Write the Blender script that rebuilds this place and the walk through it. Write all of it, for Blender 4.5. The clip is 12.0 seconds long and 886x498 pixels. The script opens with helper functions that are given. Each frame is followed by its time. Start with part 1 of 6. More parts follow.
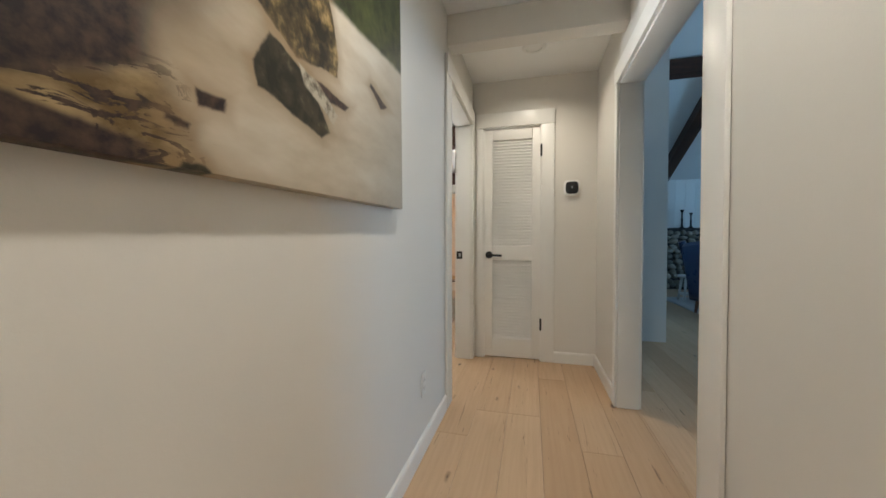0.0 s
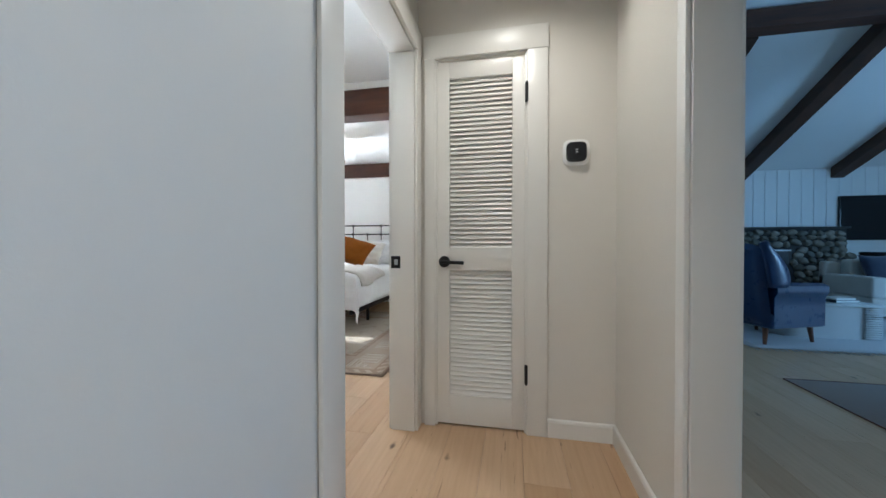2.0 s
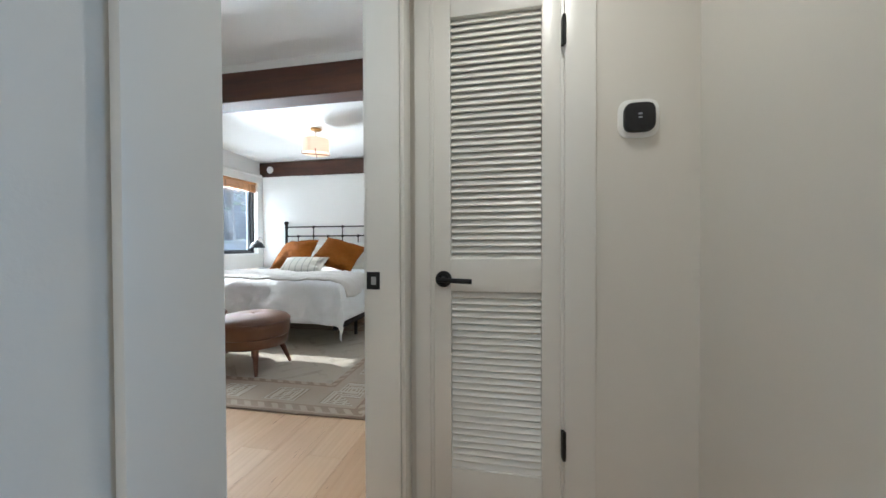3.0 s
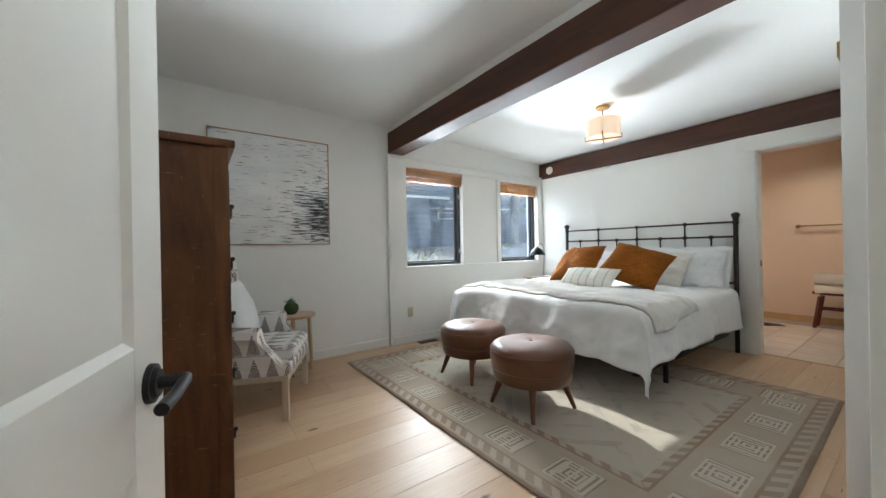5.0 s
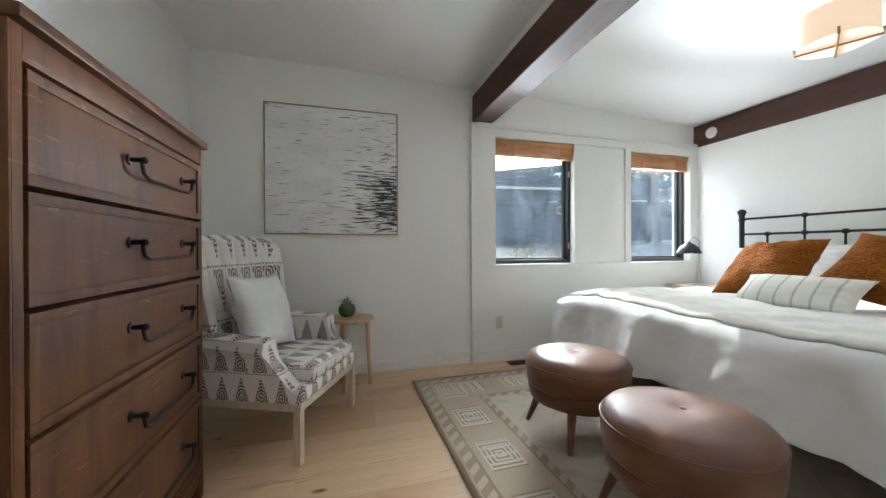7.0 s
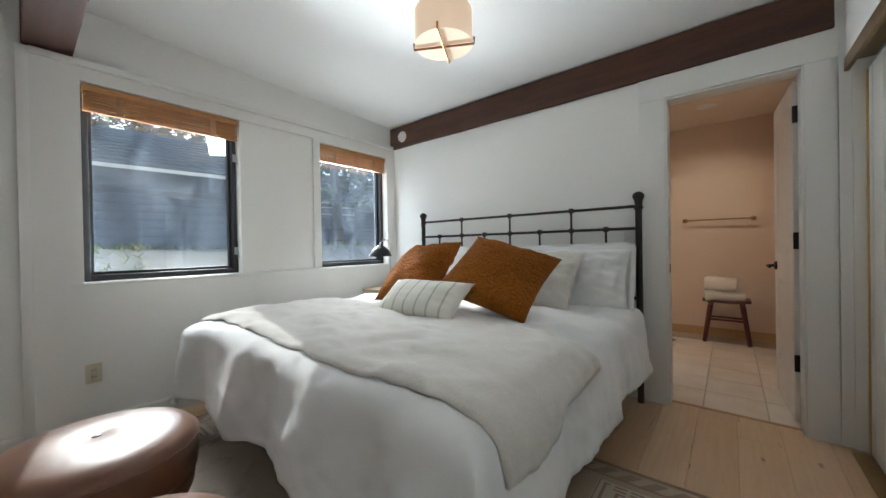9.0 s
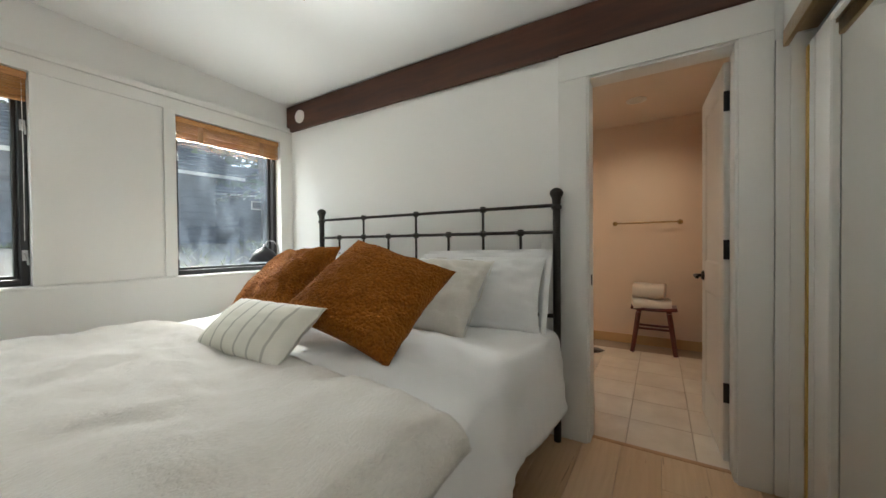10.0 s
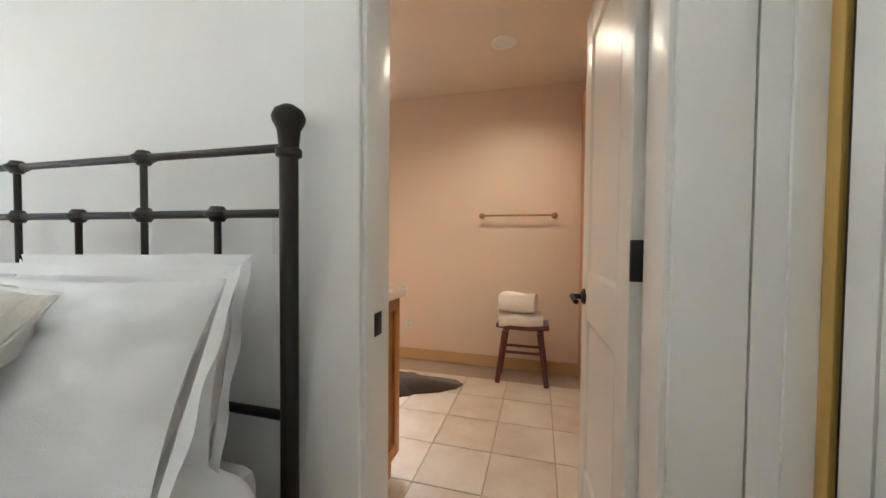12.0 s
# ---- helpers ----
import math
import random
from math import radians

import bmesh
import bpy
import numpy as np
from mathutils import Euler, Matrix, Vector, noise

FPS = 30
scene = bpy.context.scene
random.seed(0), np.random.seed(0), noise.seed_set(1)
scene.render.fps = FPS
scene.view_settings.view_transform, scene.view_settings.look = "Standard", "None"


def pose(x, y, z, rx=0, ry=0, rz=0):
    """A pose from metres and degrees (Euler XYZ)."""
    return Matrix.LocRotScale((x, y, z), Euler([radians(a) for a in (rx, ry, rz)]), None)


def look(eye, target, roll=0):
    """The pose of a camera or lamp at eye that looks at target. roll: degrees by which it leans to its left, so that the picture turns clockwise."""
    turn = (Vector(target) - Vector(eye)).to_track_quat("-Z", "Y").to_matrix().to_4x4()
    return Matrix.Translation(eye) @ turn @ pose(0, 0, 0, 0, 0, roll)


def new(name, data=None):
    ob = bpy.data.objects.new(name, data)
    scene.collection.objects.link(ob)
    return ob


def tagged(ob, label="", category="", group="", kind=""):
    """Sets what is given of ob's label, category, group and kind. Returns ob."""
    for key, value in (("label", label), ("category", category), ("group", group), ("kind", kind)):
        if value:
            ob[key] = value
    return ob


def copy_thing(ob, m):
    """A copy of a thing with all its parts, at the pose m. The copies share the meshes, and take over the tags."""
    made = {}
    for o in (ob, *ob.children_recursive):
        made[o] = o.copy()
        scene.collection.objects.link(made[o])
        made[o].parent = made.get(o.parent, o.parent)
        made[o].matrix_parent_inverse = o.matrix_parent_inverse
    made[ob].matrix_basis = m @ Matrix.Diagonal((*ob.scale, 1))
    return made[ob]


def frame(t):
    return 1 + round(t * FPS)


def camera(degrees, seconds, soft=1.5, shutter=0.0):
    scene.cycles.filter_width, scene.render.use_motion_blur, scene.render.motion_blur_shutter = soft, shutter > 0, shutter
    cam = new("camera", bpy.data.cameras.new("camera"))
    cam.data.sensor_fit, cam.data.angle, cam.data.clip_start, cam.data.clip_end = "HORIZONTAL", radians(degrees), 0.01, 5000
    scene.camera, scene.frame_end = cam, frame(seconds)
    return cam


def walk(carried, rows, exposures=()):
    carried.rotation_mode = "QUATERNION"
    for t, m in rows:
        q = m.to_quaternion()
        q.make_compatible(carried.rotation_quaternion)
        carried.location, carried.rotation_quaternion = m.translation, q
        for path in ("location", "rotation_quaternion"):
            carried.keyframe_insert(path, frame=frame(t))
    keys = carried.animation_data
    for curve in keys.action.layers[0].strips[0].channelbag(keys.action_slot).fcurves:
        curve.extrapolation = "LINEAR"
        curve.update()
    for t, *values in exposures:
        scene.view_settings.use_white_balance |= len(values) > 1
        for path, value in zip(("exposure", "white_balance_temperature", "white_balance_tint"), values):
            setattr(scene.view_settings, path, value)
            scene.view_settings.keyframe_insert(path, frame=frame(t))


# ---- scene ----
cam = camera(103.5, 12.0)
PATH = [
    (0, (0.34, -0.515, 1.03), (-0.152, 1.423, 0.99), 0.0),
    (0.5, (0.404, -0.217, 1.014), (-0.046, 1.732, 0.995), -0.1),
    (1, (0.404, 0.096, 1.033), (-0.014, 2.051, 0.999), -0.0),
    (1.5, (0.377, 0.385, 1.024), (-0.023, 2.345, 0.995), -0.2),
    (2, (0.348, 0.694, 1.007), (-0.046, 2.655, 0.985), -0.0),
    (2.5, (0.294, 0.97, 1.024), (-0.084, 2.933, 0.998), 0.0),
    (2.7, (0.273, 1.089, 1.037), (-0.102, 3.053, 1.011), 0.0),
    (4.3, (-0.078, 1.863, 1.108), (-1.064, 3.603, 1.087), -1.8),
    (4.5, (-0.142, 1.904, 1.14), (-1.333, 3.51, 1.111), -1.2),
    (5, (-0.278, 1.957, 1.127), (-1.909, 3.114, 1.124), -1.0),
    (5.5, (-0.377, 2.117, 1.143), (-2.252, 2.813, 1.159), -1.0),
    (6, (-0.565, 2.232, 1.16), (-2.494, 2.761, 1.151), -0.8),
    (6.5, (-0.801, 2.384, 1.079), (-2.734, 2.897, 1.085), -0.6),
    (6.7, (-0.858, 2.487, 1.074), (-2.794, 2.99, 1.07), -0.4),
    (8.3, (-1.026, 3.382, 1.103), (-2.574, 4.649, 1.087), -0.4),
    (8.5, (-1.024, 3.494, 1.104), (-2.476, 4.87, 1.082), -0.7),
    (9, (-0.984, 3.795, 1.094), (-2.254, 5.341, 1.081), -1.0),
    (9.5, (-0.977, 4.134, 1.098), (-2.102, 5.787, 1.073), -0.2),
    (10, (-0.969, 4.468, 1.131), (-2.022, 6.168, 1.106), -0.5),
    (10.5, (-0.964, 4.811, 1.132), (-1.947, 6.552, 1.1), -0.7),
    (11, (-0.952, 5.144, 1.137), (-1.744, 6.98, 1.1), -0.4),
    (11.5, (-0.932, 5.471, 1.154), (-1.536, 7.377, 1.112), -0.7),
    (12, (-0.901, 5.807, 1.14), (-1.432, 7.734, 1.085), 0.5),
]
walk(cam, [(t, look(eye, target, roll)) for t, eye, target, roll in PATH],
     exposures=((0, 0.55, 6050, 8), (1.2, 0.6, 5600, 8), (2.7, 0.5, 5350, 6), (4.3, 0.0, 5700, 4), (5.2, 0.25, 5550, 4), (7, 0.2, 5600, 4), (9, -0.25, 5650, 5), (10.3, -0.1, 6250, 4), (11.2, 0.3, 6350, 4), (12, 0.6, 5800, 5)))

# ---------------------------------------------------------------- light
SUN_DIR = Vector((1.0, -0.2, -0.68)).normalized()      # the way the sunlight travels
world = bpy.data.worlds.new("sky")
scene.world = world
world.use_nodes = True
wt = world.node_tree
sky = wt.nodes.new("ShaderNodeTexSky")
sky.sky_type = "NISHITA"
sky.sun_disc = False
sky.sun_elevation = radians(33.7)
sky.sun_rotation = radians(-78.7)
wt.links.new(sky.outputs["Color"], wt.nodes["Background"].inputs["Color"])
wt.nodes["Background"].inputs["Strength"].default_value = 0.14


def lamp(name, kind, m, energy, color, **more):
    data = bpy.data.lights.new(name, kind)
    data.energy, data.color = energy, color
    ob = new(name, data)
    ob.matrix_world = m
    if kind == "AREA":
        data.shape, data.size, data.size_y = "RECTANGLE", more["size"], more["size_y"]
    elif kind == "SUN":
        data.angle = more["angle"]
    elif kind == "SPOT":
        data.spot_size, data.spot_blend, data.shadow_soft_size = more["cone"], 1.0, more["size"]
    else:
        data.shadow_soft_size = more["size"]
    return ob


lamp("sun", "SUN", look((-10, 2, 8), Vector((-10, 2, 8)) + SUN_DIR), 5.0, (1.0, 0.93, 0.82), angle=radians(0.6))
SKYBLUE, WARM = (0.86, 0.93, 1.0), (1.0, 0.80, 0.58)
# unseen area lamps added outside, for sky and sunlit bank light at the windows
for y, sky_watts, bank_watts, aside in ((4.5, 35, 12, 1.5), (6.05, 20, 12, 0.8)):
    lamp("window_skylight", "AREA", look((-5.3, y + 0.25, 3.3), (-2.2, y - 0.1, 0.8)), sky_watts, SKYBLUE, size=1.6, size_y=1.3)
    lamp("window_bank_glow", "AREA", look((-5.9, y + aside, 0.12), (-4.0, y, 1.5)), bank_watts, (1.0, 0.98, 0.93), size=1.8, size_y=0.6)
# far and low lamps are added to brighten the room's south half
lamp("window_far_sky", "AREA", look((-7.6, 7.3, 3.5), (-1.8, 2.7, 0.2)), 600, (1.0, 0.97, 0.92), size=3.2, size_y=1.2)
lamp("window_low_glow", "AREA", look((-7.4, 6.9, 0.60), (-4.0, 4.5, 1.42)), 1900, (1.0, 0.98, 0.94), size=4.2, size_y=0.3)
lamp("bath_daylight", "AREA", look((-2.7, 9.9, 3.0), (-2.0, 7.6, 0.3)), 420, (1.0, 0.95, 0.88), size=1.2, size_y=0.9)
# unseen area lamp inside the living room window, added for its blue daylight
lamp("living_daylight", "AREA", look((7.93, 3.0, 1.5), (3, 5, 0.8)), 75, (0.36, 0.66, 1.0), size=3.0, size_y=1.5)
# lamps of the place; hall ones at y 0.10 and -1.8 are unseen, added
lamp("hall_downlight", "SPOT", look((0.35, 2.12, 2.40), (0.35, 2.12, 0)), 19, (1.0, 0.86, 0.68), cone=radians(150), size=0.05)
lamp("hall_downlight", "SPOT", look((0.40, 0.10, 2.40), (0.40, 0.10, 0)), 38, (1.0, 0.91, 0.79), cone=radians(160), size=0.05)
lamp("hall_downlight", "SPOT", look((0.40, -1.8, 2.40), (0.40, -1.8, 0)), 30, (1.0, 0.91, 0.79), cone=radians(150), size=0.05)
lamp("ceiling_lamp_bulb", "POINT", pose(-2.19, 5.3, 2.30), 7, (1.0, 0.80, 0.60), size=0.05)
lamp("bath_downlight", "SPOT", look((-1.15, 8.2, 2.42), (-1.15, 8.2, 0)), 26, (1.0, 0.80, 0.58), cone=radians(150), size=0.05)
lamp("bath_downlight", "SPOT", look((-2.3, 7.6, 2.42), (-2.3, 7.6, 0)), 25, (1.0, 0.83, 0.62), cone=radians(150), size=0.05)

# ---------------------------------------------------------------- tools
class Nodes:
    """Short hand for node trees."""

    def __init__(self, name, rough=0.6, metal=0.0):
        self.mat = bpy.data.materials.new(name)
        self.mat.use_nodes = True
        self.t = self.mat.node_tree
        self.b = self.t.nodes["Principled BSDF"]
        self.b.inputs["Roughness"].default_value = rough
        self.b.inputs["Metallic"].default_value = metal
        self.co = self.t.nodes.new("ShaderNodeTexCoord").outputs["Object"]

    def put(self, socket, v):
        if isinstance(v, bpy.types.NodeSocket):
            self.t.links.new(v, socket)
        elif v is not None:
            socket.default_value = v if not (isinstance(v, tuple) and len(v) == 3 and socket.type == "RGBA") else (*v, 1)

    def math(self, op, a, b=None, c=None):
        n = self.t.nodes.new("ShaderNodeMath")
        n.operation = op
        for s, v in zip(n.inputs, (a, b, c)):
            self.put(s, v)
        return n.outputs[0]

    def mapping(self, scale=(1, 1, 1), move=(0, 0, 0), turn=(0, 0, 0), co=None):
        n = self.t.nodes.new("ShaderNodeMapping")
        self.put(n.inputs["Vector"], co or self.co)
        self.put(n.inputs["Scale"], scale)
        self.put(n.inputs["Location"], move)
        self.put(n.inputs["Rotation"], turn)
        return n.outputs[0]

    def noise(self, scale, detail=3.0, co=None, rough=0.55, distort=0.0):
        n = self.t.nodes.new("ShaderNodeTexNoise")
        self.put(n.inputs["Vector"], co or self.co)
        for key, v in (("Scale", scale), ("Detail", detail), ("Roughness", rough), ("Distortion", distort)):
            self.put(n.inputs[key], v)
        return n.outputs["Fac"]

    def voronoi(self, scale, co=None, out="Distance", flat=False):
        n = self.t.nodes.new("ShaderNodeTexVoronoi")
        n.voronoi_dimensions = "2D" if flat else "3D"
        self.put(n.inputs["Vector"], co or self.co)
        self.put(n.inputs["Scale"], scale)
        return n.outputs[out]

    def wave(self, scale, distort=2.0, co=None, axis="X"):
        n = self.t.nodes.new("ShaderNodeTexWave")
        n.bands_direction = axis
        self.put(n.inputs["Vector"], co or self.co)
        self.put(n.inputs["Scale"], scale)
        self.put(n.inputs["Distortion"], distort)
        self.put(n.inputs["Detail"], 3.0)
        return n.outputs["Fac"]

    def ramp(self, fac, *stops, hard=False):
        n = self.t.nodes.new("ShaderNodeValToRGB")
        r = n.color_ramp
        r.interpolation = "CONSTANT" if hard else "LINEAR"
        while len(r.elements) < len(stops):
            r.elements.new(0.5)
        for e, (at, col) in zip(r.elements, stops):
            e.position, e.color = at, (*col, 1) if len(col) == 3 else col
        self.put(n.inputs["Fac"], fac)
        return n.outputs["Color"]

    def step(self, v, lo, hi):
        n = self.t.nodes.new("ShaderNodeMapRange")
        n.interpolation_type = "SMOOTHSTEP"
        self.put(n.inputs["Value"], v)
        n.inputs["From Min"].default_value, n.inputs["From Max"].default_value = lo, hi
        return n.outputs[0]

    def mix(self, fac, a, b, how="MIX"):
        n = self.t.nodes.new("ShaderNodeMix")
        n.data_type, n.blend_type = "RGBA", how
        self.put(n.inputs["Factor"], fac)
        self.put(n.inputs[6], a)
        self.put(n.inputs[7], b)
        return n.outputs[2]

    def xyz(self, co=None):
        n = self.t.nodes.new("ShaderNodeSeparateXYZ")
        self.put(n.inputs[0], co or self.co)
        return n.outputs

    def random(self):
        return self.t.nodes.new("ShaderNodeObjectInfo").outputs["Random"]

    def shifted(self, amount=7.0):
        """Object coordinates moved by the object's own random number."""
        n = self.t.nodes.new("ShaderNodeVectorMath")
        n.operation = "ADD"
        self.put(n.inputs[0], self.co)
        c = self.t.nodes.new("ShaderNodeCombineXYZ")
        r = self.math("MULTIPLY", self.random(), amount)
        for k in range(3):
            self.put(c.inputs[k], r)
        self.put(n.inputs[1], c.outputs[0])
        return n.outputs[0]

    def color(self, v):
        self.put(self.b.inputs["Base Color"], v)
        return self

    def bump(self, height, strength=0.3, distance=0.005):
        n = self.t.nodes.new("ShaderNodeBump")
        self.put(n.inputs["Height"], height)
        n.inputs["Strength"].default_value, n.inputs["Distance"].default_value = strength, distance
        self.put(self.b.inputs["Normal"], n.outputs[0])
        return self

    def set(self, key, v):
        self.put(self.b.inputs[key], v)
        return self


def box(bm, lo, hi, bevel=0.0, segments=2, m=None):
    """An axis-aligned box with rounded edges, added to bm; m turns it afterwards."""
    lo, hi = [min(a, b) for a, b in zip(lo, hi)], [max(a, b) for a, b in zip(lo, hi)]
    made = bmesh.ops.create_cube(bm, size=1.0)["verts"]
    for v in made:
        v.co = Vector([lo[k] + (v.co[k] + 0.5) * (hi[k] - lo[k]) for k in range(3)])
    if bevel:
        edges = list({e for v in made for e in v.link_edges})
        made = bmesh.ops.bevel(bm, geom=edges, offset=bevel, segments=segments, affect="EDGES", profile=0.6)["verts"]
    if m is not None:
        bmesh.ops.transform(bm, matrix=m, verts=list(made))
    return bm


def rod(bm, a, b, r1, r2=None, sides=12):
    """A tapered round bar from a to b."""
    a, b = Vector(a), Vector(b)
    turn = (b - a).to_track_quat("Z", "Y").to_matrix().to_4x4()
    bmesh.ops.create_cone(bm, cap_ends=True, segments=sides, radius1=r1, radius2=r1 if r2 is None else r2,
                          depth=(b - a).length, matrix=Matrix.Translation((a + b) / 2) @ turn)
    return bm


def lathe(bm, profile, sides=24, at=(0, 0, 0), squash=(1, 1)):
    """A turned shape: profile of (radius, height)."""
    rings = []
    for r, z in profile:
        rings.append([bm.verts.new((at[0] + squash[0] * r * math.cos(2 * math.pi * k / sides),
                                    at[1] + squash[1] * r * math.sin(2 * math.pi * k / sides), at[2] + z)) for k in range(sides)])
    for one, two in zip(rings, rings[1:]):
        for k in range(sides):
            bm.faces.new((one[k], one[(k + 1) % sides], two[(k + 1) % sides], two[k]))
    for ring, flip in ((rings[0], True), (rings[-1], False)):
        if (ring[0].co - ring[1].co).length > 1e-5:
            bm.faces.new(ring[::-1] if flip else ring)
    return bm


def tube(bm, points, r, sides=10):
    """A bent round bar along points."""
    points = [Vector(p) for p in points]
    rings, side = [], None
    for k, p in enumerate(points):
        way = (points[min(k + 1, len(points) - 1)] - points[max(k - 1, 0)]).normalized()
        side = (way.orthogonal() if side is None else side - way * side.dot(way)).normalized()
        up = way.cross(side)
        rings.append([bm.verts.new(p + r * (math.cos(2 * math.pi * j / sides) * side + math.sin(2 * math.pi * j / sides) * up)) for j in range(sides)])
    for one, two in zip(rings, rings[1:]):
        for j in range(sides):
            bm.faces.new((one[j], one[(j + 1) % sides], two[(j + 1) % sides], two[j]))
    bm.faces.new(rings[0][::-1])
    bm.faces.new(rings[-1])
    return bm


def sheet(bm, nu, nv, f):
    """A grid of points f(u, v), u and v from 0 to 1."""
    g = [[bm.verts.new(f(i / nu, j / nv)) for j in range(nv + 1)] for i in range(nu + 1)]
    for i in range(nu):
        for j in range(nv):
            bm.faces.new((g[i][j], g[i + 1][j], g[i + 1][j + 1], g[i][j + 1]))
    return bm


def mesh_of(name, bm, material, smooth=True):
    bmesh.ops.recalc_face_normals(bm, faces=bm.faces)
    me = bpy.data.meshes.new(name)
    bm.to_mesh(me)
    bm.free()
    for mat in material if isinstance(material, (list, tuple)) else (material,):
        me.materials.append(mat)
    if smooth:
        me.shade_smooth()
        me.set_sharp_from_angle(angle=radians(38))
    return me


def part(name, bm, material, parent=None, label="", smooth=True):
    ob = new(name, mesh_of(name, bm, material, smooth))
    if parent is not None:
        ob.parent = parent
    if label:
        ob["label"] = label
    return ob


def piece(name, me, parent, at=(0, 0, 0), turn=(0, 0, 0), size=(1, 1, 1)):
    """One of many alike pieces on a shared mesh."""
    ob = new(name, me)
    ob.parent = parent
    ob.location, ob.rotation_euler, ob.scale = at, turn, size
    return ob


def thing(name, label, category, m=None, group=""):
    ob = new(name)
    ob.empty_display_size = 0.1
    if m is not None:
        ob.matrix_world = m
    return tagged(ob, label, category, group)


def structure(name, bm, material, label, category, smooth=True):
    return tagged(part(name, bm, material, None, "", smooth), label, category, "", "structure")


def boxes(*spans, bevel=0.0):
    bm = bmesh.new()
    for lo, hi in spans:
        box(bm, lo, hi, bevel)
    return bm


def fbm(p, scale, seed=0.0):
    return noise.noise(Vector(p) * scale + Vector((seed, seed * 1.7, -seed)))

# ---------------------------------------------------------------- materials
def paint(name, col, rough=0.55, relief=0.12):
    n = Nodes(name, rough)
    big, fine = n.noise(1.3, 3), n.noise(160, 2)
    n.color(n.mix(n.math("MULTIPLY", big, 0.5), col, tuple(c * 0.93 for c in col)))
    n.set("Roughness", n.math("MULTIPLY_ADD", n.noise(6), 0.15, rough - 0.07))
    return n.bump(fine, relief, 0.002).mat


def wood(name, dark, light, rough=0.5, stretch=(14, 1.2, 14), relief=0.25, shift=True, streak=0.5):
    n = Nodes(name, rough)
    co = n.mapping(stretch, co=n.shifted(11.0) if shift else None)
    grain, broad = n.noise(3.0, 6, co, 0.6, 0.6), n.noise(0.7, 2, co)
    fac = n.math("ADD", n.math("MULTIPLY", grain, streak), n.math("MULTIPLY", broad, 1 - streak))
    n.color(n.ramp(fac, (0.3, dark), (0.7, light)))
    n.set("Roughness", n.math("MULTIPLY_ADD", grain, 0.2, rough - 0.1))
    return n.bump(grain, relief, 0.002).mat


def oak():
    n = Nodes("oak_plank", 0.42)
    r = n.random()
    co = n.shifted(23.0)
    grain = n.noise(2.2, 6, n.mapping((9, 0.8, 9), co=co), 0.66, 0.9)
    cathedral = n.wave(1.6, 9.0, n.mapping((6, 0.55, 6), co=co))
    tone = n.ramp(r, (0.0, (0.55, 0.36, 0.205)), (0.35, (0.63, 0.44, 0.27)), (0.7, (0.68, 0.485, 0.305)), (1.0, (0.59, 0.395, 0.235)))
    col = n.mix(n.math("MULTIPLY", grain, 0.55), tone, (0.36, 0.21, 0.11))
    col = n.mix(n.math("MULTIPLY", n.step(cathedral, 0.45, 0.9), 0.07), col, (0.33, 0.19, 0.10))
    knots = n.voronoi(1.0, n.mapping((2.6, 0.9, 3.0), co=co), flat=True)
    wobble = n.math("ADD", n.math("MULTIPLY_ADD", n.noise(9, 3, co), 0.16, -0.07), knots)
    col = n.mix(n.math("SUBTRACT", 1.0, n.step(wobble, -0.005, 0.045)), col, (0.10, 0.055, 0.03))
    cracks = n.step(n.noise(1.4, 5, n.mapping((26, 1.1, 26), co=co), 0.7, 1.5), 0.645, 0.685)
    col = n.mix(n.math("MULTIPLY", cracks, 0.85), col, (0.16, 0.09, 0.05))
    n.color(col)
    n.set("Roughness", n.math("MULTIPLY_ADD", grain, 0.22, 0.33))
    return n.bump(grain, 0.12, 0.002).mat


def cloth(name, col, rough=0.9, weave=420.0, relief=0.25, sheen=0.3, wrinkle=0.0):
    n = Nodes(name, rough)
    fine = n.noise(weave, 2)
    n.color(n.mix(n.math("MULTIPLY", n.noise(5, 3), 0.35), col, tuple(c * 0.88 for c in col)))
    n.set("Sheen Weight", sheen)
    if wrinkle:
        fine = n.math("ADD", n.math("MULTIPLY", fine, 0.15), n.math("MULTIPLY", n.noise(7, 4, None, 0.6, 1.2), wrinkle))
        return n.bump(fine, 0.5, 0.02).mat
    return n.bump(fine, relief, 0.002).mat


def metal(name, col, rough=0.35, metallic=1.0):
    n = Nodes(name, rough, metallic)
    n.color(n.mix(n.noise(35, 3), col, tuple(c * 0.75 for c in col)))
    n.set("Roughness", n.math("MULTIPLY_ADD", n.noise(60, 2), 0.2, rough - 0.1))
    return n.mat


def leather(name, col, rough=0.38):
    n = Nodes(name, rough)
    cells = n.voronoi(260)
    n.color(n.mix(n.noise(7, 4), col, tuple(c * 0.62 for c in col)))
    n.set("Roughness", n.math("MULTIPLY_ADD", n.noise(12, 3), 0.2, rough - 0.1))
    n.set("Coat Weight", 0.5).set("Coat Roughness", 0.30).set("Specular IOR Level", 0.3)
    return n.bump(cells, 0.12, 0.002).mat


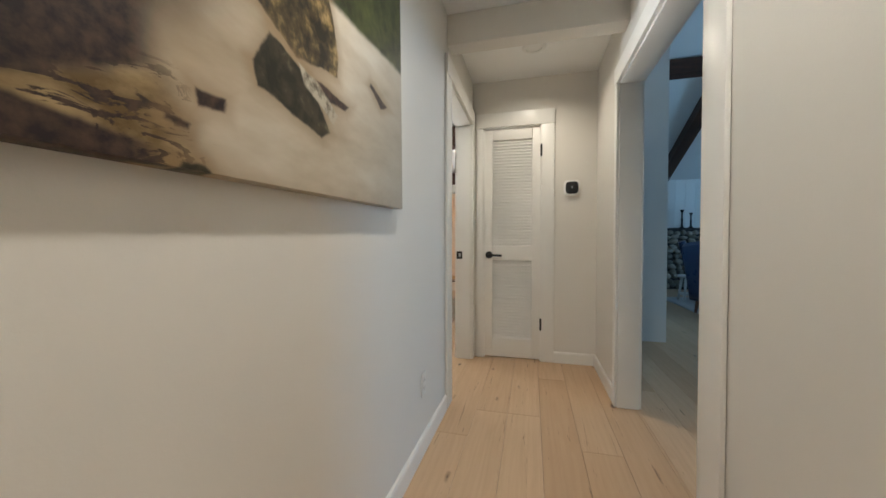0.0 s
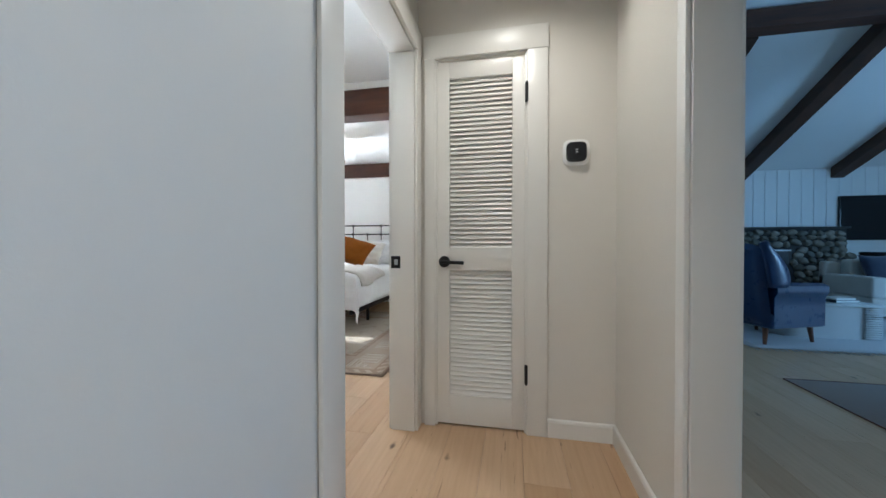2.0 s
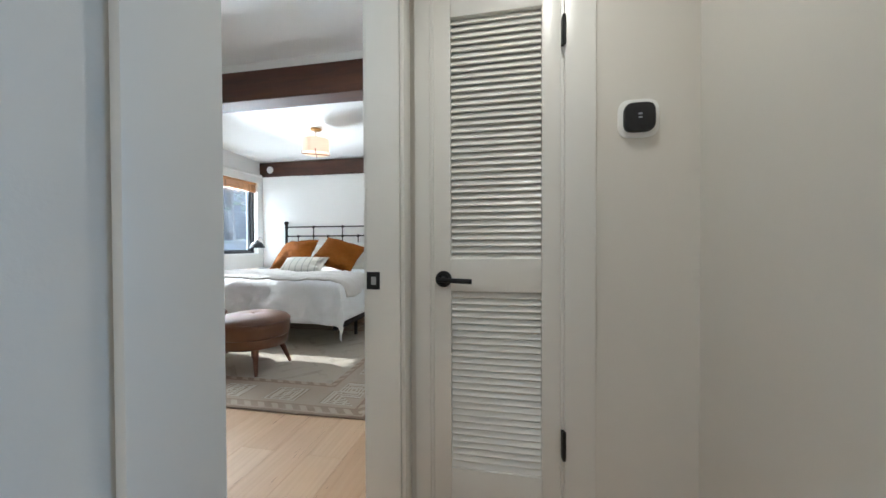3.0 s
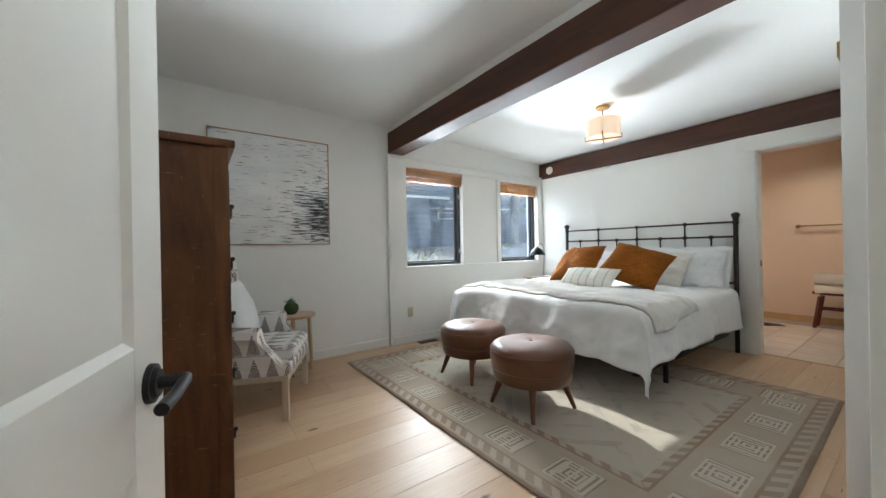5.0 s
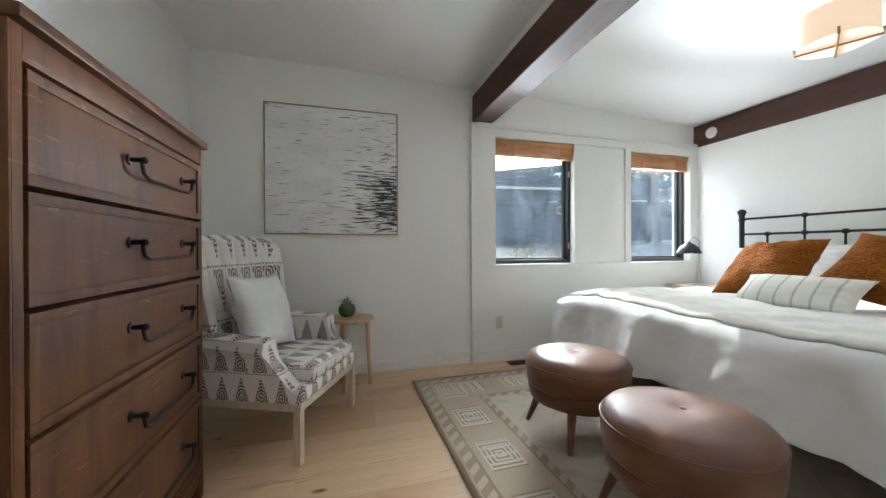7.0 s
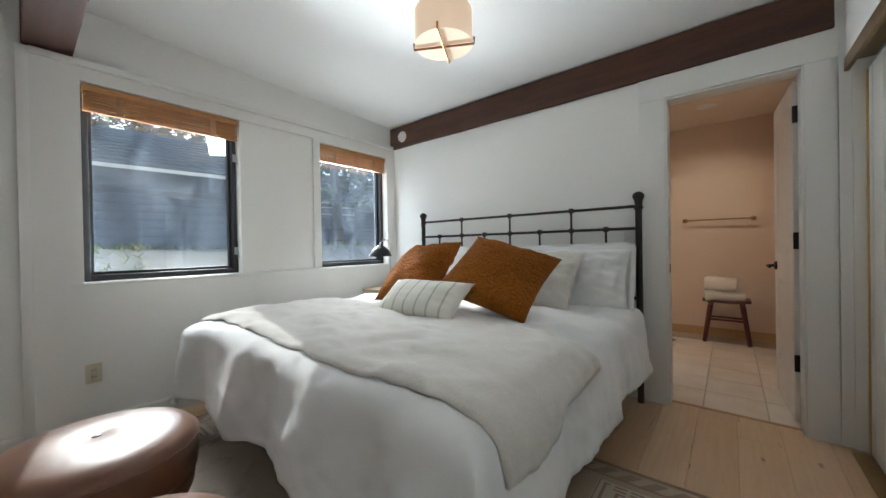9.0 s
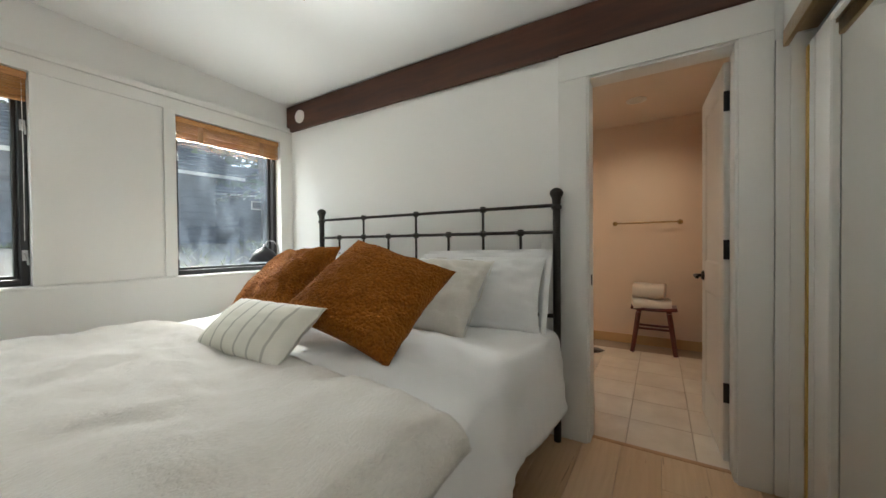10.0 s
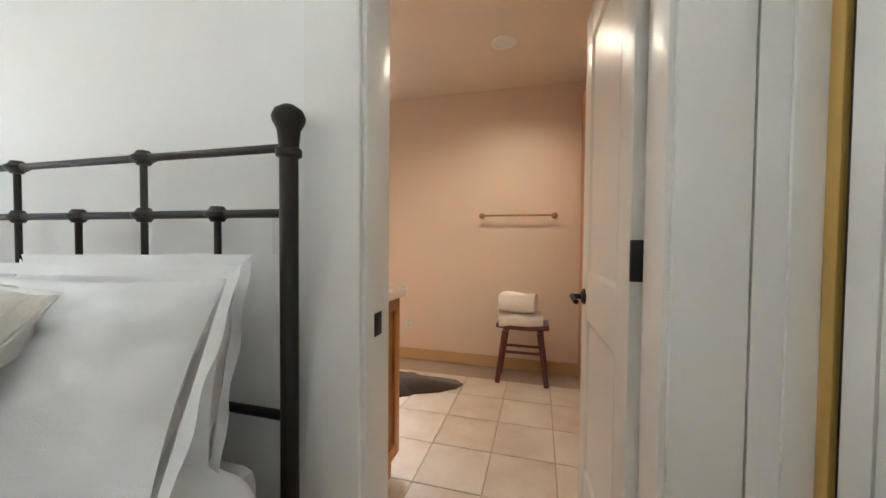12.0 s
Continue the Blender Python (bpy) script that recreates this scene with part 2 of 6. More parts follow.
def glass():
    n = Nodes("window_glass", 0.0)
    n.color((0.95, 0.97, 0.98)).set("Transmission Weight", 1.0).set("IOR", 1.45)
    # a bluish translucent film, added as bright haze over the view outside
    film = n.t.nodes.new("ShaderNodeBsdfTranslucent")
    film.inputs["Color"].default_value = (0.72, 0.84, 1.0, 1)
    mixed = n.t.nodes.new("ShaderNodeMixShader")
    streak = n.step(n.noise(2.6, 5, n.mapping((1, 2.4, 0.9)), 0.6, 0.8), 0.3, 0.75)
    n.put(mixed.inputs[0], n.math("MULTIPLY_ADD", streak, 0.014, 0.0035))
    n.t.links.new(n.b.outputs[0], mixed.inputs[1])
    n.t.links.new(film.outputs[0], mixed.inputs[2])
    n.t.links.new(mixed.outputs[0], n.t.nodes["Material Output"].inputs["Surface"])
    return n.mat


def glow(name, col, strength, base=(0.9, 0.85, 0.75)):
    n = Nodes(name, 0.6)
    n.color(base).set("Emission Color", col).set("Emission Strength", strength)
    return n.mat


def boucle():
    n = Nodes("rust_boucle", 0.95)
    soft = n.noise(55, 3, None, 0.6, 1.5)
    c = n.voronoi(78)
    curl = n.math("ADD", n.math("MULTIPLY", c, -1.0), n.math("MULTIPLY", soft, 0.9))
    tone = n.ramp(n.math("ADD", n.math("MULTIPLY", soft, 0.7), n.math("MULTIPLY", n.noise(4, 2), 0.3)), (0.32, (0.18, 0.050, 0.003)), (0.5, (0.25, 0.075, 0.004)), (0.68, (0.33, 0.108, 0.008)))
    n.color(n.mix(n.math("MULTIPLY", n.step(c, 0.45, 0.95), 0.5), tone, (0.14, 0.036, 0.002)))
    n.set("Sheen Weight", 0.2).set("Sheen Tint", (0.9, 0.40, 0.08, 1)).set("Specular IOR Level", 0.2)
    return n.bump(curl, 1.0, 0.012).mat


def fur(name, col):
    n = Nodes(name, 0.95)
    hair = n.noise(110, 4, n.mapping((1, 0.45, 1)), 0.65, 0.8)
    n.color(n.mix(hair, tuple(c * 0.80 for c in col), col)).set("Sheen Weight", 0.6)
    return n.bump(n.math("ADD", hair, n.noise(16, 4)), 0.6, 0.008).mat


def striped_linen():
    n = Nodes("striped_linen", 0.9)
    x = n.xyz()[0]
    s = n.math("PINGPONG", n.math("ADD", x, n.math("MULTIPLY", n.noise(20), 0.004)), 0.043)
    n.color(n.mix(n.step(s, 0.034, 0.039), (0.74, 0.72, 0.64), (0.48, 0.47, 0.41)))
    return n.bump(n.noise(350, 2), 0.35, 0.003).mat


def ikat():
    """Woven rows of dark broken fans on cream: a ringed foot that narrows to a point."""
    n = Nodes("ikat_fabric", 0.88)
    o = n.xyz(n.t.nodes.new("ShaderNodeTexCoord").outputs["UV"])
    u, v = o[0], o[1]
    jag = n.math("MULTIPLY_ADD", n.noise(130, 2), 0.010, -0.005)
    du = n.math("PINGPONG", n.math("ADD", u, jag), 0.055)
    row = n.math("MODULO", n.math("ADD", n.math("ADD", v, jag), 5.0), 0.165)
    # half width: full at the foot, a waist, then a thin point
    wide = n.math("MULTIPLY_ADD", n.math("SUBTRACT", 0.150, row), 0.30, 0.002)
    inside = n.math("MULTIPLY", n.math("LESS_THAN", du, wide), n.math("MULTIPLY", n.math("LESS_THAN", row, 0.148), n.math("GREATER_THAN", row, 0.012)))
    rise_ = n.math("SUBTRACT", row, 0.050)
    ring = n.math("SQRT", n.math("ADD", n.math("POWER", n.math("MULTIPLY", du, 1.35), 2.0), n.math("POWER", rise_, 2.0)))
    bands = n.math("GREATER_THAN", n.math("SINE", n.math("MULTIPLY", ring, 380.0)), -0.25)
    breaks = n.step(n.noise(210, 2), 0.36, 0.44)
    dots = n.math("MULTIPLY", n.math("LESS_THAN", row, 0.007), n.math("GREATER_THAN", n.math("SINE", n.math("MULTIPLY", u, 520.0)), 0.1))
    fac = n.math("MAXIMUM", n.math("MULTIPLY", n.math("MULTIPLY", inside, bands), breaks), dots)
    n.color(n.mix(n.math("MULTIPLY", fac, 0.9), n.mix(inside, (0.82, 0.79, 0.74), (0.66, 0.60, 0.57)), (0.055, 0.036, 0.040)))
    return n.bump(n.noise(500, 2), 0.3, 0.002).mat


def rug_mat(hx, hy):
    """A worn oriental rug: bands of border, meander blocks, and a faded field."""
    n = Nodes("worn_oriental_rug", 0.95)
    o = n.xyz()
    ax, ay = n.math("ABSOLUTE", o[0]), n.math("ABSOLUTE", o[1])
    ex, ey = n.math("SUBTRACT", hx, ax), n.math("SUBTRACT", hy, ay)
    d = n.math("ADD", n.math("MINIMUM", ex, ey), n.math("MULTIPLY_ADD", n.noise(14, 3), 0.008, -0.004))
    along = n.math("ADD", n.math("MULTIPLY", n.math("LESS_THAN", ey, ex), o[0]), n.math("MULTIPLY", n.math("GREATER_THAN", ey, ex), o[1]))
    cream, tan, brown, grey = (0.56, 0.49, 0.395), (0.42, 0.33, 0.24), (0.27, 0.175, 0.115), (0.48, 0.43, 0.36)
    # blocks of the wide border
    rep = n.math("PINGPONG", along, 0.21)
    mid = n.math("ABSOLUTE", n.math("SUBTRACT", d, 0.245))
    meander = n.math("GREATER_THAN", n.math("SINE", n.math("MULTIPLY", n.math("MAXIMUM", n.math("MULTIPLY", rep, 0.85), mid), 260.0)), 0.15)
    cut = n.math("GREATER_THAN", n.math("SINE", n.math("MULTIPLY", along, 95.0)), -0.75)
    block = n.math("MULTIPLY", n.math("LESS_THAN", rep, 0.125), n.math("LESS_THAN", mid, 0.095))
    cross = n.math("LESS_THAN", n.math("ABSOLUTE", n.math("SUBTRACT", n.math("SUBTRACT", 0.21, rep), n.math("MULTIPLY", mid, 0.5))), 0.022)
    wide = n.mix(n.math("MULTIPLY", block, n.math("MULTIPLY", meander, cut)), n.mix(block, (0.41, 0.325, 0.235), cream), (0.25, 0.185, 0.13))
    wide = n.mix(n.math("MULTIPLY", cross, 0.75), wide, tan)
    teeth = n.math("GREATER_THAN", n.math("SINE", n.math("ADD", n.math("MULTIPLY", along, 62.0), n.math("MULTIPLY", d, 55.0))), 0.1)
    narrow = n.mix(teeth, (0.28, 0.20, 0.135), (0.45, 0.36, 0.26))
    # field with faint large figures
    fig = n.math("SINE", n.math("MULTIPLY", n.math("ADD", n.math("PINGPONG", o[0], 0.42), n.math("PINGPONG", o[1], 0.42)), 26.0))
    figs = n.math("MULTIPLY", n.math("GREATER_THAN", fig, 0.55), n.step(n.noise(7, 4), 0.42, 0.62))
    field = n.mix(n.math("MULTIPLY", figs, 0.5), (0.48, 0.42, 0.33), (0.27, 0.23, 0.18))
    col = field
    for edge, band in ((0.46, narrow), (0.42, brown), (0.405, tan), (0.37, wide), (0.115, brown), (0.10, narrow), (0.04, tan), (0.025, brown)):
        col = n.mix(n.math("LESS_THAN", d, edge), col, band)
    worn = n.step(n.noise(2.2, 5), 0.36, 0.72)
    col = n.mix(n.math("MULTIPLY", worn, 0.36), col, grey)
    n.color(n.mix(n.math("MULTIPLY", n.noise(120, 2), 0.25), col, (0.2, 0.17, 0.14)))
    return n.bump(n.noise(420, 2), 0.5, 0.003).mat


def abstract_art():
    """White canvas with dark broken horizontal strokes that gather at one side."""
    n = Nodes("abstract_canvas", 0.6)
    o = n.xyz()
    side = n.step(o[1], -0.12, 0.52)
    low = n.math("SUBTRACT", 1.0, n.step(n.math("ABSOLUTE", n.math("ADD", o[2], 0.24)), 0.05, 0.42))
    lines = n.noise(5.5, 5, n.mapping((1, 1.1, 17)), 0.65, 0.3)
    gate = n.math("ADD", n.math("MULTIPLY", n.math("MULTIPLY", side, low), 0.145), n.math("MULTIPLY", side, 0.045))
    ink = n.step(n.math("ADD", lines, gate), 0.615, 0.65)
    ground = n.ramp(n.noise(3, 6, n.mapping((1, 1, 2.5))), (0.3, (0.74, 0.75, 0.75)), (0.62, (0.86, 0.86, 0.85)))
    thin = n.math("MULTIPLY", n.step(n.noise(4, 4, n.mapping((1, 0.6, 34), move=(3, 1, 0))), 0.62, 0.68), 0.25)
    n.color(n.mix(ink, n.mix(thin, ground, (0.30, 0.33, 0.36)), (0.035, 0.035, 0.04)))
    return n.bump(lines, 0.4, 0.004).mat


def river_print():
    """Misty brown water with dark rocks, printed on canvas. Local y runs along, z up."""
    n = Nodes("river_photo_print", 0.5)
    o = n.xyz()
    wy, wz = n.noise(13, 6), n.noise(11, 6, n.mapping(move=(3, 2, 1)))
    y = n.math("ADD", o[1], n.math("MULTIPLY_ADD", wy, 0.030, -0.015))
    z = n.math("ADD", o[2], n.math("MULTIPLY_ADD", wz, 0.026, -0.013))

    def flip(v):
        return n.math("SUBTRACT", 1.0, v)

    def both(*vs):
        out = vs[0]
        for v in vs[1:]:
            out = n.math("MULTIPLY", out, v)
        return out

    def rock_shape(corners, soft=0.006):
        """1 inside the convex shape whose corners run anticlockwise."""
        worst = None
        for (ay, az), (by, bz) in zip(corners, corners[1:] + corners[:1]):
            ln = math.hypot(by - ay, bz - az)
            py, pz = (bz - az) / ln, -(by - ay) / ln
            d = n.math("ADD", n.math("MULTIPLY_ADD", y, py, -(ay * py + az * pz)), n.math("MULTIPLY", z, pz))
            worst = d if worst is None else n.math("MAXIMUM", worst, d)
        return flip(n.step(worst, -soft, soft)), worst

    # pale silky water, browner to the near side, grey at the far lower corner
    silk = n.noise(3.0, 4, n.mapping((1, 0.9, 2.6), turn=(0.5, 0, 0)))
    water = n.ramp(silk, (0.3, (0.40, 0.33, 0.23)), (0.5, (0.56, 0.49, 0.38)), (0.7, (0.70, 0.65, 0.55)))
    water = n.mix(n.math("MULTIPLY", n.step(o[1], 0.45, 0.95), 0.55), water, (0.30, 0.28, 0.23))
    col = n.mix(n.math("MULTIPLY", flip(n.step(o[1], -0.15, 0.30)), 0.75), water, n.ramp(silk, (0.3, (0.24, 0.15, 0.065)), (0.7, (0.45, 0.33, 0.18))))
    # brown shade of the bank above
    bank = both(flip(n.step(n.math("SUBTRACT", y, n.math("MULTIPLY", z, 0.25)), 0.10, 0.24)), n.step(n.math("SUBTRACT", z, n.math("MULTIPLY", y, 0.55)), -0.34, -0.20))
    col = n.mix(bank, col, n.ramp(n.noise(4, 5), (0.35, (0.028, 0.018, 0.010)), (0.65, (0.10, 0.062, 0.030))))
    # stony bed in the near lower corner: gold shallows with dark stones
    shallows = both(flip(n.step(n.math("ADD", y, n.math("MULTIPLY", z, 0.3)), -0.11, 0.0)), flip(n.step(n.math("SUBTRACT", z, n.math("MULTIPLY", y, 0.3)), -0.36, -0.29)))
    gold = n.ramp(n.noise(16, 5, n.mapping((1, 0.8, 1.6))), (0.35, (0.13, 0.078, 0.022)), (0.65, (0.40, 0.29, 0.14)))
    col = n.mix(shallows, col, gold)
    stones = n.step(n.noise(26, 6, n.mapping((1, 0.55, 1.8)), 0.62, 0.8), 0.53, 0.57)
    dark_bed = n.ramp(n.noise(60, 4), (0.35, (0.012, 0.006, 0.008)), (0.7, (0.075, 0.040, 0.026)))
    col = n.mix(n.math("MULTIPLY", stones, shallows), col, dark_bed)
    shelf = both(flip(n.step(y, -0.02, 0.03)), flip(n.step(n.math("ADD", z, n.math("MULTIPLY", y, 0.15)), -0.432, -0.420)))
    ledge = both(flip(n.step(y, -0.02, 0.04)), n.step(n.math("SUBTRACT", z, n.math("MULTIPLY", y, 0.45)), -0.345, -0.325))
    col = n.mix(n.math("MAXIMUM", shelf, ledge), col, dark_bed)
    # far green bank
    far = n.step(n.math("SUBTRACT", z, n.math("MULTIPLY", y, 0.05)), -0.012, 0.012)
    col = n.mix(both(far, n.step(y, 0.40, 0.44)), col, n.ramp(n.noise(20, 5), (0.35, (0.016, 0.022, 0.008)), (0.7, (0.085, 0.10, 0.030))))
    moss = n.ramp(n.noise(24, 6), (0.38, (0.016, 0.013, 0.008)), (0.52, (0.10, 0.072, 0.030)), (0.68, (0.42, 0.30, 0.13)))
    slate = n.ramp(n.noise(30, 6), (0.4, (0.014, 0.012, 0.006)), (0.62, (0.055, 0.046, 0.024)), (0.75, (0.16, 0.14, 0.08)))
    pale = n.ramp(n.noise(40, 6), (0.35, (0.12, 0.10, 0.07)), (0.55, (0.50, 0.46, 0.37)))
    # the mossy boulder, the long leaning slab with its pale top, and smaller stones
    for shape, look_ in (
            (((0.465, -0.150), (0.47, -0.10), (0.42, 0.06), (0.19, 0.0), (0.19, -0.125), (0.30, -0.175)), moss),
            (((0.50, -0.222), (0.515, -0.205), (0.37, -0.196), (0.42, -0.228)), dark_bed),
            (((0.195, -0.278), (0.39, -0.318), (0.425, -0.296), (0.34, -0.200), (0.228, -0.168), (0.182, -0.236)), slate),
            (((0.39, -0.318), (0.415, -0.318), (0.46, -0.245), (0.365, -0.196), (0.228, -0.166), (0.235, -0.180), (0.33, -0.222)), pale),
            (((0.72, -0.140), (0.77, -0.122), (0.655, -0.092), (0.645, -0.100)), dark_bed),
            (((0.078, -0.357), (0.121, -0.352), (0.126, -0.329), (0.074, -0.328)), dark_bed),
            (((0.060, -0.397), (0.063, -0.389), (0.028, -0.381), (0.026, -0.388)), dark_bed),
            (((0.045, -0.452), (0.105, -0.453), (0.085, -0.440), (0.05, -0.441)), slate)):
        inside, depth = rock_shape(list(shape), 0.004)
        # a warm smear of reflection round each stone
        halo = n.math("MULTIPLY", flip(n.step(depth, 0.0, 0.035)), 0.45)
        if look_ is not pale:
            col = n.mix(halo, col, (0.27, 0.17, 0.075))
        col = n.mix(inside, col, look_)
    n.color(col)
    return n.bump(n.noise(700, 1), 0.15, 0.001).mat


def dresser_wood():
    n = Nodes("distressed_walnut", 0.34)
    grain = n.noise(3, 6, n.mapping((4, 4, 0.7)), 0.6, 0.9)
    col = n.ramp(grain, (0.3, (0.042, 0.015, 0.006)), (0.7, (0.125, 0.050, 0.018)))
    col = n.mix(n.math("MULTIPLY", n.step(n.noise(1.2, 3), 0.45, 0.7), 0.5), col, (0.15, 0.068, 0.022))
    nick = n.step(n.noise(6, 5, n.mapping((1, 3.2, 22)), 0.7), 0.645, 0.68)
    nick2 = n.step(n.noise(7, 5, n.mapping((1, 14, 2.4), move=(5, 2, 1)), 0.7), 0.66, 0.69)
    col = n.mix(n.math("MULTIPLY", n.math("MAXIMUM", nick, nick2), 0.6), col, (0.33, 0.18, 0.06))
    n.color(col).set("Roughness", n.math("MULTIPLY_ADD", grain, 0.25, 0.40)).set("Specular IOR Level", 0.22)
    return n.bump(grain, 0.2, 0.002).mat


def tile_mat():
    n = Nodes("cream_stone_tile", 0.35)
    co = n.shifted(17.0)
    cloud = n.noise(4, 5, co)
    n.color(n.mix(n.random(), n.ramp(cloud, (0.3, (0.55, 0.45, 0.36)), (0.7, (0.72, 0.63, 0.53))), n.ramp(cloud, (0.3, (0.62, 0.54, 0.45)), (0.7, (0.76, 0.70, 0.61)))))
    n.set("Roughness", n.math("MULTIPLY_ADD", cloud, 0.2, 0.25))
    return n.bump(n.noise(40, 4, co), 0.1, 0.002).mat


def stone_mat():
    n = Nodes("river_stone", 0.75)
    co = n.shifted(31.0)
    tone = n.ramp(n.random(), (0.0, (0.13, 0.13, 0.11)), (0.4, (0.26, 0.25, 0.20)), (0.75, (0.38, 0.35, 0.28)), (1.0, (0.48, 0.44, 0.36)))
    n.color(n.mix(n.math("MULTIPLY", n.noise(14, 5, co), 0.7), tone, (0.07, 0.065, 0.06)))
    return n.bump(n.noise(30, 5, co), 0.4, 0.01).mat


def bamboo():
    n = Nodes("woven_bamboo", 0.5)
    col = n.ramp(n.noise(4, 4, n.mapping((1, 2.0, 90))), (0.3, (0.28, 0.11, 0.03)), (0.55, (0.50, 0.24, 0.075)), (0.75, (0.62, 0.34, 0.13)))
    n.color(col)
    return n.bump(n.noise(5, 2, n.mapping((1, 1, 120))), 0.4, 0.003).mat


def leaf_mat():
    n = Nodes("pine_foliage", 0.7)
    n.color(n.ramp(n.noise(1.2, 3), (0.3, (0.06, 0.10, 0.05)), (0.7, (0.19, 0.24, 0.12))))
    return n.mat


def ground_mat():
    n = Nodes("forest_ground", 0.95)
    n.color(n.ramp(n.noise(0.35, 6), (0.35, (0.10, 0.10, 0.06)), (0.5, (0.15, 0.14, 0.12)), (0.65, (0.23, 0.23, 0.23))))
    return n.bump(n.noise(5, 5), 0.5, 0.05).mat


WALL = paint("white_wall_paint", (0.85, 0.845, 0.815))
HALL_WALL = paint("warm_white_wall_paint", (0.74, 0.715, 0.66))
CEIL = paint("ceiling_paint", (0.88, 0.88, 0.86), 0.8)
TRIM = paint("white_trim_paint", (0.80, 0.79, 0.75), 0.32, 0.03)
DOOR = paint("white_door_paint", (0.80, 0.785, 0.74), 0.34, 0.03)
BATH = paint("peach_wall_paint", (0.76, 0.62, 0.50))
OAK = oak()
SUBFLOOR = paint("subfloor", (0.16, 0.10, 0.06), 0.9)
BEAM = wood("dark_beam", (0.030, 0.012, 0.008), (0.110, 0.042, 0.022), 0.7, (1.0, 9, 9), 0.5, False)
BEAM_Y = wood("dark_rafter", (0.030, 0.013, 0.009), (0.10, 0.045, 0.026), 0.5, (9, 1.0, 9), 0.5)
DRESSER = dresser_wood()
LEGWOOD = wood("chestnut_leg", (0.085, 0.028, 0.012), (0.19, 0.070, 0.030), 0.35, (12, 12, 1.5))
PALEWOOD = wood("pale_ash", (0.48, 0.38, 0.27), (0.66, 0.55, 0.42), 0.45, (14, 14, 1.5))
OAKTOP = wood("honey_wood", (0.33, 0.17, 0.07), (0.50, 0.29, 0.14), 0.4, (10, 2, 10))
SIDEWOOD = wood("pale_oak_table", (0.42, 0.27, 0.14), (0.58, 0.40, 0.24), 0.4, (10, 10, 2))
REDWOOD = wood("red_stool_wood", (0.055, 0.012, 0.010), (0.15, 0.032, 0.025), 0.35, (8, 8, 2))
VANITY = wood("orange_oak", (0.42, 0.16, 0.035), (0.62, 0.27, 0.075), 0.4, (12, 12, 1.2))
LEATHER = leather("brown_leather", (0.145, 0.056, 0.025))
NAVY = leather("navy_leather", (0.010, 0.035, 0.11), 0.30)
IRON = metal("dark_iron", (0.045, 0.038, 0.033), 0.45, 0.7)
BLACK = metal("black_metal", (0.018, 0.018, 0.02), 0.42, 0.5)
BRASS = metal("aged_brass", (0.42, 0.27, 0.11), 0.32)
GOLD = Nodes("gold_trim", 0.42, 0.7).color((0.66, 0.44, 0.13)).mat
STEEL = metal("brushed_steel", (0.55, 0.55, 0.55), 0.35)
MIRROR = Nodes("mirror_silver", 0.0, 1.0).color((0.90, 0.90, 0.88)).mat
BLACKPLASTIC = paint("black_plastic", (0.012, 0.012, 0.014), 0.2, 0.02)
WHITEPLASTIC = paint("white_plastic", (0.72, 0.71, 0.67), 0.35, 0.02)
LINEN = cloth("white_cotton", (0.82, 0.82, 0.81), wrinkle=0.35)
SHEET = cloth("bed_linen", (0.80, 0.80, 0.79), wrinkle=0.45)
THROW = fur("pale_fur_throw", (0.72, 0.675, 0.61))
FURP = fur("cream_fur", (0.74, 0.70, 0.62))
BOUCLE = boucle()
STRIPED = striped_linen()
IKAT = ikat()
TOWEL = cloth("white_towel", (0.80, 0.76, 0.70), 0.95, 180.0, 0.8)
TILE = tile_mat()
GROUT = paint("grout", (0.42, 0.33, 0.25), 0.9)
STONE = stone_mat()
MORTAR = paint("dark_mortar", (0.06, 0.058, 0.055), 0.95, 0.6)
BAMBOO = bamboo()
GLASS = glass()
FRAME = paint("dark_window_frame", (0.022, 0.021, 0.022), 0.4, 0.05)
SHADE = Nodes("linen_shade", 0.8).color((0.80, 0.66, 0.52)).set("Transmission Weight", 0.0).set("Emission Color", (1.0, 0.62, 0.36, 1)).set("Emission Strength", 0.48).mat
DIFFUSER = glow("lamp_diffuser", (1.0, 0.72, 0.48, 1), 0.65)
BULB = glow("downlight_lens", (1.0, 0.86, 0.68, 1), 14.0)
BULB_OFF = paint("frosted_lens", (0.75, 0.70, 0.62), 0.4, 0.02)
LEAF = leaf_mat()
BARK = wood("bark", (0.05, 0.038, 0.03), (0.15, 0.12, 0.10), 0.9, (5, 5, 1.2), 0.9)
GROUND = ground_mat()
SIDING = wood("grey_siding", (0.085, 0.10, 0.135), (0.15, 0.17, 0.21), 0.8, (0.8, 0.8, 9), 0.4)
ROOFING = paint("shingle_roof", (0.17, 0.18, 0.20), 0.9, 0.8)
SOFA = cloth("cream_sofa_cloth", (0.56, 0.53, 0.48))
LRUG = cloth("pale_woven_rug", (0.46, 0.46, 0.47), 0.95, 90.0, 0.8)
BROWNRUG = cloth("brown_flat_rug", (0.15, 0.085, 0.045), 0.95, 120.0, 0.6)
HIDE = cloth("dark_cowhide", (0.035, 0.018, 0.012), 0.8)
PLANT = paint("succulent_green", (0.07, 0.14, 0.05), 0.5)
SCREEN = paint("dark_screen", (0.010, 0.011, 0.014), 0.12, 0.0)

# ---------------------------------------------------------------- the shell
H0, HC = 0.0, 2.44        # hall floor and ceiling
floor = structure("floor", boxes(((-4.15, -2.8, -0.14), (8.2, 8.6, -0.02))), SUBFLOOR, "pale oak plank floor with dark knots", "floor", False)
structure("floor_bath", boxes(((-3.05, 6.66, -0.019), (-0.50, 8.95, -0.008))), GROUT, "cream stone tile floor with tan grout", "floor", False).name = "floor_bath"

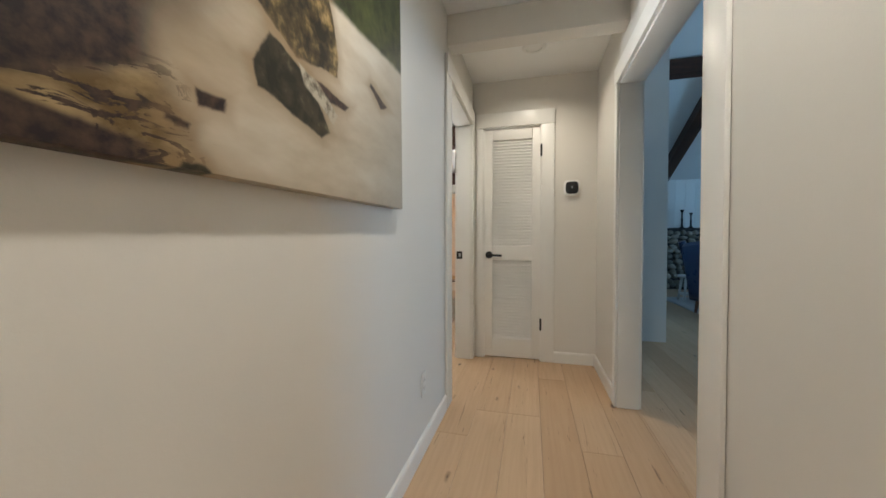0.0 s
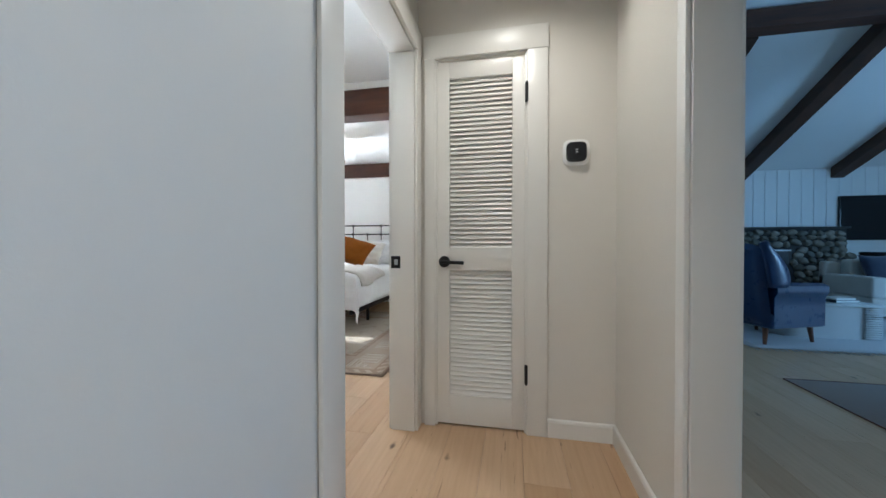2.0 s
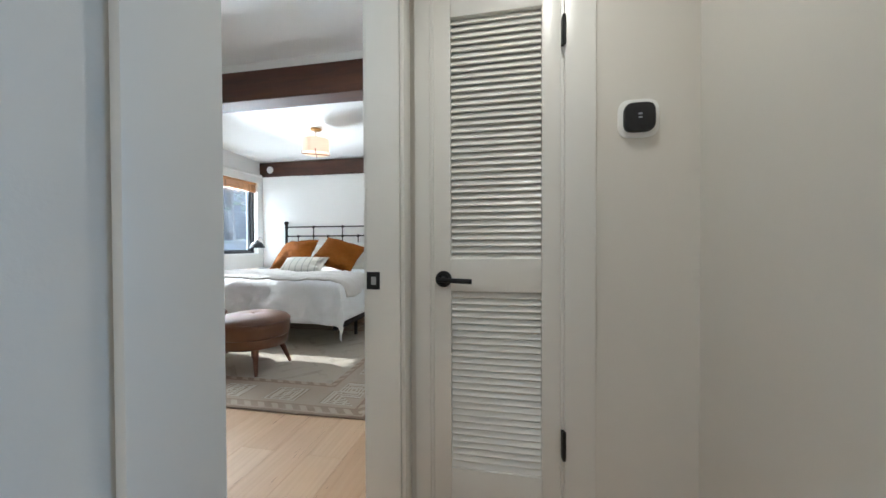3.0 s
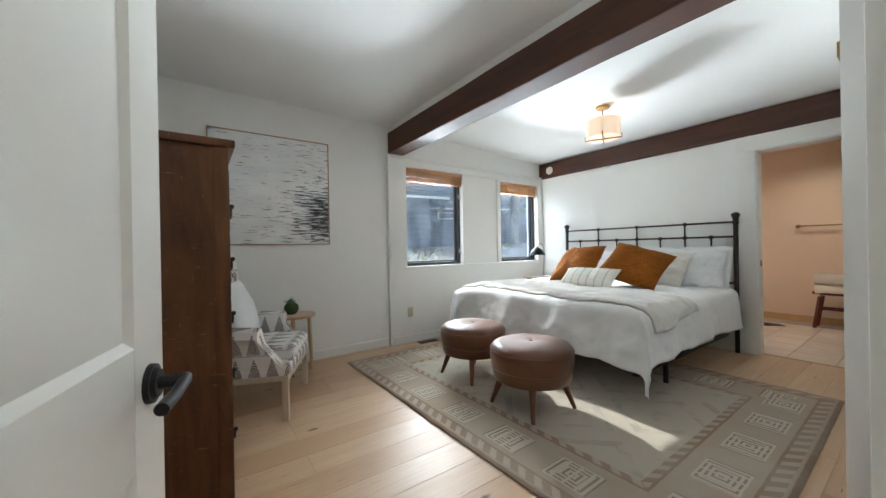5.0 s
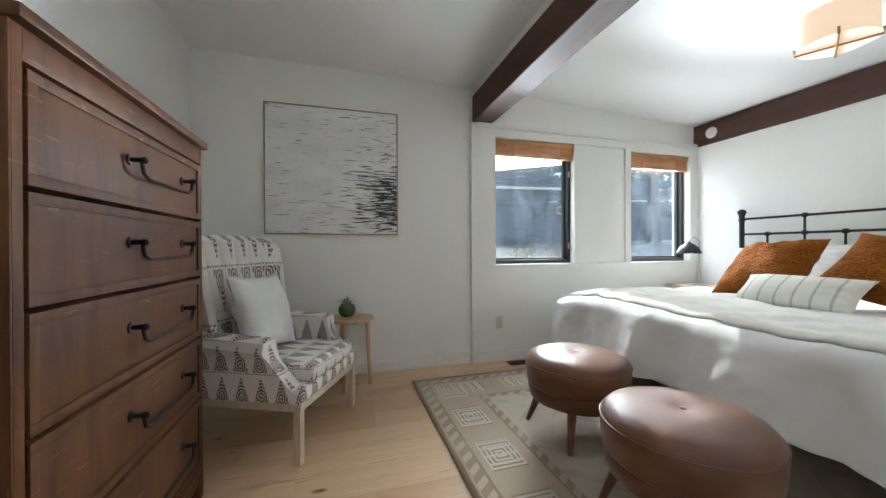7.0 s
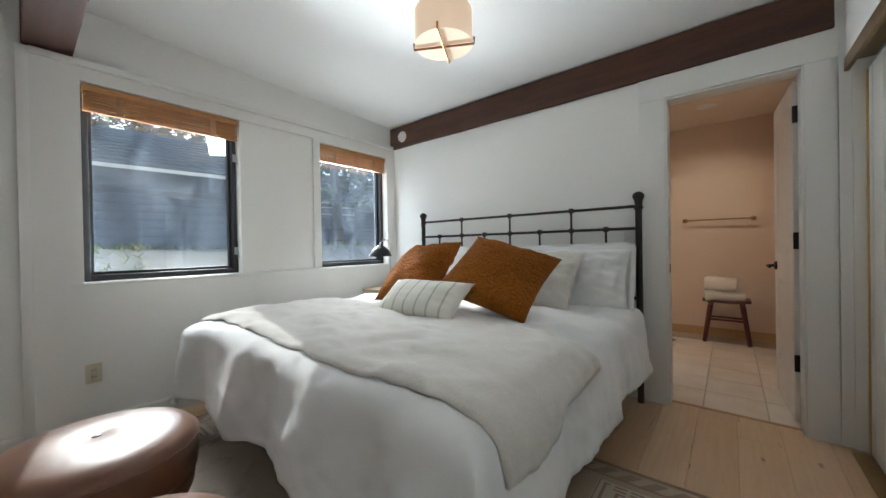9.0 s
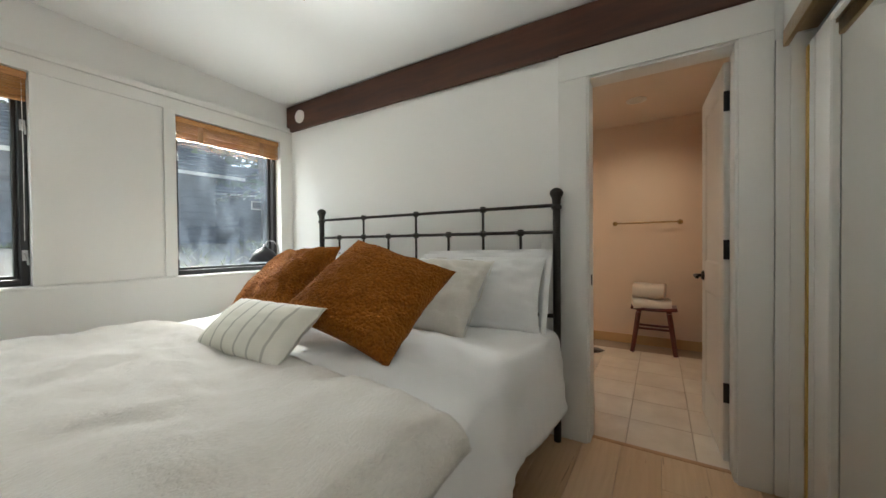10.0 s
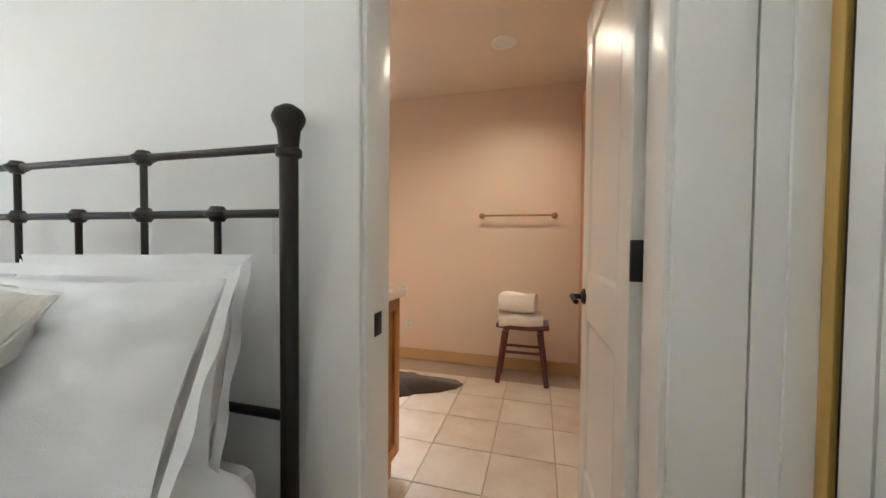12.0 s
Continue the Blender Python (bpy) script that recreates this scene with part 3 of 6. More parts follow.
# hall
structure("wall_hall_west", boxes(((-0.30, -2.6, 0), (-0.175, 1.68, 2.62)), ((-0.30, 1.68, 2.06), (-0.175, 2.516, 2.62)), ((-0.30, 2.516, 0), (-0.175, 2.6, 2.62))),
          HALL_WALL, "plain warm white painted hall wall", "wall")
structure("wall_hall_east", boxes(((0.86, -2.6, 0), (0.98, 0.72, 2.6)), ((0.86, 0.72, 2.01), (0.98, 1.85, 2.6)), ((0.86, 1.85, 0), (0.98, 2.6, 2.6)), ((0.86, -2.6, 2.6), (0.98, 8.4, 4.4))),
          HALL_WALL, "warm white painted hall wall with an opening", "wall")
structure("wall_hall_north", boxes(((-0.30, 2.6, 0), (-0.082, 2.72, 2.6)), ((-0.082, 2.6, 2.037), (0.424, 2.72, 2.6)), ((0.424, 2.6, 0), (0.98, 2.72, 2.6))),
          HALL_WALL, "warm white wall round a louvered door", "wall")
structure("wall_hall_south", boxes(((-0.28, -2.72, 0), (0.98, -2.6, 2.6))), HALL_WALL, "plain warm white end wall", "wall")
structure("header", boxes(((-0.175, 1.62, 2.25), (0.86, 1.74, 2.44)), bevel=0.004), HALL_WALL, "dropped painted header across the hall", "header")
structure("ceiling_hall", boxes(((-0.28, -2.6, HC), (0.98, 2.6, HC + 0.1))), CEIL, "smooth white hall ceiling", "ceiling")
structure("wall_linen_closet", boxes(((-0.30, 2.72, 0), (-0.2, 3.5, 2.6)), ((-0.2, 3.42, 0), (0.98, 3.5, 2.6)), ((0.98, 3.5, 0), (1.68, 3.6, 4.4)), ((1.58, 3.6, 0), (1.68, 8.4, 4.4))),
          WALL, "painted walls round the closet block", "wall")
structure("ceiling_closet", boxes(((-0.2, 2.72, 2.3), (0.86, 3.42, 2.36))), CEIL, "closet ceiling", "ceiling")


def cased(name, spans, label, bevel=0.004):
    return structure(name, boxes(*spans, bevel=bevel), TRIM, label, "trim")


def jamb_set(name, axis, span, wall, top, casing, label, faces=(-1, 1), face_thick=0.018, tops=(), extra=0.0):
    """Lining and casings of an opening. axis: the way the wall runs."""
    a, b = span
    lo, hi = wall
    spans = []

    def add(p, q, r, s, z0, z1):
        spans.append(((p, r, z0), (q, s, z1)) if axis == "x" else ((r, p, z0), (s, q, z1)))

    add(a - 0.002, a + 0.016, lo - 0.002, hi + 0.002, 0, top)
    add(b - 0.016, b + 0.002, lo - 0.002, hi + 0.002, 0, top)
    add(a + 0.016, b - 0.016, lo - 0.002, hi + 0.002, top - 0.016, top)
    for f in faces:
        r, s = (lo - face_thick, lo - 0.0025) if f < 0 else (hi + 0.0025, hi + face_thick)
        ca, cb, ct = casing
        add(a - ca, a + 0.005, r, s, 0, top)
        add(b - 0.005, b + cb, r, s, 0, top)
        add(a - ca - extra, b + cb + extra, r - 0.004 * (f < 0), s + 0.004 * (f > 0), top - 0.004, top + ct)
    return cased(name, spans, label)


jamb_set("trim_bedroom_door", "y", (1.68, 2.516), (-0.30, -0.175), 2.06, (0.125, 0.078, 0.115), "white painted casing of the bedroom door")
jamb_set("trim_living_opening", "y", (0.72, 1.85), (0.86, 0.98), 2.01, (0.13, 0.05, 0.10), "white painted casing of the wide opening")
jamb_set("trim_closet_door", "x", (-0.082, 0.424), (2.6, 2.72), 2.037, (0.055, 0.10, 0.12), "white painted casing of the louvered door", faces=(-1,), extra=0.003)
jamb_set("trim_bath_door", "x", (-1.318, -0.655), (6.57, 6.70), 2.065, (0.147, 0.118, 0.155), "white painted casing of the bathroom door", faces=(-1, 1))


def skirting(name, *runs):
    """Baseboards from (x, y) to (x, y); the board stands to the left of the way."""
    for a, b in runs:
        bm = bmesh.new()
        a, b = Vector(a), Vector(b)
        L = (b - a).length
        ang = math.atan2(b.y - a.y, b.x - a.x)
        prof = ((0, 0), (0.014, 0), (0.014, 0.078), (0.010, 0.090), (0.004, 0.094), (0, 0.094))
        ends = [[bm.verts.new((x, p, q)) for p, q in prof] for x in (0, L)]
        for k in range(len(prof)):
            bm.faces.new((ends[0][k], ends[0][(k + 1) % 6], ends[1][(k + 1) % 6], ends[1][k]))
        bm.faces.new(ends[0][::-1])
        bm.faces.new(ends[1])
        ob = structure(name, bm, TRIM, "white painted baseboard", "baseboard", False)
        ob.matrix_world = Matrix.Translation((a.x, a.y, 0)) @ Matrix.Rotation(ang, 4, "Z")


skirting("baseboard_hall", ((-0.173, 1.55), (-0.173, -2.6)), ((0.858, -2.6), (0.858, 0.59)), ((0.858, 1.902), (0.858, 2.598)), ((0.858, 2.598), (0.526, 2.598)))

# bedroom
structure("wall_bedroom_south", boxes(((-4.2, 1.40, 0), (-0.28, 1.54, 2.75))), WALL, "plain white painted bedroom wall", "wall")
structure("wall_bedroom_west", boxes(((-4.2, 1.54, 0), (-4.0, 3.80, 2.75)), ((-4.2, 3.80, 2.235), (-4.0, 6.57, 2.75))), WALL, "plain white painted bedroom wall", "wall")
WX = -3.968               # face of the window wall
structure("wall_windows", boxes(((-4.2, 3.80, 0), (WX, 4.045, 2.235)), ((-4.2, 4.045, 0), (WX, 4.925, 0.915)), ((-4.2, 4.045, 2.125), (WX, 4.925, 2.235)),
                                ((-4.2, 4.925, 0), (WX, 5.62, 0.915)), ((-4.2, 4.925, 0.915), (WX - 0.012, 5.62, 2.125)), ((-4.2, 4.925, 2.125), (WX, 5.62, 2.235)),
                                ((-4.2, 5.62, 0), (WX, 6.45, 0.915)), ((-4.2, 5.62, 2.10), (WX, 6.45, 2.235)), ((-4.2, 6.45, 0), (WX, 6.57, 2.235))),
          TRIM, "white panelled window wall with two openings", "wall")
cased("trim_window_wall", (((WX, 3.80, 0), (WX + 0.010, 3.845, 2.235)), ((WX, 3.846, 2.205), (WX + 0.022, 6.56, 2.243)), ((WX - 0.010, 5.545, 0.925), (WX + 0.008, 5.618, 2.123)),
                           ((WX - 0.001, 3.99, 0.895), (WX + 0.010, 6.50, 0.913))), "white painted battens and ledge round the windows", 0.003)
structure("wall_bedroom_north", boxes(((-4.2, 6.57, 0), (-1.318, 6.70, 2.75)), ((-1.318, 6.57, 2.065), (-0.655, 6.70, 2.75)), ((-0.655, 6.57, 0), (-0.20, 6.70, 2.75))),
          WALL, "white painted headboard wall with a bathroom door", "wall")
structure("wall_bedroom_east", boxes(((-0.30, 3.5, 0), (-0.16, 4.30, 2.75)), ((-0.505, 4.20, 0), (-0.301, 4.298, 2.75)), ((-0.505, 4.30, 2.02), (-0.20, 6.57, 2.75)), ((0.18, 4.2, 0), (0.26, 6.7, 2.6)),
                                     ((-0.2, 6.7, 0), (0.26, 6.76, 2.6)), ((-0.16, 4.2, 0), (0.18, 4.26, 2.6))),
          WALL, "white painted wall round a sliding closet", "wall")
bm = bmesh.new()
for y0, y1, z0, z1 in ((1.40, 3.84, 2.607, 2.572), (3.84, 6.72, 2.572, 2.458)):
    vs = [bm.verts.new(c) for c in ((-4.2, y0, z0), (-0.14, y0, z0), (-0.14, y1, z1), (-4.2, y1, z1), (-4.2, y0, 2.75), (-0.14, y0, 2.75), (-0.14, y1, 2.75), (-4.2, y1, 2.75))]
    for f in ((0, 1, 2, 3), (4, 5, 6, 7), (0, 1, 5, 4), (1, 2, 6, 5), (2, 3, 7, 6), (3, 0, 4, 7)):
        bm.faces.new([vs[k] for k in f])
structure("ceiling_bedroom", bm, CEIL, "smooth white bedroom ceiling, slightly sloped", "ceiling", False)
structure("beam_header", boxes(((-4.0, 3.84, 2.49), (-0.28, 4.0, 2.60))), TRIM, "white painted header above the beam", "header")


def beam(name, lo, hi, mat, label, seed):
    """A sawn timber with slightly uneven faces."""
    bm = bmesh.new()
    box(bm, lo, hi, 0.006, 1)
    long = max(range(3), key=lambda k: abs(hi[k] - lo[k]))
    n = 24
    for k in range(1, n):
        at = lo[long] + (hi[long] - lo[long]) * k / n
        nrm = [0, 0, 0]
        nrm[long] = 1
        co = [0, 0, 0]
        co[long] = at
        bmesh.ops.bisect_plane(bm, geom=bm.verts[:] + bm.edges[:] + bm.faces[:], plane_co=co, plane_no=nrm)
    for v in bm.verts:
        v.co += Vector((fbm(v.co, 2.1, seed), fbm(v.co, 2.3, seed + 9), fbm(v.co, 2.2, seed + 20))) * 0.004
    return tagged(part(name, bm, mat), label, "beam", "exposed beams", "structure")


beam("beam", (-3.995, 3.82, 2.252), (-0.285, 4.02, 2.497), BEAM, "dark stained timber beam under the bedroom ceiling", 1)
bb = beam("beam", (-3.998, 6.535, 2.212), (-0.548, 6.568, 2.452), BEAM, "dark stained board along the headboard wall", 5)
skirting("baseboard_bedroom", ((-3.998, 1.56), (-3.998, 3.79))[::-1], ((WX + 0.001, 6.56), (WX + 0.001, 3.85)), ((-1.47, 6.568), (-3.96, 6.568)), ((-0.30, 1.542), (-3.98, 1.542))[::-1])

# bathroom
structure("wall_bath", boxes(((-3.12, 6.70, 0), (-3.0, 9.05, 2.6)), ((-3.12, 8.93, 0), (-2.96, 9.05, 2.6)), ((-2.96, 8.93, 0), (-2.42, 9.05, 1.06)), ((-2.96, 8.93, 2.09), (-2.42, 9.05, 2.6)),
                             ((-2.42, 8.93, 0), (-0.43, 9.05, 2.6)), ((-0.55, 6.76, 0), (-0.43, 8.93, 2.6)), ((-3.0, 6.701, 0), (-1.48, 6.716, 2.46)), ((-0.52, 6.701, 0), (-0.44, 6.76, 2.46))),
          BATH, "peach painted bathroom walls", "wall")
structure("ceiling_bath", boxes(((-3.12, 6.70, 2.46), (-0.43, 9.05, 2.6))), paint("peach_ceiling_paint", (0.74, 0.62, 0.50)), "peach painted bathroom ceiling", "ceiling")
structure("baseboard_bath", boxes(((-3.0, 8.915, 0), (-0.55, 8.929, 0.10)), ((-0.564, 7.9, 0), (-0.551, 8.914, 0.10)), ((-2.999, 6.72, 0), (-2.986, 8.914, 0.10))),
          paint("tan_tile_base", (0.55, 0.36, 0.18), 0.4), "tan tile base along the bathroom walls", "baseboard")
cased("trim_bath_window", (((-2.42, 8.908, 1.061), (-2.32, 8.928, 2.084)), ((-2.998, 8.908, 1.061), (-2.96, 8.928, 2.084)), ((-2.998, 8.906, 2.085), (-2.30, 8.928, 2.23)), ((-2.998, 8.885, 1.02), (-2.30, 8.928, 1.06))), "white painted casing of the bathroom window")
tagged(part("wood_trim", boxes(((-0.575, 8.60, 0.0), (-0.551, 8.913, 2.35)), bevel=0.004), VANITY), "honey wood casing in the bathroom corner", "trim", "", "structure")

# living room
RY, SL = 8.4, 0.44        # fireplace wall and the slope of its ceiling


def rise(y):
    return 2.42 + SL * (RY - y)


structure("wall_fireplace", boxes(((0.9, RY, 0), (8.2, RY + 0.15, 2.6))), WALL, "white boarded wall above a stone fireplace", "wall")
structure("wall_living_east", boxes(((8.0, -2.8, 0), (8.15, 1.4, 4.6)), ((8.0, 4.6, 0), (8.15, 8.4, 4.6)), ((8.0, 1.4, 0), (8.15, 4.6, 0.6)), ((8.0, 1.4, 2.3), (8.15, 4.6, 4.6))), WALL, "white living room wall with a wide window", "wall")
structure("wall_living_south", boxes(((0.98, -2.8, 0), (8.15, -2.65, 4.6))), WALL, "plain white living room wall", "wall")
bm = bmesh.new()
for y0, z0, y1, z1 in ((RY + 0.15, rise(RY + 0.15), 4.6, rise(4.6)), (4.6, rise(4.6), -2.8, 4.0)):
    vs = [bm.verts.new((x, y, z + dz)) for dz in (0, 0.12) for x, y, z in ((0.9, y0, z0), (8.15, y0, z0), (8.15, y1, z1), (0.9, y1, z1))]
    for f in ((0, 1, 2, 3), (4, 5, 6, 7), (0, 1, 5, 4), (1, 2, 6, 5), (2, 3, 7, 6), (3, 0, 4, 7)):
        bm.faces.new([vs[k] for k in f])
structure("ceiling_living", bm, CEIL, "white vaulted living room ceiling", "ceiling", False)
beam("beam", (1.0, 5.35, 3.50), (7.98, 5.56, 3.72), BEAM, "heavy dark timber beam across the vaulted ceiling", 12)
beam("post", (4.62, 5.34, 0.0), (4.84, 5.57, 3.499), BEAM_Y, "dark timber post under the cross beam", 14)["category"] = "post"
for k, x in enumerate((1.85, 3.12, 4.58, 6.15, 7.6)):
    bm = bmesh.new()
    y0, y1 = RY - 0.002, 5.56
    c = [bm.verts.new((x + sx * 0.10, y, rise(y) + dz)) for sx in (-1, 1) for y in (y0, y1) for dz in (-0.19, 0.01)]
    for f in ((0, 1, 3, 2), (4, 5, 7, 6), (0, 2, 6, 4), (1, 3, 7, 5), (0, 1, 5, 4), (2, 3, 7, 6)):
        bm.faces.new([c[j] for j in f])
    tagged(part("rafter", bm, BEAM_Y), "dark stained sloping rafter under the white ceiling", "beam", "exposed rafters", "structure")

# ---------------------------------------------------------------- doors and windows
def rose_and_lever(parent, at, out, along, label="black lever handle"):
    """A round rose with a lever. out: away from the door; along: the way the lever points."""
    at, out, along = Vector(at), Vector(out), Vector(along)
    bm = bmesh.new()
    rod(bm, at, at + out * 0.008, 0.032, 0.031, 28)
    rod(bm, at + out * 0.008, at + out * 0.014, 0.026, 0.022, 28)
    rod(bm, at + out * 0.012, at + out * 0.05, 0.011, 0.010, 16)
    handle = part("handle", bm, BLACK, parent, label)
    bm = bmesh.new()
    tube(bm, [at + out * 0.046 - along * 0.012, at + out * 0.05 + along * 0.01, at + out * 0.052 + along * 0.06 - Vector((0, 0, 0.002)), at + out * 0.050 + along * 0.115 - Vector((0, 0, 0.004))], 0.0095, 12)
    part("lever", bm, BLACK, handle)
    return handle


def butt_hinge(parent, lo, hi):
    bm = boxes((lo, hi), bevel=0.002)
    x, y = (lo[0] + hi[0]) / 2, lo[1] - 0.002
    rod(bm, (x, y, lo[2] - 0.004), (x, y, hi[2] + 0.004), 0.006, None, 10)
    part("hinge", bm, BLACK, parent, "black steel hinge")


def louver_door():
    d = tagged(thing("door_1", "closed white louvered closet door with black lever", "door"), kind="structure")
    x0, x1, y0, y1 = -0.078, 0.419, 2.606, 2.640
    xa, xb = 0.000, 0.342
    bm = boxes(((x0, y0, 0.012), (xa, y1, 2.03)), ((xb, y0, 0.012), (x1, y1, 2.03)), bevel=0.003)
    part("stile", bm, DOOR, d)
    for z0, z1 in ((0.012, 0.175), (0.868, 0.99), (1.925, 2.03)):
        part("rail", boxes(((xa, y0, z0), (xb, y1, z1)), bevel=0.002), DOOR, d)
    me = mesh_of("slat", box(bmesh.new(), (0, -0.0155, -0.0028), (xb - xa, 0.0155, 0.0028), 0.002, 1), DOOR)
    for z0, z1, count in ((0.175, 0.868, 27), (0.99, 1.925, 36)):
        pitch = (z1 - z0) / count
        for k in range(count):
            piece("slat", me, d, (xa, y0 + 0.018, z0 + pitch * (k + 0.5)), (radians(58), 0, 0))
    # white board added behind the slats to keep the gaps from going dark
    part("backing", boxes(((xa + 0.001, y0 + 0.0335, 0.176), (xb - 0.001, y0 + 0.0375, 1.924))), DOOR, d)
    for z in (0.322, 1.81):
        butt_hinge(d, (0.408, 2.576, z - 0.048), (0.424, 2.6055, z + 0.048))
    rose_and_lever(d, (-0.028, y0, 0.915), (0, -1, 0), (1, 0, 0))
    part("latch", boxes(((-0.086, 2.600, 0.895), (-0.079, 2.606, 0.94)), bevel=0.001), IRON, d)


def panel_door(name, label, width, height, m, handles, hinge_z, panels, top_round=0.0):
    """A flat panelled door, hinged at its local origin and running along +x; its faces at y = +-0.019."""
    d = tagged(thing(name, label, "door", m), kind="structure")
    t, s = 0.019, 0.115
    part("core", boxes(((0.004, -t + 0.009, 0.012), (width, t - 0.009, height))), DOOR, d)
    bm = boxes(((0, -t, 0.01), (s, t, height)), ((width - s, -t, 0.01), (width, t, height)), bevel=0.002)
    part("stile", bm, DOOR, d)
    edges = [0.01] + [z for p in panels for z in p] + [height]
    for z0, z1 in zip(edges[::2], edges[1::2]):
        part("rail", boxes(((s, -t, z0), (width - s, t, z1)), bevel=0.002), DOOR, d)
    # sloped beads round the panels
    for z0, z1 in panels:
        for f in (-1, 1):
            bm = bmesh.new()
            a, b = t * f, (t - 0.0088) * f
            o = [(s, a, z0), (width - s, a, z0), (width - s, a, z1), (s, a, z1)]
            i = [(s + 0.013, b, z0 + 0.013), (width - s - 0.013, b, z0 + 0.013), (width - s - 0.013, b, z1 - 0.013), (s + 0.013, b, z1 - 0.013)]
            o, i = [bm.verts.new(v) for v in o], [bm.verts.new(v) for v in i]
            for k in range(4):
                bm.faces.new((o[k], o[(k + 1) % 4], i[(k + 1) % 4], i[k]))
            part("panel_bead", bm, DOOR, d, smooth=False)
    for f in handles:
        rose_and_lever(d, (width - 0.062, t * f, 0.915), (0, f, 0), (-1, 0, 0))
    part("latch", boxes(((width, -0.012, 0.885), (width + 0.0015, 0.012, 0.945)), bevel=0.0005), IRON, d)
    for z in hinge_z:
        butt_hinge(d, (-0.011, -0.0205, z - 0.05), (-0.001, 0.0205, z + 0.05))
    return d


louver_door()
panel_door("door_2", "open white panelled bedroom door with black lever", 0.815, 2.03, pose(-0.292, 1.705, 0, 0, 0, 167), (-1, 1), (0.3, 1.05, 1.82), ((0.235, 0.80), (0.985, 1.90)))
panel_door("door_3", "open white panelled bathroom door with bronze lever", 0.64, 2.04, pose(-0.672, 6.735, 0, 0, 0, 93), (-1, 1), (0.362, 1.093, 1.842), ((0.235, 0.83), (1.01, 1.92)))
bm = boxes(((-0.302, 2.4970, 0.882), (-0.250, 2.4995, 0.948)), bevel=0.001)
strike = tagged(part("strike_plate", bm, BLACK), "black strike plate on the door jamb", "strike plate", "", "structure")
part("strike_hole", boxes(((-0.283, 2.4945, 0.900), (-0.264, 2.4975, 0.930))), STEEL, strike)
tagged(part("strike_plate", boxes(((-1.3015, 6.61, 0.89), (-1.2995, 6.65, 0.95)), bevel=0.0006), BLACK), "black strike plate on the door jamb", "strike plate", "", "structure")


def window(name, y0, y1, z0, z1, latch_y, label):
    w = tagged(thing(name, label, "window"), kind="structure")
    xo, xi = -4.145, -4.045
    part("window_frame", boxes(((xo, y0 + 0.002, z0 + 0.002), (xi, y0 + 0.036, z1 - 0.002)), ((xo, y1 - 0.036, z0 + 0.002), (xi, y1 - 0.002, z1 - 0.002)),
                               ((xo, y0 + 0.036, z0 + 0.002), (xi, y1 - 0.036, z0 + 0.038)), ((xo, y0 + 0.036, z1 - 0.038), (xi, y1 - 0.036, z1 - 0.002)), bevel=0.003), FRAME, w, "dark metal window frame")
    a, b = y0 + 0.038, y1 - 0.038
    sash = part("sash", boxes(((-4.125, a, z0 + 0.04), (-4.085, a + 0.018, z1 - 0.04)), ((-4.125, b - 0.018, z0 + 0.04), (-4.085, b, z1 - 0.04)),
                              ((-4.125, a + 0.018, z0 + 0.04), (-4.085, b - 0.018, z0 + 0.058)), ((-4.125, a + 0.018, z1 - 0.058), (-4.085, b - 0.018, z1 - 0.04)), bevel=0.002), FRAME, w)
    pane = part("pane", boxes(((-4.108, a + 0.016, z0 + 0.056), (-4.102, b - 0.016, z1 - 0.056))), GLASS, w, "clear hazy glass pane", False)
    pane.visible_shadow = False
    for z in (1.09, 1.83):
        bm = boxes(((-4.046, latch_y - 0.012, z - 0.03), (-4.038, latch_y + 0.012, z + 0.03)), bevel=0.002)
        tube(bm, [(-4.036, latch_y, z + 0.01), (-4.022, latch_y, z + 0.012), (-4.016, latch_y + 0.006, z - 0.02), (-4.016, latch_y + 0.008, z - 0.055)], 0.006, 8)
        part("latch", bm, STEEL, w, "steel casement latch")


window("window_1", 4.045, 4.925, 0.915, 2.125, 4.906, "dark framed casement window onto trees")
window("window_2", 5.62, 6.45, 0.915, 2.10, 5.64, "dark framed casement window onto trees")


def blind(y0, y1, top):
    b = thing("bamboo_blind", "raised woven bamboo blind at the window head", "blind", group="bamboo blinds")
    part("valance", boxes(((-4.020, y0, top - 0.045), (-3.985, y1, top - 0.003)), bevel=0.004), BAMBOO, b)
    me = mesh_of("slat", box(bmesh.new(), (-0.016, y0 + 0.004, -0.0042), (0.016, y1 - 0.004, 0.0042), 0.003, 1), BAMBOO)
    for k in range(10):
        piece("slat", me, b, (-4.004 + 0.004 * math.sin(k * 2.1), 0, top - 0.052 - 0.0122 * k), (0, 0.10 * math.sin(k * 1.7), 0))
    for f in (0.2, 0.8):
        y = y0 + f * (y1 - y0)
        part("tape", boxes(((-3.988, y - 0.018, top - 0.163), (-3.9845, y + 0.018, top - 0.046)), bevel=0.001), OAKTOP, b)
    bm = bmesh.new()
    tube(bm, [(-3.992, y1 - 0.02, top - 0.05), (-3.99, y1 - 0.018, top - 0.5), (-3.99, y1 - 0.02, top - 0.95)], 0.0016, 6)
    part("cord", bm, TRIM, b)


blind(4.052, 4.918, 2.123)
blind(5.627, 6.443, 2.098)

# ---------------------------------------------------------------- the bed
BX0, BX1, BY0, BY1, BTOP = -3.46, -1.50, 4.50, 6.45, 0.665


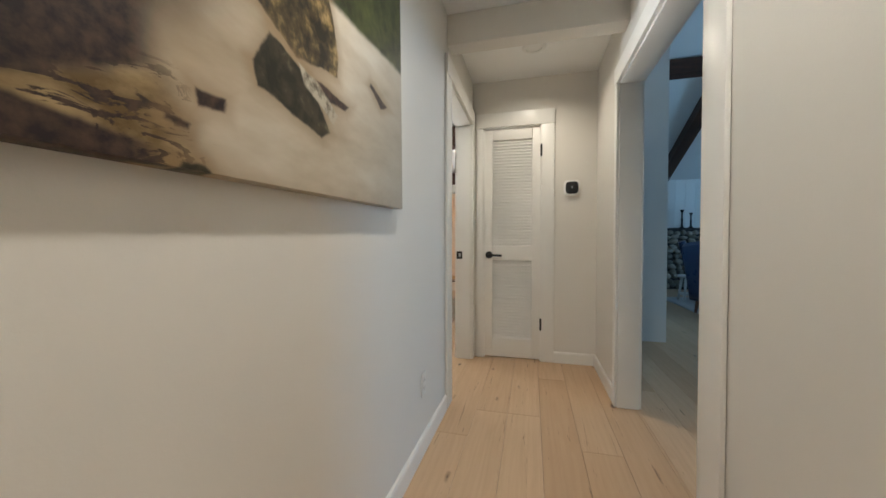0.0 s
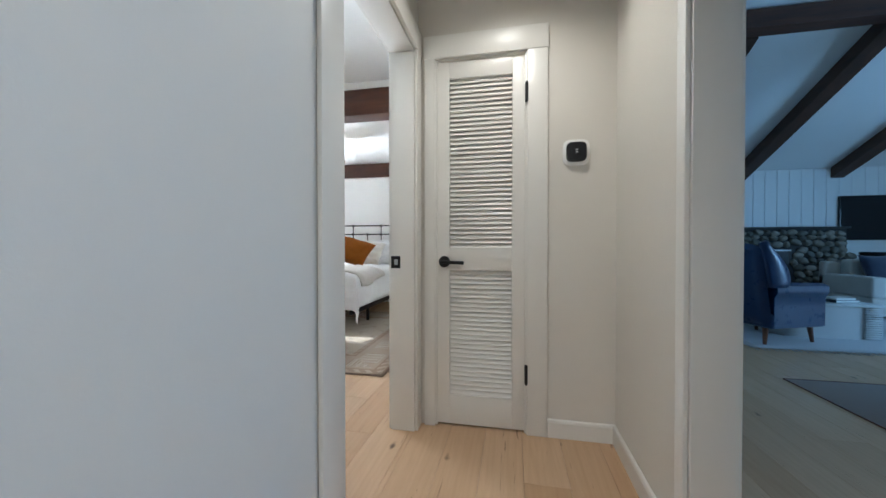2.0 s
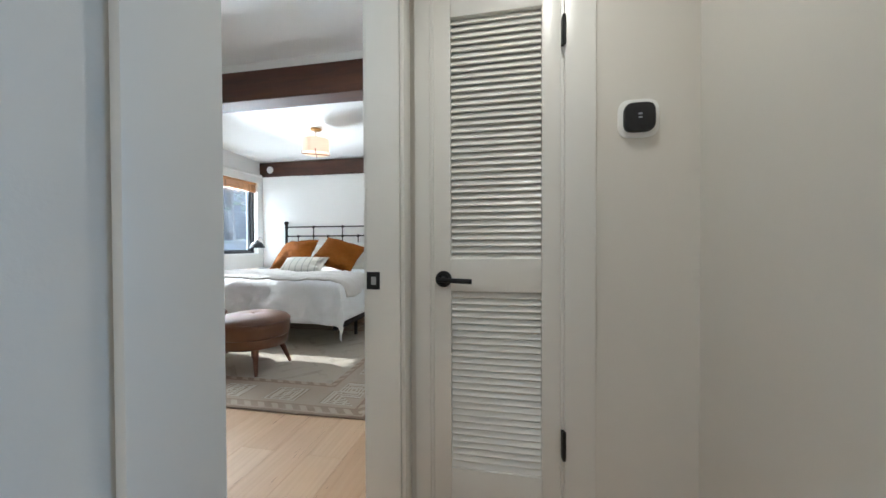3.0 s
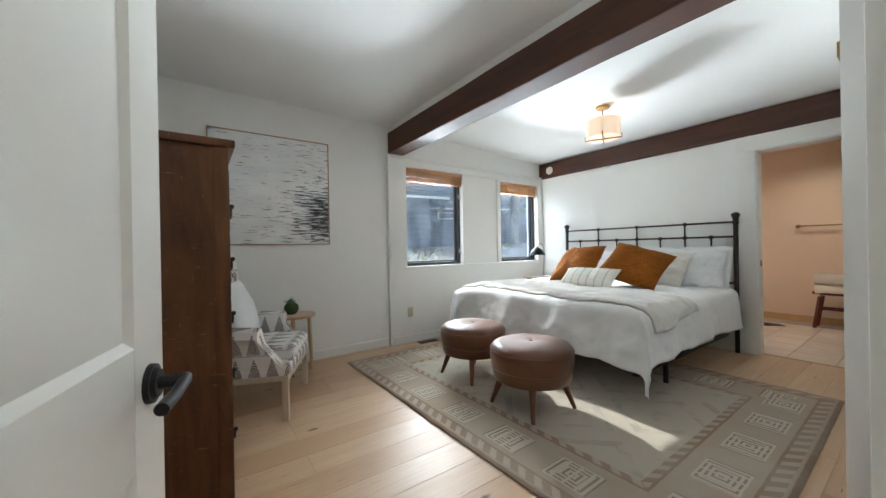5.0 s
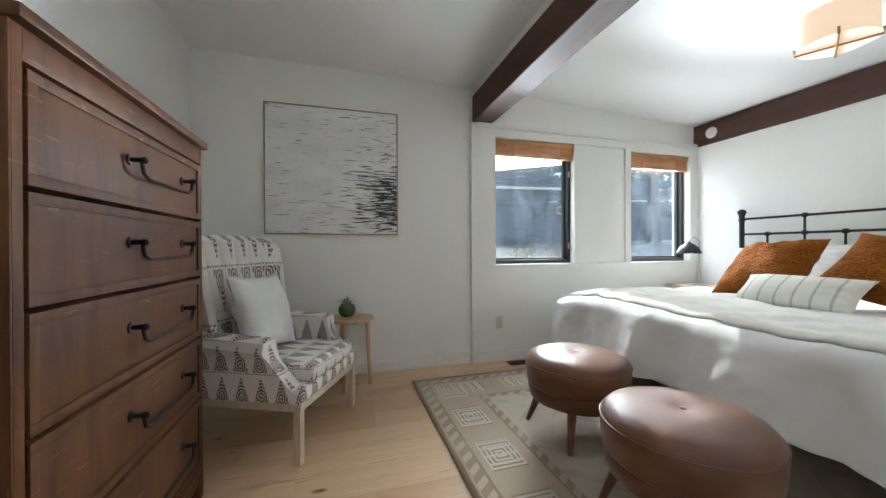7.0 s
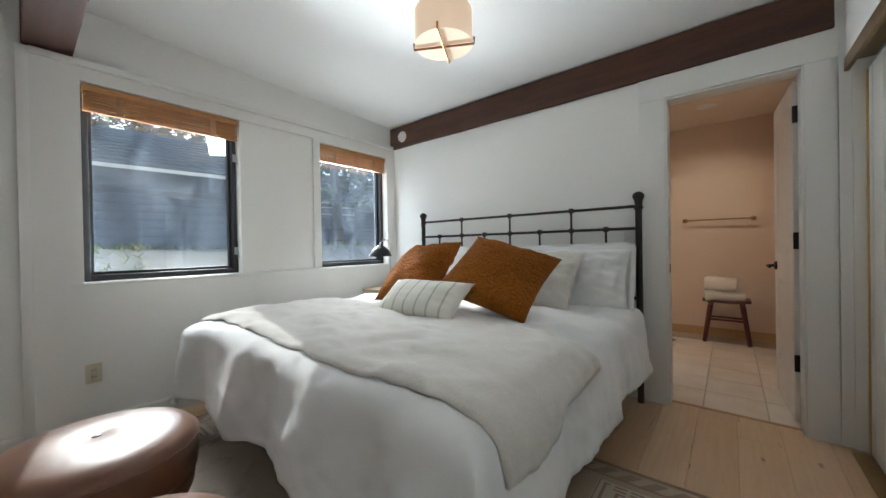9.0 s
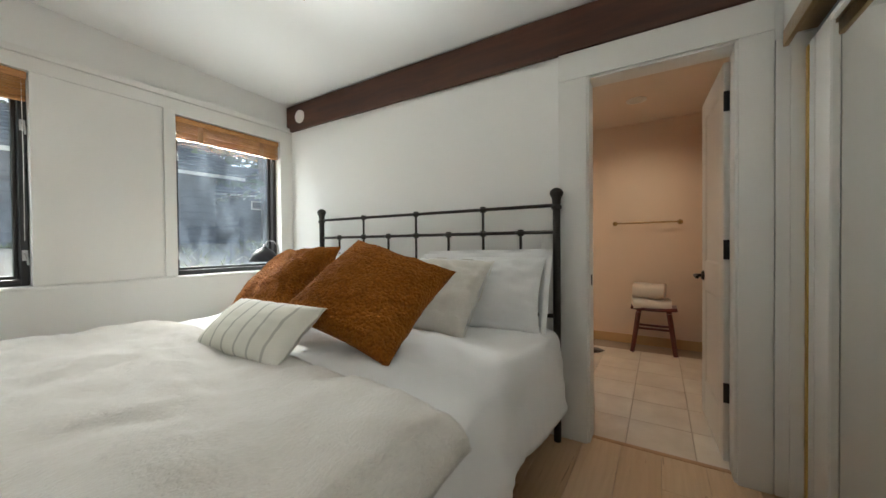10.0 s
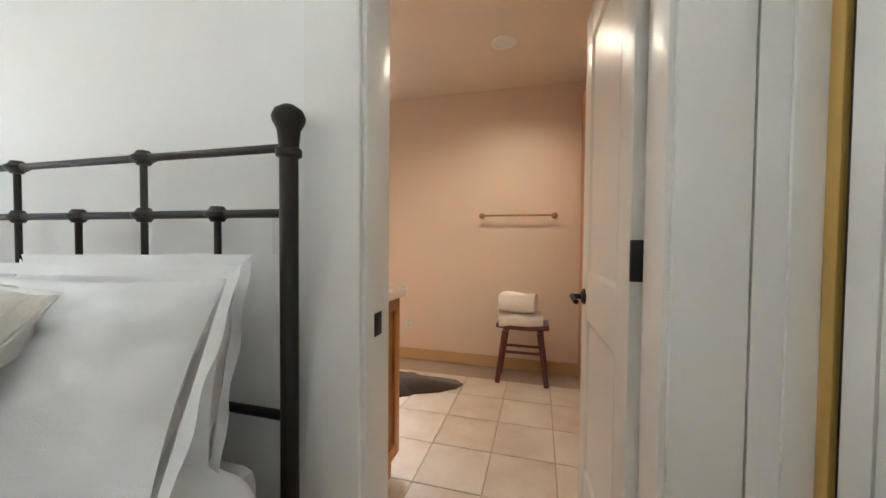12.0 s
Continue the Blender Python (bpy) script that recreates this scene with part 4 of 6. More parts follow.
def headboard_bed():
    b = thing("bed", "dark iron bed frame with a spindled headboard", "bed", pose(0, 0, 0))
    for x in (-3.466, -1.466):
        bm = bmesh.new()
        lathe(bm, ((0.021, 0), (0.021, 1.325), (0.029, 1.33), (0.029, 1.345), (0.022, 1.352), (0.026, 1.390), (0.036, 1.408), (0.038, 1.420), (0.031, 1.436), (0.014, 1.447), (0.0, 1.450)), 20, (x, 6.50, 0))
        part("post", bm, IRON, b)
    for z, r in ((1.350, 0.0105), (1.198, 0.0105), (0.716, 0.012)):
        part("rail", rod(bmesh.new(), (-3.45, 6.50, z), (-1.48, 6.50, z), r), IRON, b)
    knot = ((0.0, -0.020), (0.014, -0.019), (0.018, -0.012), (0.027, -0.006), (0.028, 0.004), (0.019, 0.010), (0.014, 0.019), (0.0, 0.020))
    for x, top in ((-2.969, 1.35), (-2.454, 1.35), (-1.925, 1.35), (-3.247, 1.198), (-2.713, 1.198), (-2.183, 1.198), (-1.677, 1.198)):
        part("spindle", rod(bmesh.new(), (x, 6.50, 0.716), (x, 6.50, top), 0.0085), IRON, b)
        for z in {top, 1.198}:
            part("knot", lathe(bmesh.new(), knot, 14, (x, 6.50, z), (1.15, 1.0)), IRON, b)
    for x in (BX0 + 0.05, BX1 - 0.05):
        part("side_rail", boxes(((x - 0.02, BY0 + 0.05, 0.17), (x + 0.02, 6.49, 0.23)), bevel=0.003), BLACK, b)
        part("leg", rod(bmesh.new(), (x, BY0 + 0.55, 0.011), (x, BY0 + 0.55, 0.18), 0.02), BLACK, b)


headboard_bed()
ms = thing("mattress", "white box spring and mattress on the iron bed", "mattress")
part("box_spring", boxes(((BX0 + 0.02, BY0 + 0.03, 0.231), (BX1 - 0.02, BY1, 0.41)), bevel=0.02), SHEET, ms)
part("mattress_body", boxes(((BX0, BY0, 0.411), (BX1, BY1, 0.63)), bevel=0.04), SHEET, ms)


def over_edge(s, hang):
    """Where a point s past the mattress edge goes: out and down, round a soft shoulder."""
    r = 0.085
    if s <= 0:
        return s, 0.0
    if s < r * math.pi / 2:
        a = s / r
        return r * math.sin(a), r * (1 - math.cos(a))
    k = s - r * math.pi / 2
    return r + 0.05 * (k / 0.5), r + k


def bedding(u, v, lift=0.0):
    """u from west to east, v from foot to head, in metres of cloth from the mattress edges."""
    W, L = BX1 - BX0, BY1 - BY0
    su = -u if u < 0 else u - W if u > W else 0.0
    sv = -v if v < 0 else 0.0
    ou, du = over_edge(su, 0)
    ov, dv = over_edge(sv, 0)
    x = BX0 - ou if u < 0 else BX1 + ou if u > W else BX0 + u
    y = BY0 - ov if v < 0 else BY0 + v
    drop = math.hypot(du, dv) if du and dv else du + dv
    if du and dv:
        drop = max(du, dv) + 0.42 * min(du, dv)
    fold = min(1.0, drop / 0.25)
    along = y if su > sv else x
    wave = math.sin(along * 8.5 + 1.6 * fbm((x, y, 0), 1.5, 3)) * 0.6 + math.sin(along * 17 + 3) * 0.25
    if sv:
        y -= fold * 0.050 * wave * (1 if not du else 0.4) + 0.10 * fold * max(0, fbm((x, 0, 0), 1.7, 8))
    if su:
        x += (1 if u > 0 else -1) * fold * (0.028 * wave + 0.012)
    crown = 0.028 * math.sin(math.pi * min(1, max(0, u / W))) ** 0.5 if 0 < u < W else 0
    puff = 0.030 * fbm((u, v, 0), 2.2, 2) + 0.014 * fbm((u, v, 0), 5.5, 4) + 0.006 * fbm((u, v * 0.6, 0), 13, 6)
    z = BTOP + crown + puff * (1 - 0.5 * fold) + 0.012 - drop
    n = Vector((0, 0, 1))
    if su > 0.06:
        n = Vector((1 if u > 0 else -1, 0, 0.3)).normalized()
    elif sv > 0.06:
        n = Vector((0, -1, 0.3)).normalized()
    ridge = 0.010 * (0.25 - abs(fbm((u * 1.3, v, 0), 4.5, 51))) + 0.006 * (0.2 - abs(fbm((u, v * 1.3, 0), 9.5, 57)))
    z += ridge
    wr = 0.012 * fbm((u * 1.2, v, 0), 9, 12) + 0.008 * fbm((u, v * 1.5, 3), 16, 15)
    return Vector((x, y, max(z, 0.05))) + n * (lift + wr * fold)


def comforter(u, v):
    W, L = BX1 - BX0, BY1 - BY0
    uu = -0.40 + u * (W + 0.40 + 0.41)
    vv = -0.46 + v * (0.46 + L - 0.10)
    # the cloth has rounded corners
    su, sv = max(-uu, uu - W, 0.0), max(-vv, 0.0)
    far = math.hypot(su, sv)
    limit = 0.66 if uu > W else 0.565
    if su and sv and far > limit:
        k = limit / far
        uu, vv = (-su * k if uu < 0 else W + su * k), -sv * k
    return bedding(uu, vv)


bm = sheet(bmesh.new(), 130, 120, comforter)
ob = part("comforter", bm, LINEN)
tagged(ob, "rumpled white cotton comforter draped over the bed", "comforter")
mod = ob.modifiers.new("thick", "SOLIDIFY")
mod.thickness, mod.offset = 0.02, -1


def throw(u, v):
    W = BX1 - BX0
    uu = -0.03 + u * (W + 0.03 + 0.20 - 0.05 * v) + 0.02 * math.sin(v * 6)
    vv = -0.005 + v * 0.80 + 0.03 * math.sin(u * 5 + 1) + 0.05 * (u - 0.5) * (1 - v)
    edge = min(v, 1 - v, (1 - u) * 2, u * 2)
    lift = 0.012 + 0.020 * min(1, edge / 0.06) + 0.010 * fbm((uu, vv, 0), 6, 31) + 0.006 * fbm((uu, vv, 0), 18, 33)
    return bedding(uu, vv, lift)


ob = part("throw_blanket", sheet(bmesh.new(), 90, 46, throw), THROW)
tagged(ob, "pale fur throw blanket laid across the bed", "blanket")
mod = ob.modifiers.new("thick", "SOLIDIFY")
mod.thickness, mod.offset = 0.014, -1


def cushion(name, label, mat, w, h, t, m, seed, wrinkle=0.006, pinch=0.10, flange=0.0, res=34, group="", nub=0.0):
    """A stuffed pillow: w by h, t thick at its middle, lying in its local xy plane."""
    bm, rim = bmesh.new(), bmesh.new()

    def side(f):
        def at(u, v):
            a, b = 2 * u - 1, 2 * v - 1
            x = a * w / 2 * (1 - pinch * (1 - b * b) * abs(a) ** 3)
            y = b * h / 2 * (1 - pinch * (1 - a * a) * abs(b) ** 3)
            fa, fb = (1 - abs(a) ** 2.6), (1 - abs(b) ** 2.6)
            z = t / 2 * (max(fa, 0) * max(fb, 0)) ** 0.55
            z *= 1 + 0.14 * fbm((x, y, f), 5, seed)
            ray = wrinkle * (fbm((x, y, f), 11, seed) + 0.6 * fbm((x * 0.5, y, f), 27, seed + 5)) * min(1, 6 * fa * fb)
            ray += nub * (0.5 - abs(fbm((x, y, f), 75, seed)) - 0.6 * abs(fbm((x, y, f), 130, seed + 2)))
            return Vector((x + 0.5 * ray, y + 0.5 * ray, f * (z + ray)))
        return at

    sheet(bm, res, res, side(1))
    sheet(bm, res, res, side(-1))
    bmesh.ops.remove_doubles(bm, verts=bm.verts, dist=0.0012)
    if flange:
        for s in ((-1, 0), (1, 0), (0, -1), (0, 1)):
            def edge(u, v, s=s):
                a = 2 * u - 1
                k = 1 + flange * v
                x, y = (s[0] * w / 2, a * h / 2 * k) if s[0] else (a * w / 2 * k, s[1] * h / 2)
                x, y = x + s[0] * v * flange * w / 2, y + s[1] * v * flange * w / 2
                return Vector((x, y, 0.006 * v * math.sin(a * 9 + seed) * (1 - a * a) + 0.002))
            sheet(rim, 26, 3, edge)
    ob = part(name, bm, mat)
    if flange:
        bmesh.ops.remove_doubles(rim, verts=rim.verts, dist=0.004)
        part("flange", rim, mat, ob)
    ob.matrix_world = m
    return tagged(ob, label, "pillow", group)


def basis(center, right, up):
    """A pose with local x along right and local y along up."""
    x = Vector(right).normalized()
    z = x.cross(Vector(up)).normalized()
    y = z.cross(x)
    return Matrix.Translation(center) @ Matrix((x, y, z)).transposed().to_4x4()


cushion("pillow", "white cotton pillow against the iron headboard", SHEET, 0.74, 0.43, 0.17, basis((-1.90, 6.385, 0.86), (1, 0, 0.02), (0, 0.20, 0.9)), 3, 0.018, 0.07, 0.07, group="white pillows")
cushion("pillow", "white cotton pillow against the iron headboard", SHEET, 0.76, 0.43, 0.18, basis((-2.95, 6.38, 0.86), (1, 0, -0.02), (0, 0.22, 0.9)), 5, 0.018, 0.07, 0.07, group="white pillows")
cushion("pillow", "white cotton pillow leaning on another", SHEET, 0.77, 0.43, 0.16, basis((-1.86, 6.255, 0.855), (1, 0.02, 0.02), (0, 0.38, 0.9)), 7, 0.020, 0.07, 0.07, group="white pillows")
cushion("pillow", "white cotton pillow leaning on another", SHEET, 0.74, 0.43, 0.16, basis((-2.98, 6.22, 0.85), (1, 0.03, 0.02), (0, 0.42, 0.9)), 9, 0.020, 0.07, 0.07, group="white pillows")
cushion("fur_pillow", "cream fur cushion leaning on white pillows", FURP, 0.49, 0.50, 0.18, basis((-1.985, 6.05, 0.868), (1, 0.02, -0.04), (-0.06, 0.36, 0.36)), 11, 0.024, 0.09, 0.02)
cushion("rust_cushion", "rust orange boucle cushion tipped on one corner", BOUCLE, 0.575, 0.545, 0.20, basis((-2.05, 5.60, 0.925), (0.537, 0.067, -0.151), (-0.04, 0.37, 0.288)), 13, 0.010, 0.09, res=120, nub=0.006, group="rust cushions")
cushion("rust_cushion", "rust orange boucle cushion behind a striped one", BOUCLE, 0.54, 0.54, 0.20, basis((-2.72, 5.62, 0.92), (0.54, -0.02, 0.05), (-0.04, 0.40, 0.36)), 17, 0.010, 0.09, res=120, nub=0.006, group="rust cushions")
cushion("lumbar_cushion", "pale linen lumbar cushion with grey stripes", STRIPED, 0.61, 0.28, 0.13, basis((-2.36, 5.265, 0.798), (1, 0.0, 0.01), (0, 0.17, 0.14)), 19, 0.006, 0.08)


# ---------------------------------------------------------------- bedroom furniture
def ottoman(m):
    o = thing("ottoman", "round brown leather ottoman on tapered wooden legs", "ottoman", m, "ottomans at the foot of the bed")
    bm = bmesh.new()
    lathe(bm, ((0.0, 0.195), (0.235, 0.195), (0.262, 0.203), (0.270, 0.222), (0.275, 0.272), (0.272, 0.279), (0.281, 0.288), (0.288, 0.36), (0.284, 0.396), (0.281, 0.400)), 44)
    part("body", bm, LEATHER, o)
    bm = bmesh.new()
    lathe(bm, ((0.281, 0.400), (0.287, 0.404), (0.285, 0.411), (0.262, 0.436), (0.215, 0.453), (0.13, 0.462), (0.04, 0.4625), (0.012, 0.456), (0.0, 0.455)), 44)
    part("cushion_top", bm, LEATHER, o)
    part("piping", tube(bmesh.new(), [(0.286 * math.cos(a), 0.286 * math.sin(a), 0.402) for a in (2 * math.pi * k / 48 for k in range(49))], 0.0045, 8), LEATHER, o)
    part("button", lathe(bmesh.new(), ((0.0, 0.453), (0.013, 0.454), (0.012, 0.460), (0.0, 0.463)), 14), LEATHER, o)
    for k in range(4):
        a = radians(45 + 90 * k)
        c, s = math.cos(a), math.sin(a)
        part("leg", rod(bmesh.new(), (0.285 * c, 0.285 * s, 0.0), (0.205 * c, 0.205 * s, 0.20), 0.0125, 0.026, 16), LEGWOOD, o)
    return o


ott = ottoman(pose(-2.66, 3.955, 0.012, 0, 0, 2))
copy_thing(ott, pose(-1.935, 3.88, 0.012, 0, 0, -3))["label"] = "round brown leather ottoman nearer the doorway"

RHX, RHY = 1.525, 1.22
bm = bmesh.new()


def rug_top(u, v):
    x, y = (2 * u - 1) * RHX, (2 * v - 1) * RHY
    return Vector((x, y + 0.012 * fbm((x, 0, 0), 1.2, 4), 0.010 + 0.0015 * fbm((x, y, 0), 3, 5)))


sheet(bm, 60, 48, rug_top)
rug = part("rug", bm, rug_mat(RHX, RHY))
rug.matrix_world = pose(-2.165, 4.41, 0, 0, 0, 0.6)
mod = rug.modifiers.new("thick", "SOLIDIFY")
mod.thickness, mod.offset = 0.008, -1
tagged(rug, "worn beige and brown oriental rug on oak floor", "rug")


def bail_pull(parent, x, y, z):
    """A wide drop bail between two posts, its ends bent down like a hook."""
    half = 0.172
    for k in (-1, 1):
        bm = rod(bmesh.new(), (x + k * half, y, z), (x + k * half, y + 0.005, z), 0.017, 0.015, 14)
        rod(bm, (x + k * half, y + 0.004, z), (x + k * half, y + 0.036, z), 0.007, 0.009, 10)
        bmesh.ops.create_uvsphere(bm, u_segments=10, v_segments=6, radius=0.011, matrix=Matrix.Translation((x + k * half, y + 0.038, z)))
        part("handle_post", bm, BLACK, parent)
    bend = [(half, 0.006), (half + 0.002, -0.012), (half - 0.006, -0.036), (half - 0.026, -0.047), (half - 0.05, -0.049)]
    pts = [(x - p, y + 0.034, z + q) for p, q in bend] + [(x + p, y + 0.034, z + q) for p, q in bend[::-1]]
    part("handle", tube(bmesh.new(), pts, 0.006, 8), BLACK, parent, "black iron drop pull")


def dresser():
    d = thing("dresser", "tall distressed dark brown dresser with black iron pulls", "dresser", pose(-2.222, 1.835, 0))
    w, dp = 0.455, 0.225
    part("side_panel", boxes(((-w, -dp, 0.11), (-w + 0.025, dp, 1.506)), bevel=0.003), DRESSER, d)
    part("side_panel", boxes(((w - 0.025, -dp, 0.11), (w, dp, 1.506)), bevel=0.003), DRESSER, d)
    part("back_panel", boxes(((-w + 0.025, -dp, 0.11), (w - 0.025, -dp + 0.015, 1.506)), bevel=0.003), DRESSER, d)
    part("bottom_rail", boxes(((-w + 0.025, -dp + 0.015, 0.11), (w - 0.025, dp, 0.145)), bevel=0.003), DRESSER, d)
    part("top_rail", boxes(((-w + 0.025, -dp + 0.015, 1.44), (w - 0.025, dp, 1.506)), bevel=0.003), DRESSER, d)
    part("corner_post", boxes(((w + 0.0005, dp - 0.045, 0.11), (w + 0.006, dp, 1.506)), bevel=0.002), DRESSER, d)
    part("top", boxes(((-w - 0.012, -dp, 1.507), (w + 0.012, dp + 0.022, 1.536)), bevel=0.006), DRESSER, d)
    edges = (0.150, 0.44, 0.70, 0.955, 1.195, 1.435)
    for z0, z1 in zip(edges, edges[1:]):
        dr = part("drawer", boxes(((-w + 0.03, -dp + 0.03, z0 + 0.006), (w - 0.03, dp - 0.002, z1 - 0.006)), bevel=0.003), DRESSER, d)
        part("drawer_border", boxes(((-w + 0.03, dp - 0.002, z0 + 0.006), (w - 0.03, dp + 0.004, z0 + 0.030)), ((-w + 0.03, dp - 0.002, z1 - 0.030), (w - 0.03, dp + 0.004, z1 - 0.006)),
                                    ((-w + 0.03, dp - 0.002, z0 + 0.030), (-w + 0.054, dp + 0.004, z1 - 0.030)), ((w - 0.054, dp - 0.002, z0 + 0.030), (w - 0.03, dp + 0.004, z1 - 0.030)), bevel=0.0015), DRESSER, dr)
        bail_pull(dr, -0.093, dp - 0.002, (z0 + z1) / 2 + 0.02)
    for x in (-w, w - 0.05):
        for y in (-dp, dp - 0.05):
            part("foot", boxes(((x, y, 0.0), (x + 0.05, y + 0.05, 0.111)), bevel=0.004), DRESSER, d)
    part("apron", boxes(((-w + 0.05, dp - 0.02, 0.075), (w - 0.05, dp, 0.111)), bevel=0.003), DRESSER, d)


dresser()


def box_uv(ob, shift=(0.0, 0.0), up=1.0):
    """Maps the cloth at true size by the way each face looks; up stretches or turns the pattern."""
    me = ob.data
    lay = me.uv_layers.new(name="UVMap")
    for p in me.polygons:
        n = p.normal
        k = max(range(3), key=lambda j: abs(n[j]))
        for li in p.loop_indices:
            c = me.vertices[me.loops[li].vertex_index].co
            a, b = (c.y, c.z) if k == 0 else (c.x, c.z) if k == 1 else (c.x, c.y)
            lay.data[li].uv = (a + shift[0], b * up + shift[1])
    return ob


def armchair():
    c = thing("armchair", "cream wing armchair with dark woven chevron pattern", "chair", pose(-3.21, 2.30, 0, 0, 0, -24.2))
    for x in (-0.325, 0.325):
        part("leg", boxes(((x - 0.02, 0.275, 0), (x + 0.02, 0.315, 0.30)), bevel=0.005), PALEWOOD, c)
        bm = bmesh.new()
        rod(bm, (x * 0.9, -0.36, 0), (x * 0.9, -0.28, 0.30), 0.017, 0.024, 4)
        part("leg", bm, PALEWOOD, c)
    part("seat_frame", boxes(((-0.345, -0.30, 0.265), (0.345, 0.318, 0.305)), bevel=0.006), PALEWOOD, c)
    bm = boxes(((-0.35, -0.30, 0.306), (0.35, 0.325, 0.375)), bevel=0.02)
    box_uv(part("seat_base", bm, IKAT, c))
    bm = bmesh.new()
    box(bm, (-0.255, -0.24, 0.376), (0.255, 0.335, 0.475), 0.035, 4)
    box_uv(part("seat_cushion", bm, IKAT, c))
    # arms: low sloping panels with a rolled top
    for s in (-1, 1):
        def roll(u, v, s=s):
            top = 0.630 - 0.02 * u + 0.05 * max(0, 0.3 - u)
            a = 2 * math.pi * v
            flare = 0.02 * u
            prof = [(0.262, 0.37), (0.262, top - 0.05), (0.265, top), (0.31, top + 0.018), (0.358, top - 0.005), (0.372, top - 0.05), (0.35, top - 0.09), (0.348, 0.306)]
            k = v * (len(prof) - 1)
            i = min(int(k), len(prof) - 2)
            f = k - i
            px, pz = (prof[i][j] * (1 - f) + prof[i + 1][j] * f for j in (0, 1))
            # the front edge sweeps forward from the roll down to the seat corner
            h = max(0.0, min(1.0, (pz - 0.33) / 0.21))
            front = 0.318 - 0.175 * h ** 0.8
            return Vector((s * (px + flare * h), -0.28 + (front + 0.28) * u, pz))
        bm = sheet(bmesh.new(), 10, 28, roll)
        bm.verts.ensure_lookup_table()
        n = 29
        bm.faces.new([bm.verts[j] for j in range(n)])
        bm.faces.new([bm.verts[10 * n + j] for j in range(n)][::-1])
        box_uv(part("arm", bm, IKAT, c))
    # channelled back
    def back(f):
        def at(u, v):
            x = (2 * u - 1) * (0.32 + 0.045 * v)
            z = 0.36 + 0.80 * v - 0.02 * (2 * u - 1) ** 2 * v
            y = -0.235 - 0.13 * v
            ch = 0.022 * abs(math.sin(u * math.pi * 6)) ** 0.6
            wing = 0.10 * max(0, abs(2 * u - 1) - 0.72) / 0.28 * (1 if v < 0.93 else 0.6)
            edge = min(1, min(u, 1 - u, v, 1 - v) / 0.04) ** 0.5
            return Vector((x, y + wing + (0.03 + ch) * edge if f > 0 else y - 0.055 * edge + wing, z))
        return at
    bm = sheet(bmesh.new(), 60, 24, back(1))
    sheet(bm, 60, 24, back(-1))
    bmesh.ops.remove_doubles(bm, verts=bm.verts, dist=0.002)
    box_uv(part("backrest", bm, IKAT, c), (0.055, 0.655), -0.55)


armchair()
cushion("white_cushion", "white linen cushion resting in the armchair", LINEN, 0.47, 0.46, 0.17, basis((-3.185, 2.205, 0.705), (0.93, -0.36, 0.05), (-0.12, -0.27, 0.9)), 23, 0.008, 0.1)

st = thing("side_table", "small round honey wood side table", "table", pose(-3.735, 2.715, 0.0))
part("tabletop", lathe(bmesh.new(), ((0.0, 0.515), (0.165, 0.515), (0.172, 0.522), (0.172, 0.534), (0.165, 0.540), (0.0, 0.540)), 36), SIDEWOOD, st)
for k in range(3):
    a = radians(-25 + 120 * k)
    part("leg", rod(bmesh.new(), (0.14 * math.cos(a), 0.14 * math.sin(a), 0.0), (0.12 * math.cos(a), 0.12 * math.sin(a), 0.516), 0.014, 0.019, 12), SIDEWOOD, st)
pl = thing("potted_plant", "small succulent in a round green pot on the table", "plant", pose(-3.76, 2.68, 0.5405))
part("pot", lathe(bmesh.new(), ((0.0, 0.0), (0.036, 0.0), (0.054, 0.018), (0.066, 0.050), (0.058, 0.085), (0.040, 0.102), (0.034, 0.100), (0.0, 0.090)), 28), paint("moss_green_glaze", (0.045, 0.085, 0.022), 0.25, 0.05), pl, "round glossy green pot")
rnd = random.Random(4)
for k in range(26):
    a, t = rnd.uniform(0, 6.3), rnd.uniform(0.2, 1.25)
    L = rnd.uniform(0.04, 0.075)
    d = Vector((math.cos(a) * math.sin(t), math.sin(a) * math.sin(t), math.cos(t)))
    bm = bmesh.new()
    rod(bm, (0, 0, 0.088), Vector((0, 0, 0.092)) + d * L, 0.0075, 0.002, 6)
    part("leaf", bm, PLANT, pl)


def framed_art():
    a = thing("painting", "white abstract canvas with black strokes, thin wooden frame", "painting", pose(-3.982, 2.583, 1.717))
    part("canvas", boxes(((-0.012, -0.522, -0.517), (0.014, 0.522, 0.517)), bevel=0.002), abstract_art(), a)
    part("frame", boxes(((-0.016, -0.532, -0.527), (0.018, -0.524, 0.527)), ((-0.016, 0.524, -0.527), (0.018, 0.532, 0.527)), ((-0.016, -0.524, -0.527), (0.018, 0.524, -0.519)), ((-0.016, -0.524, 0.519), (0.018, 0.524, 0.527)), bevel=0.001), OAKTOP, a)


framed_art()


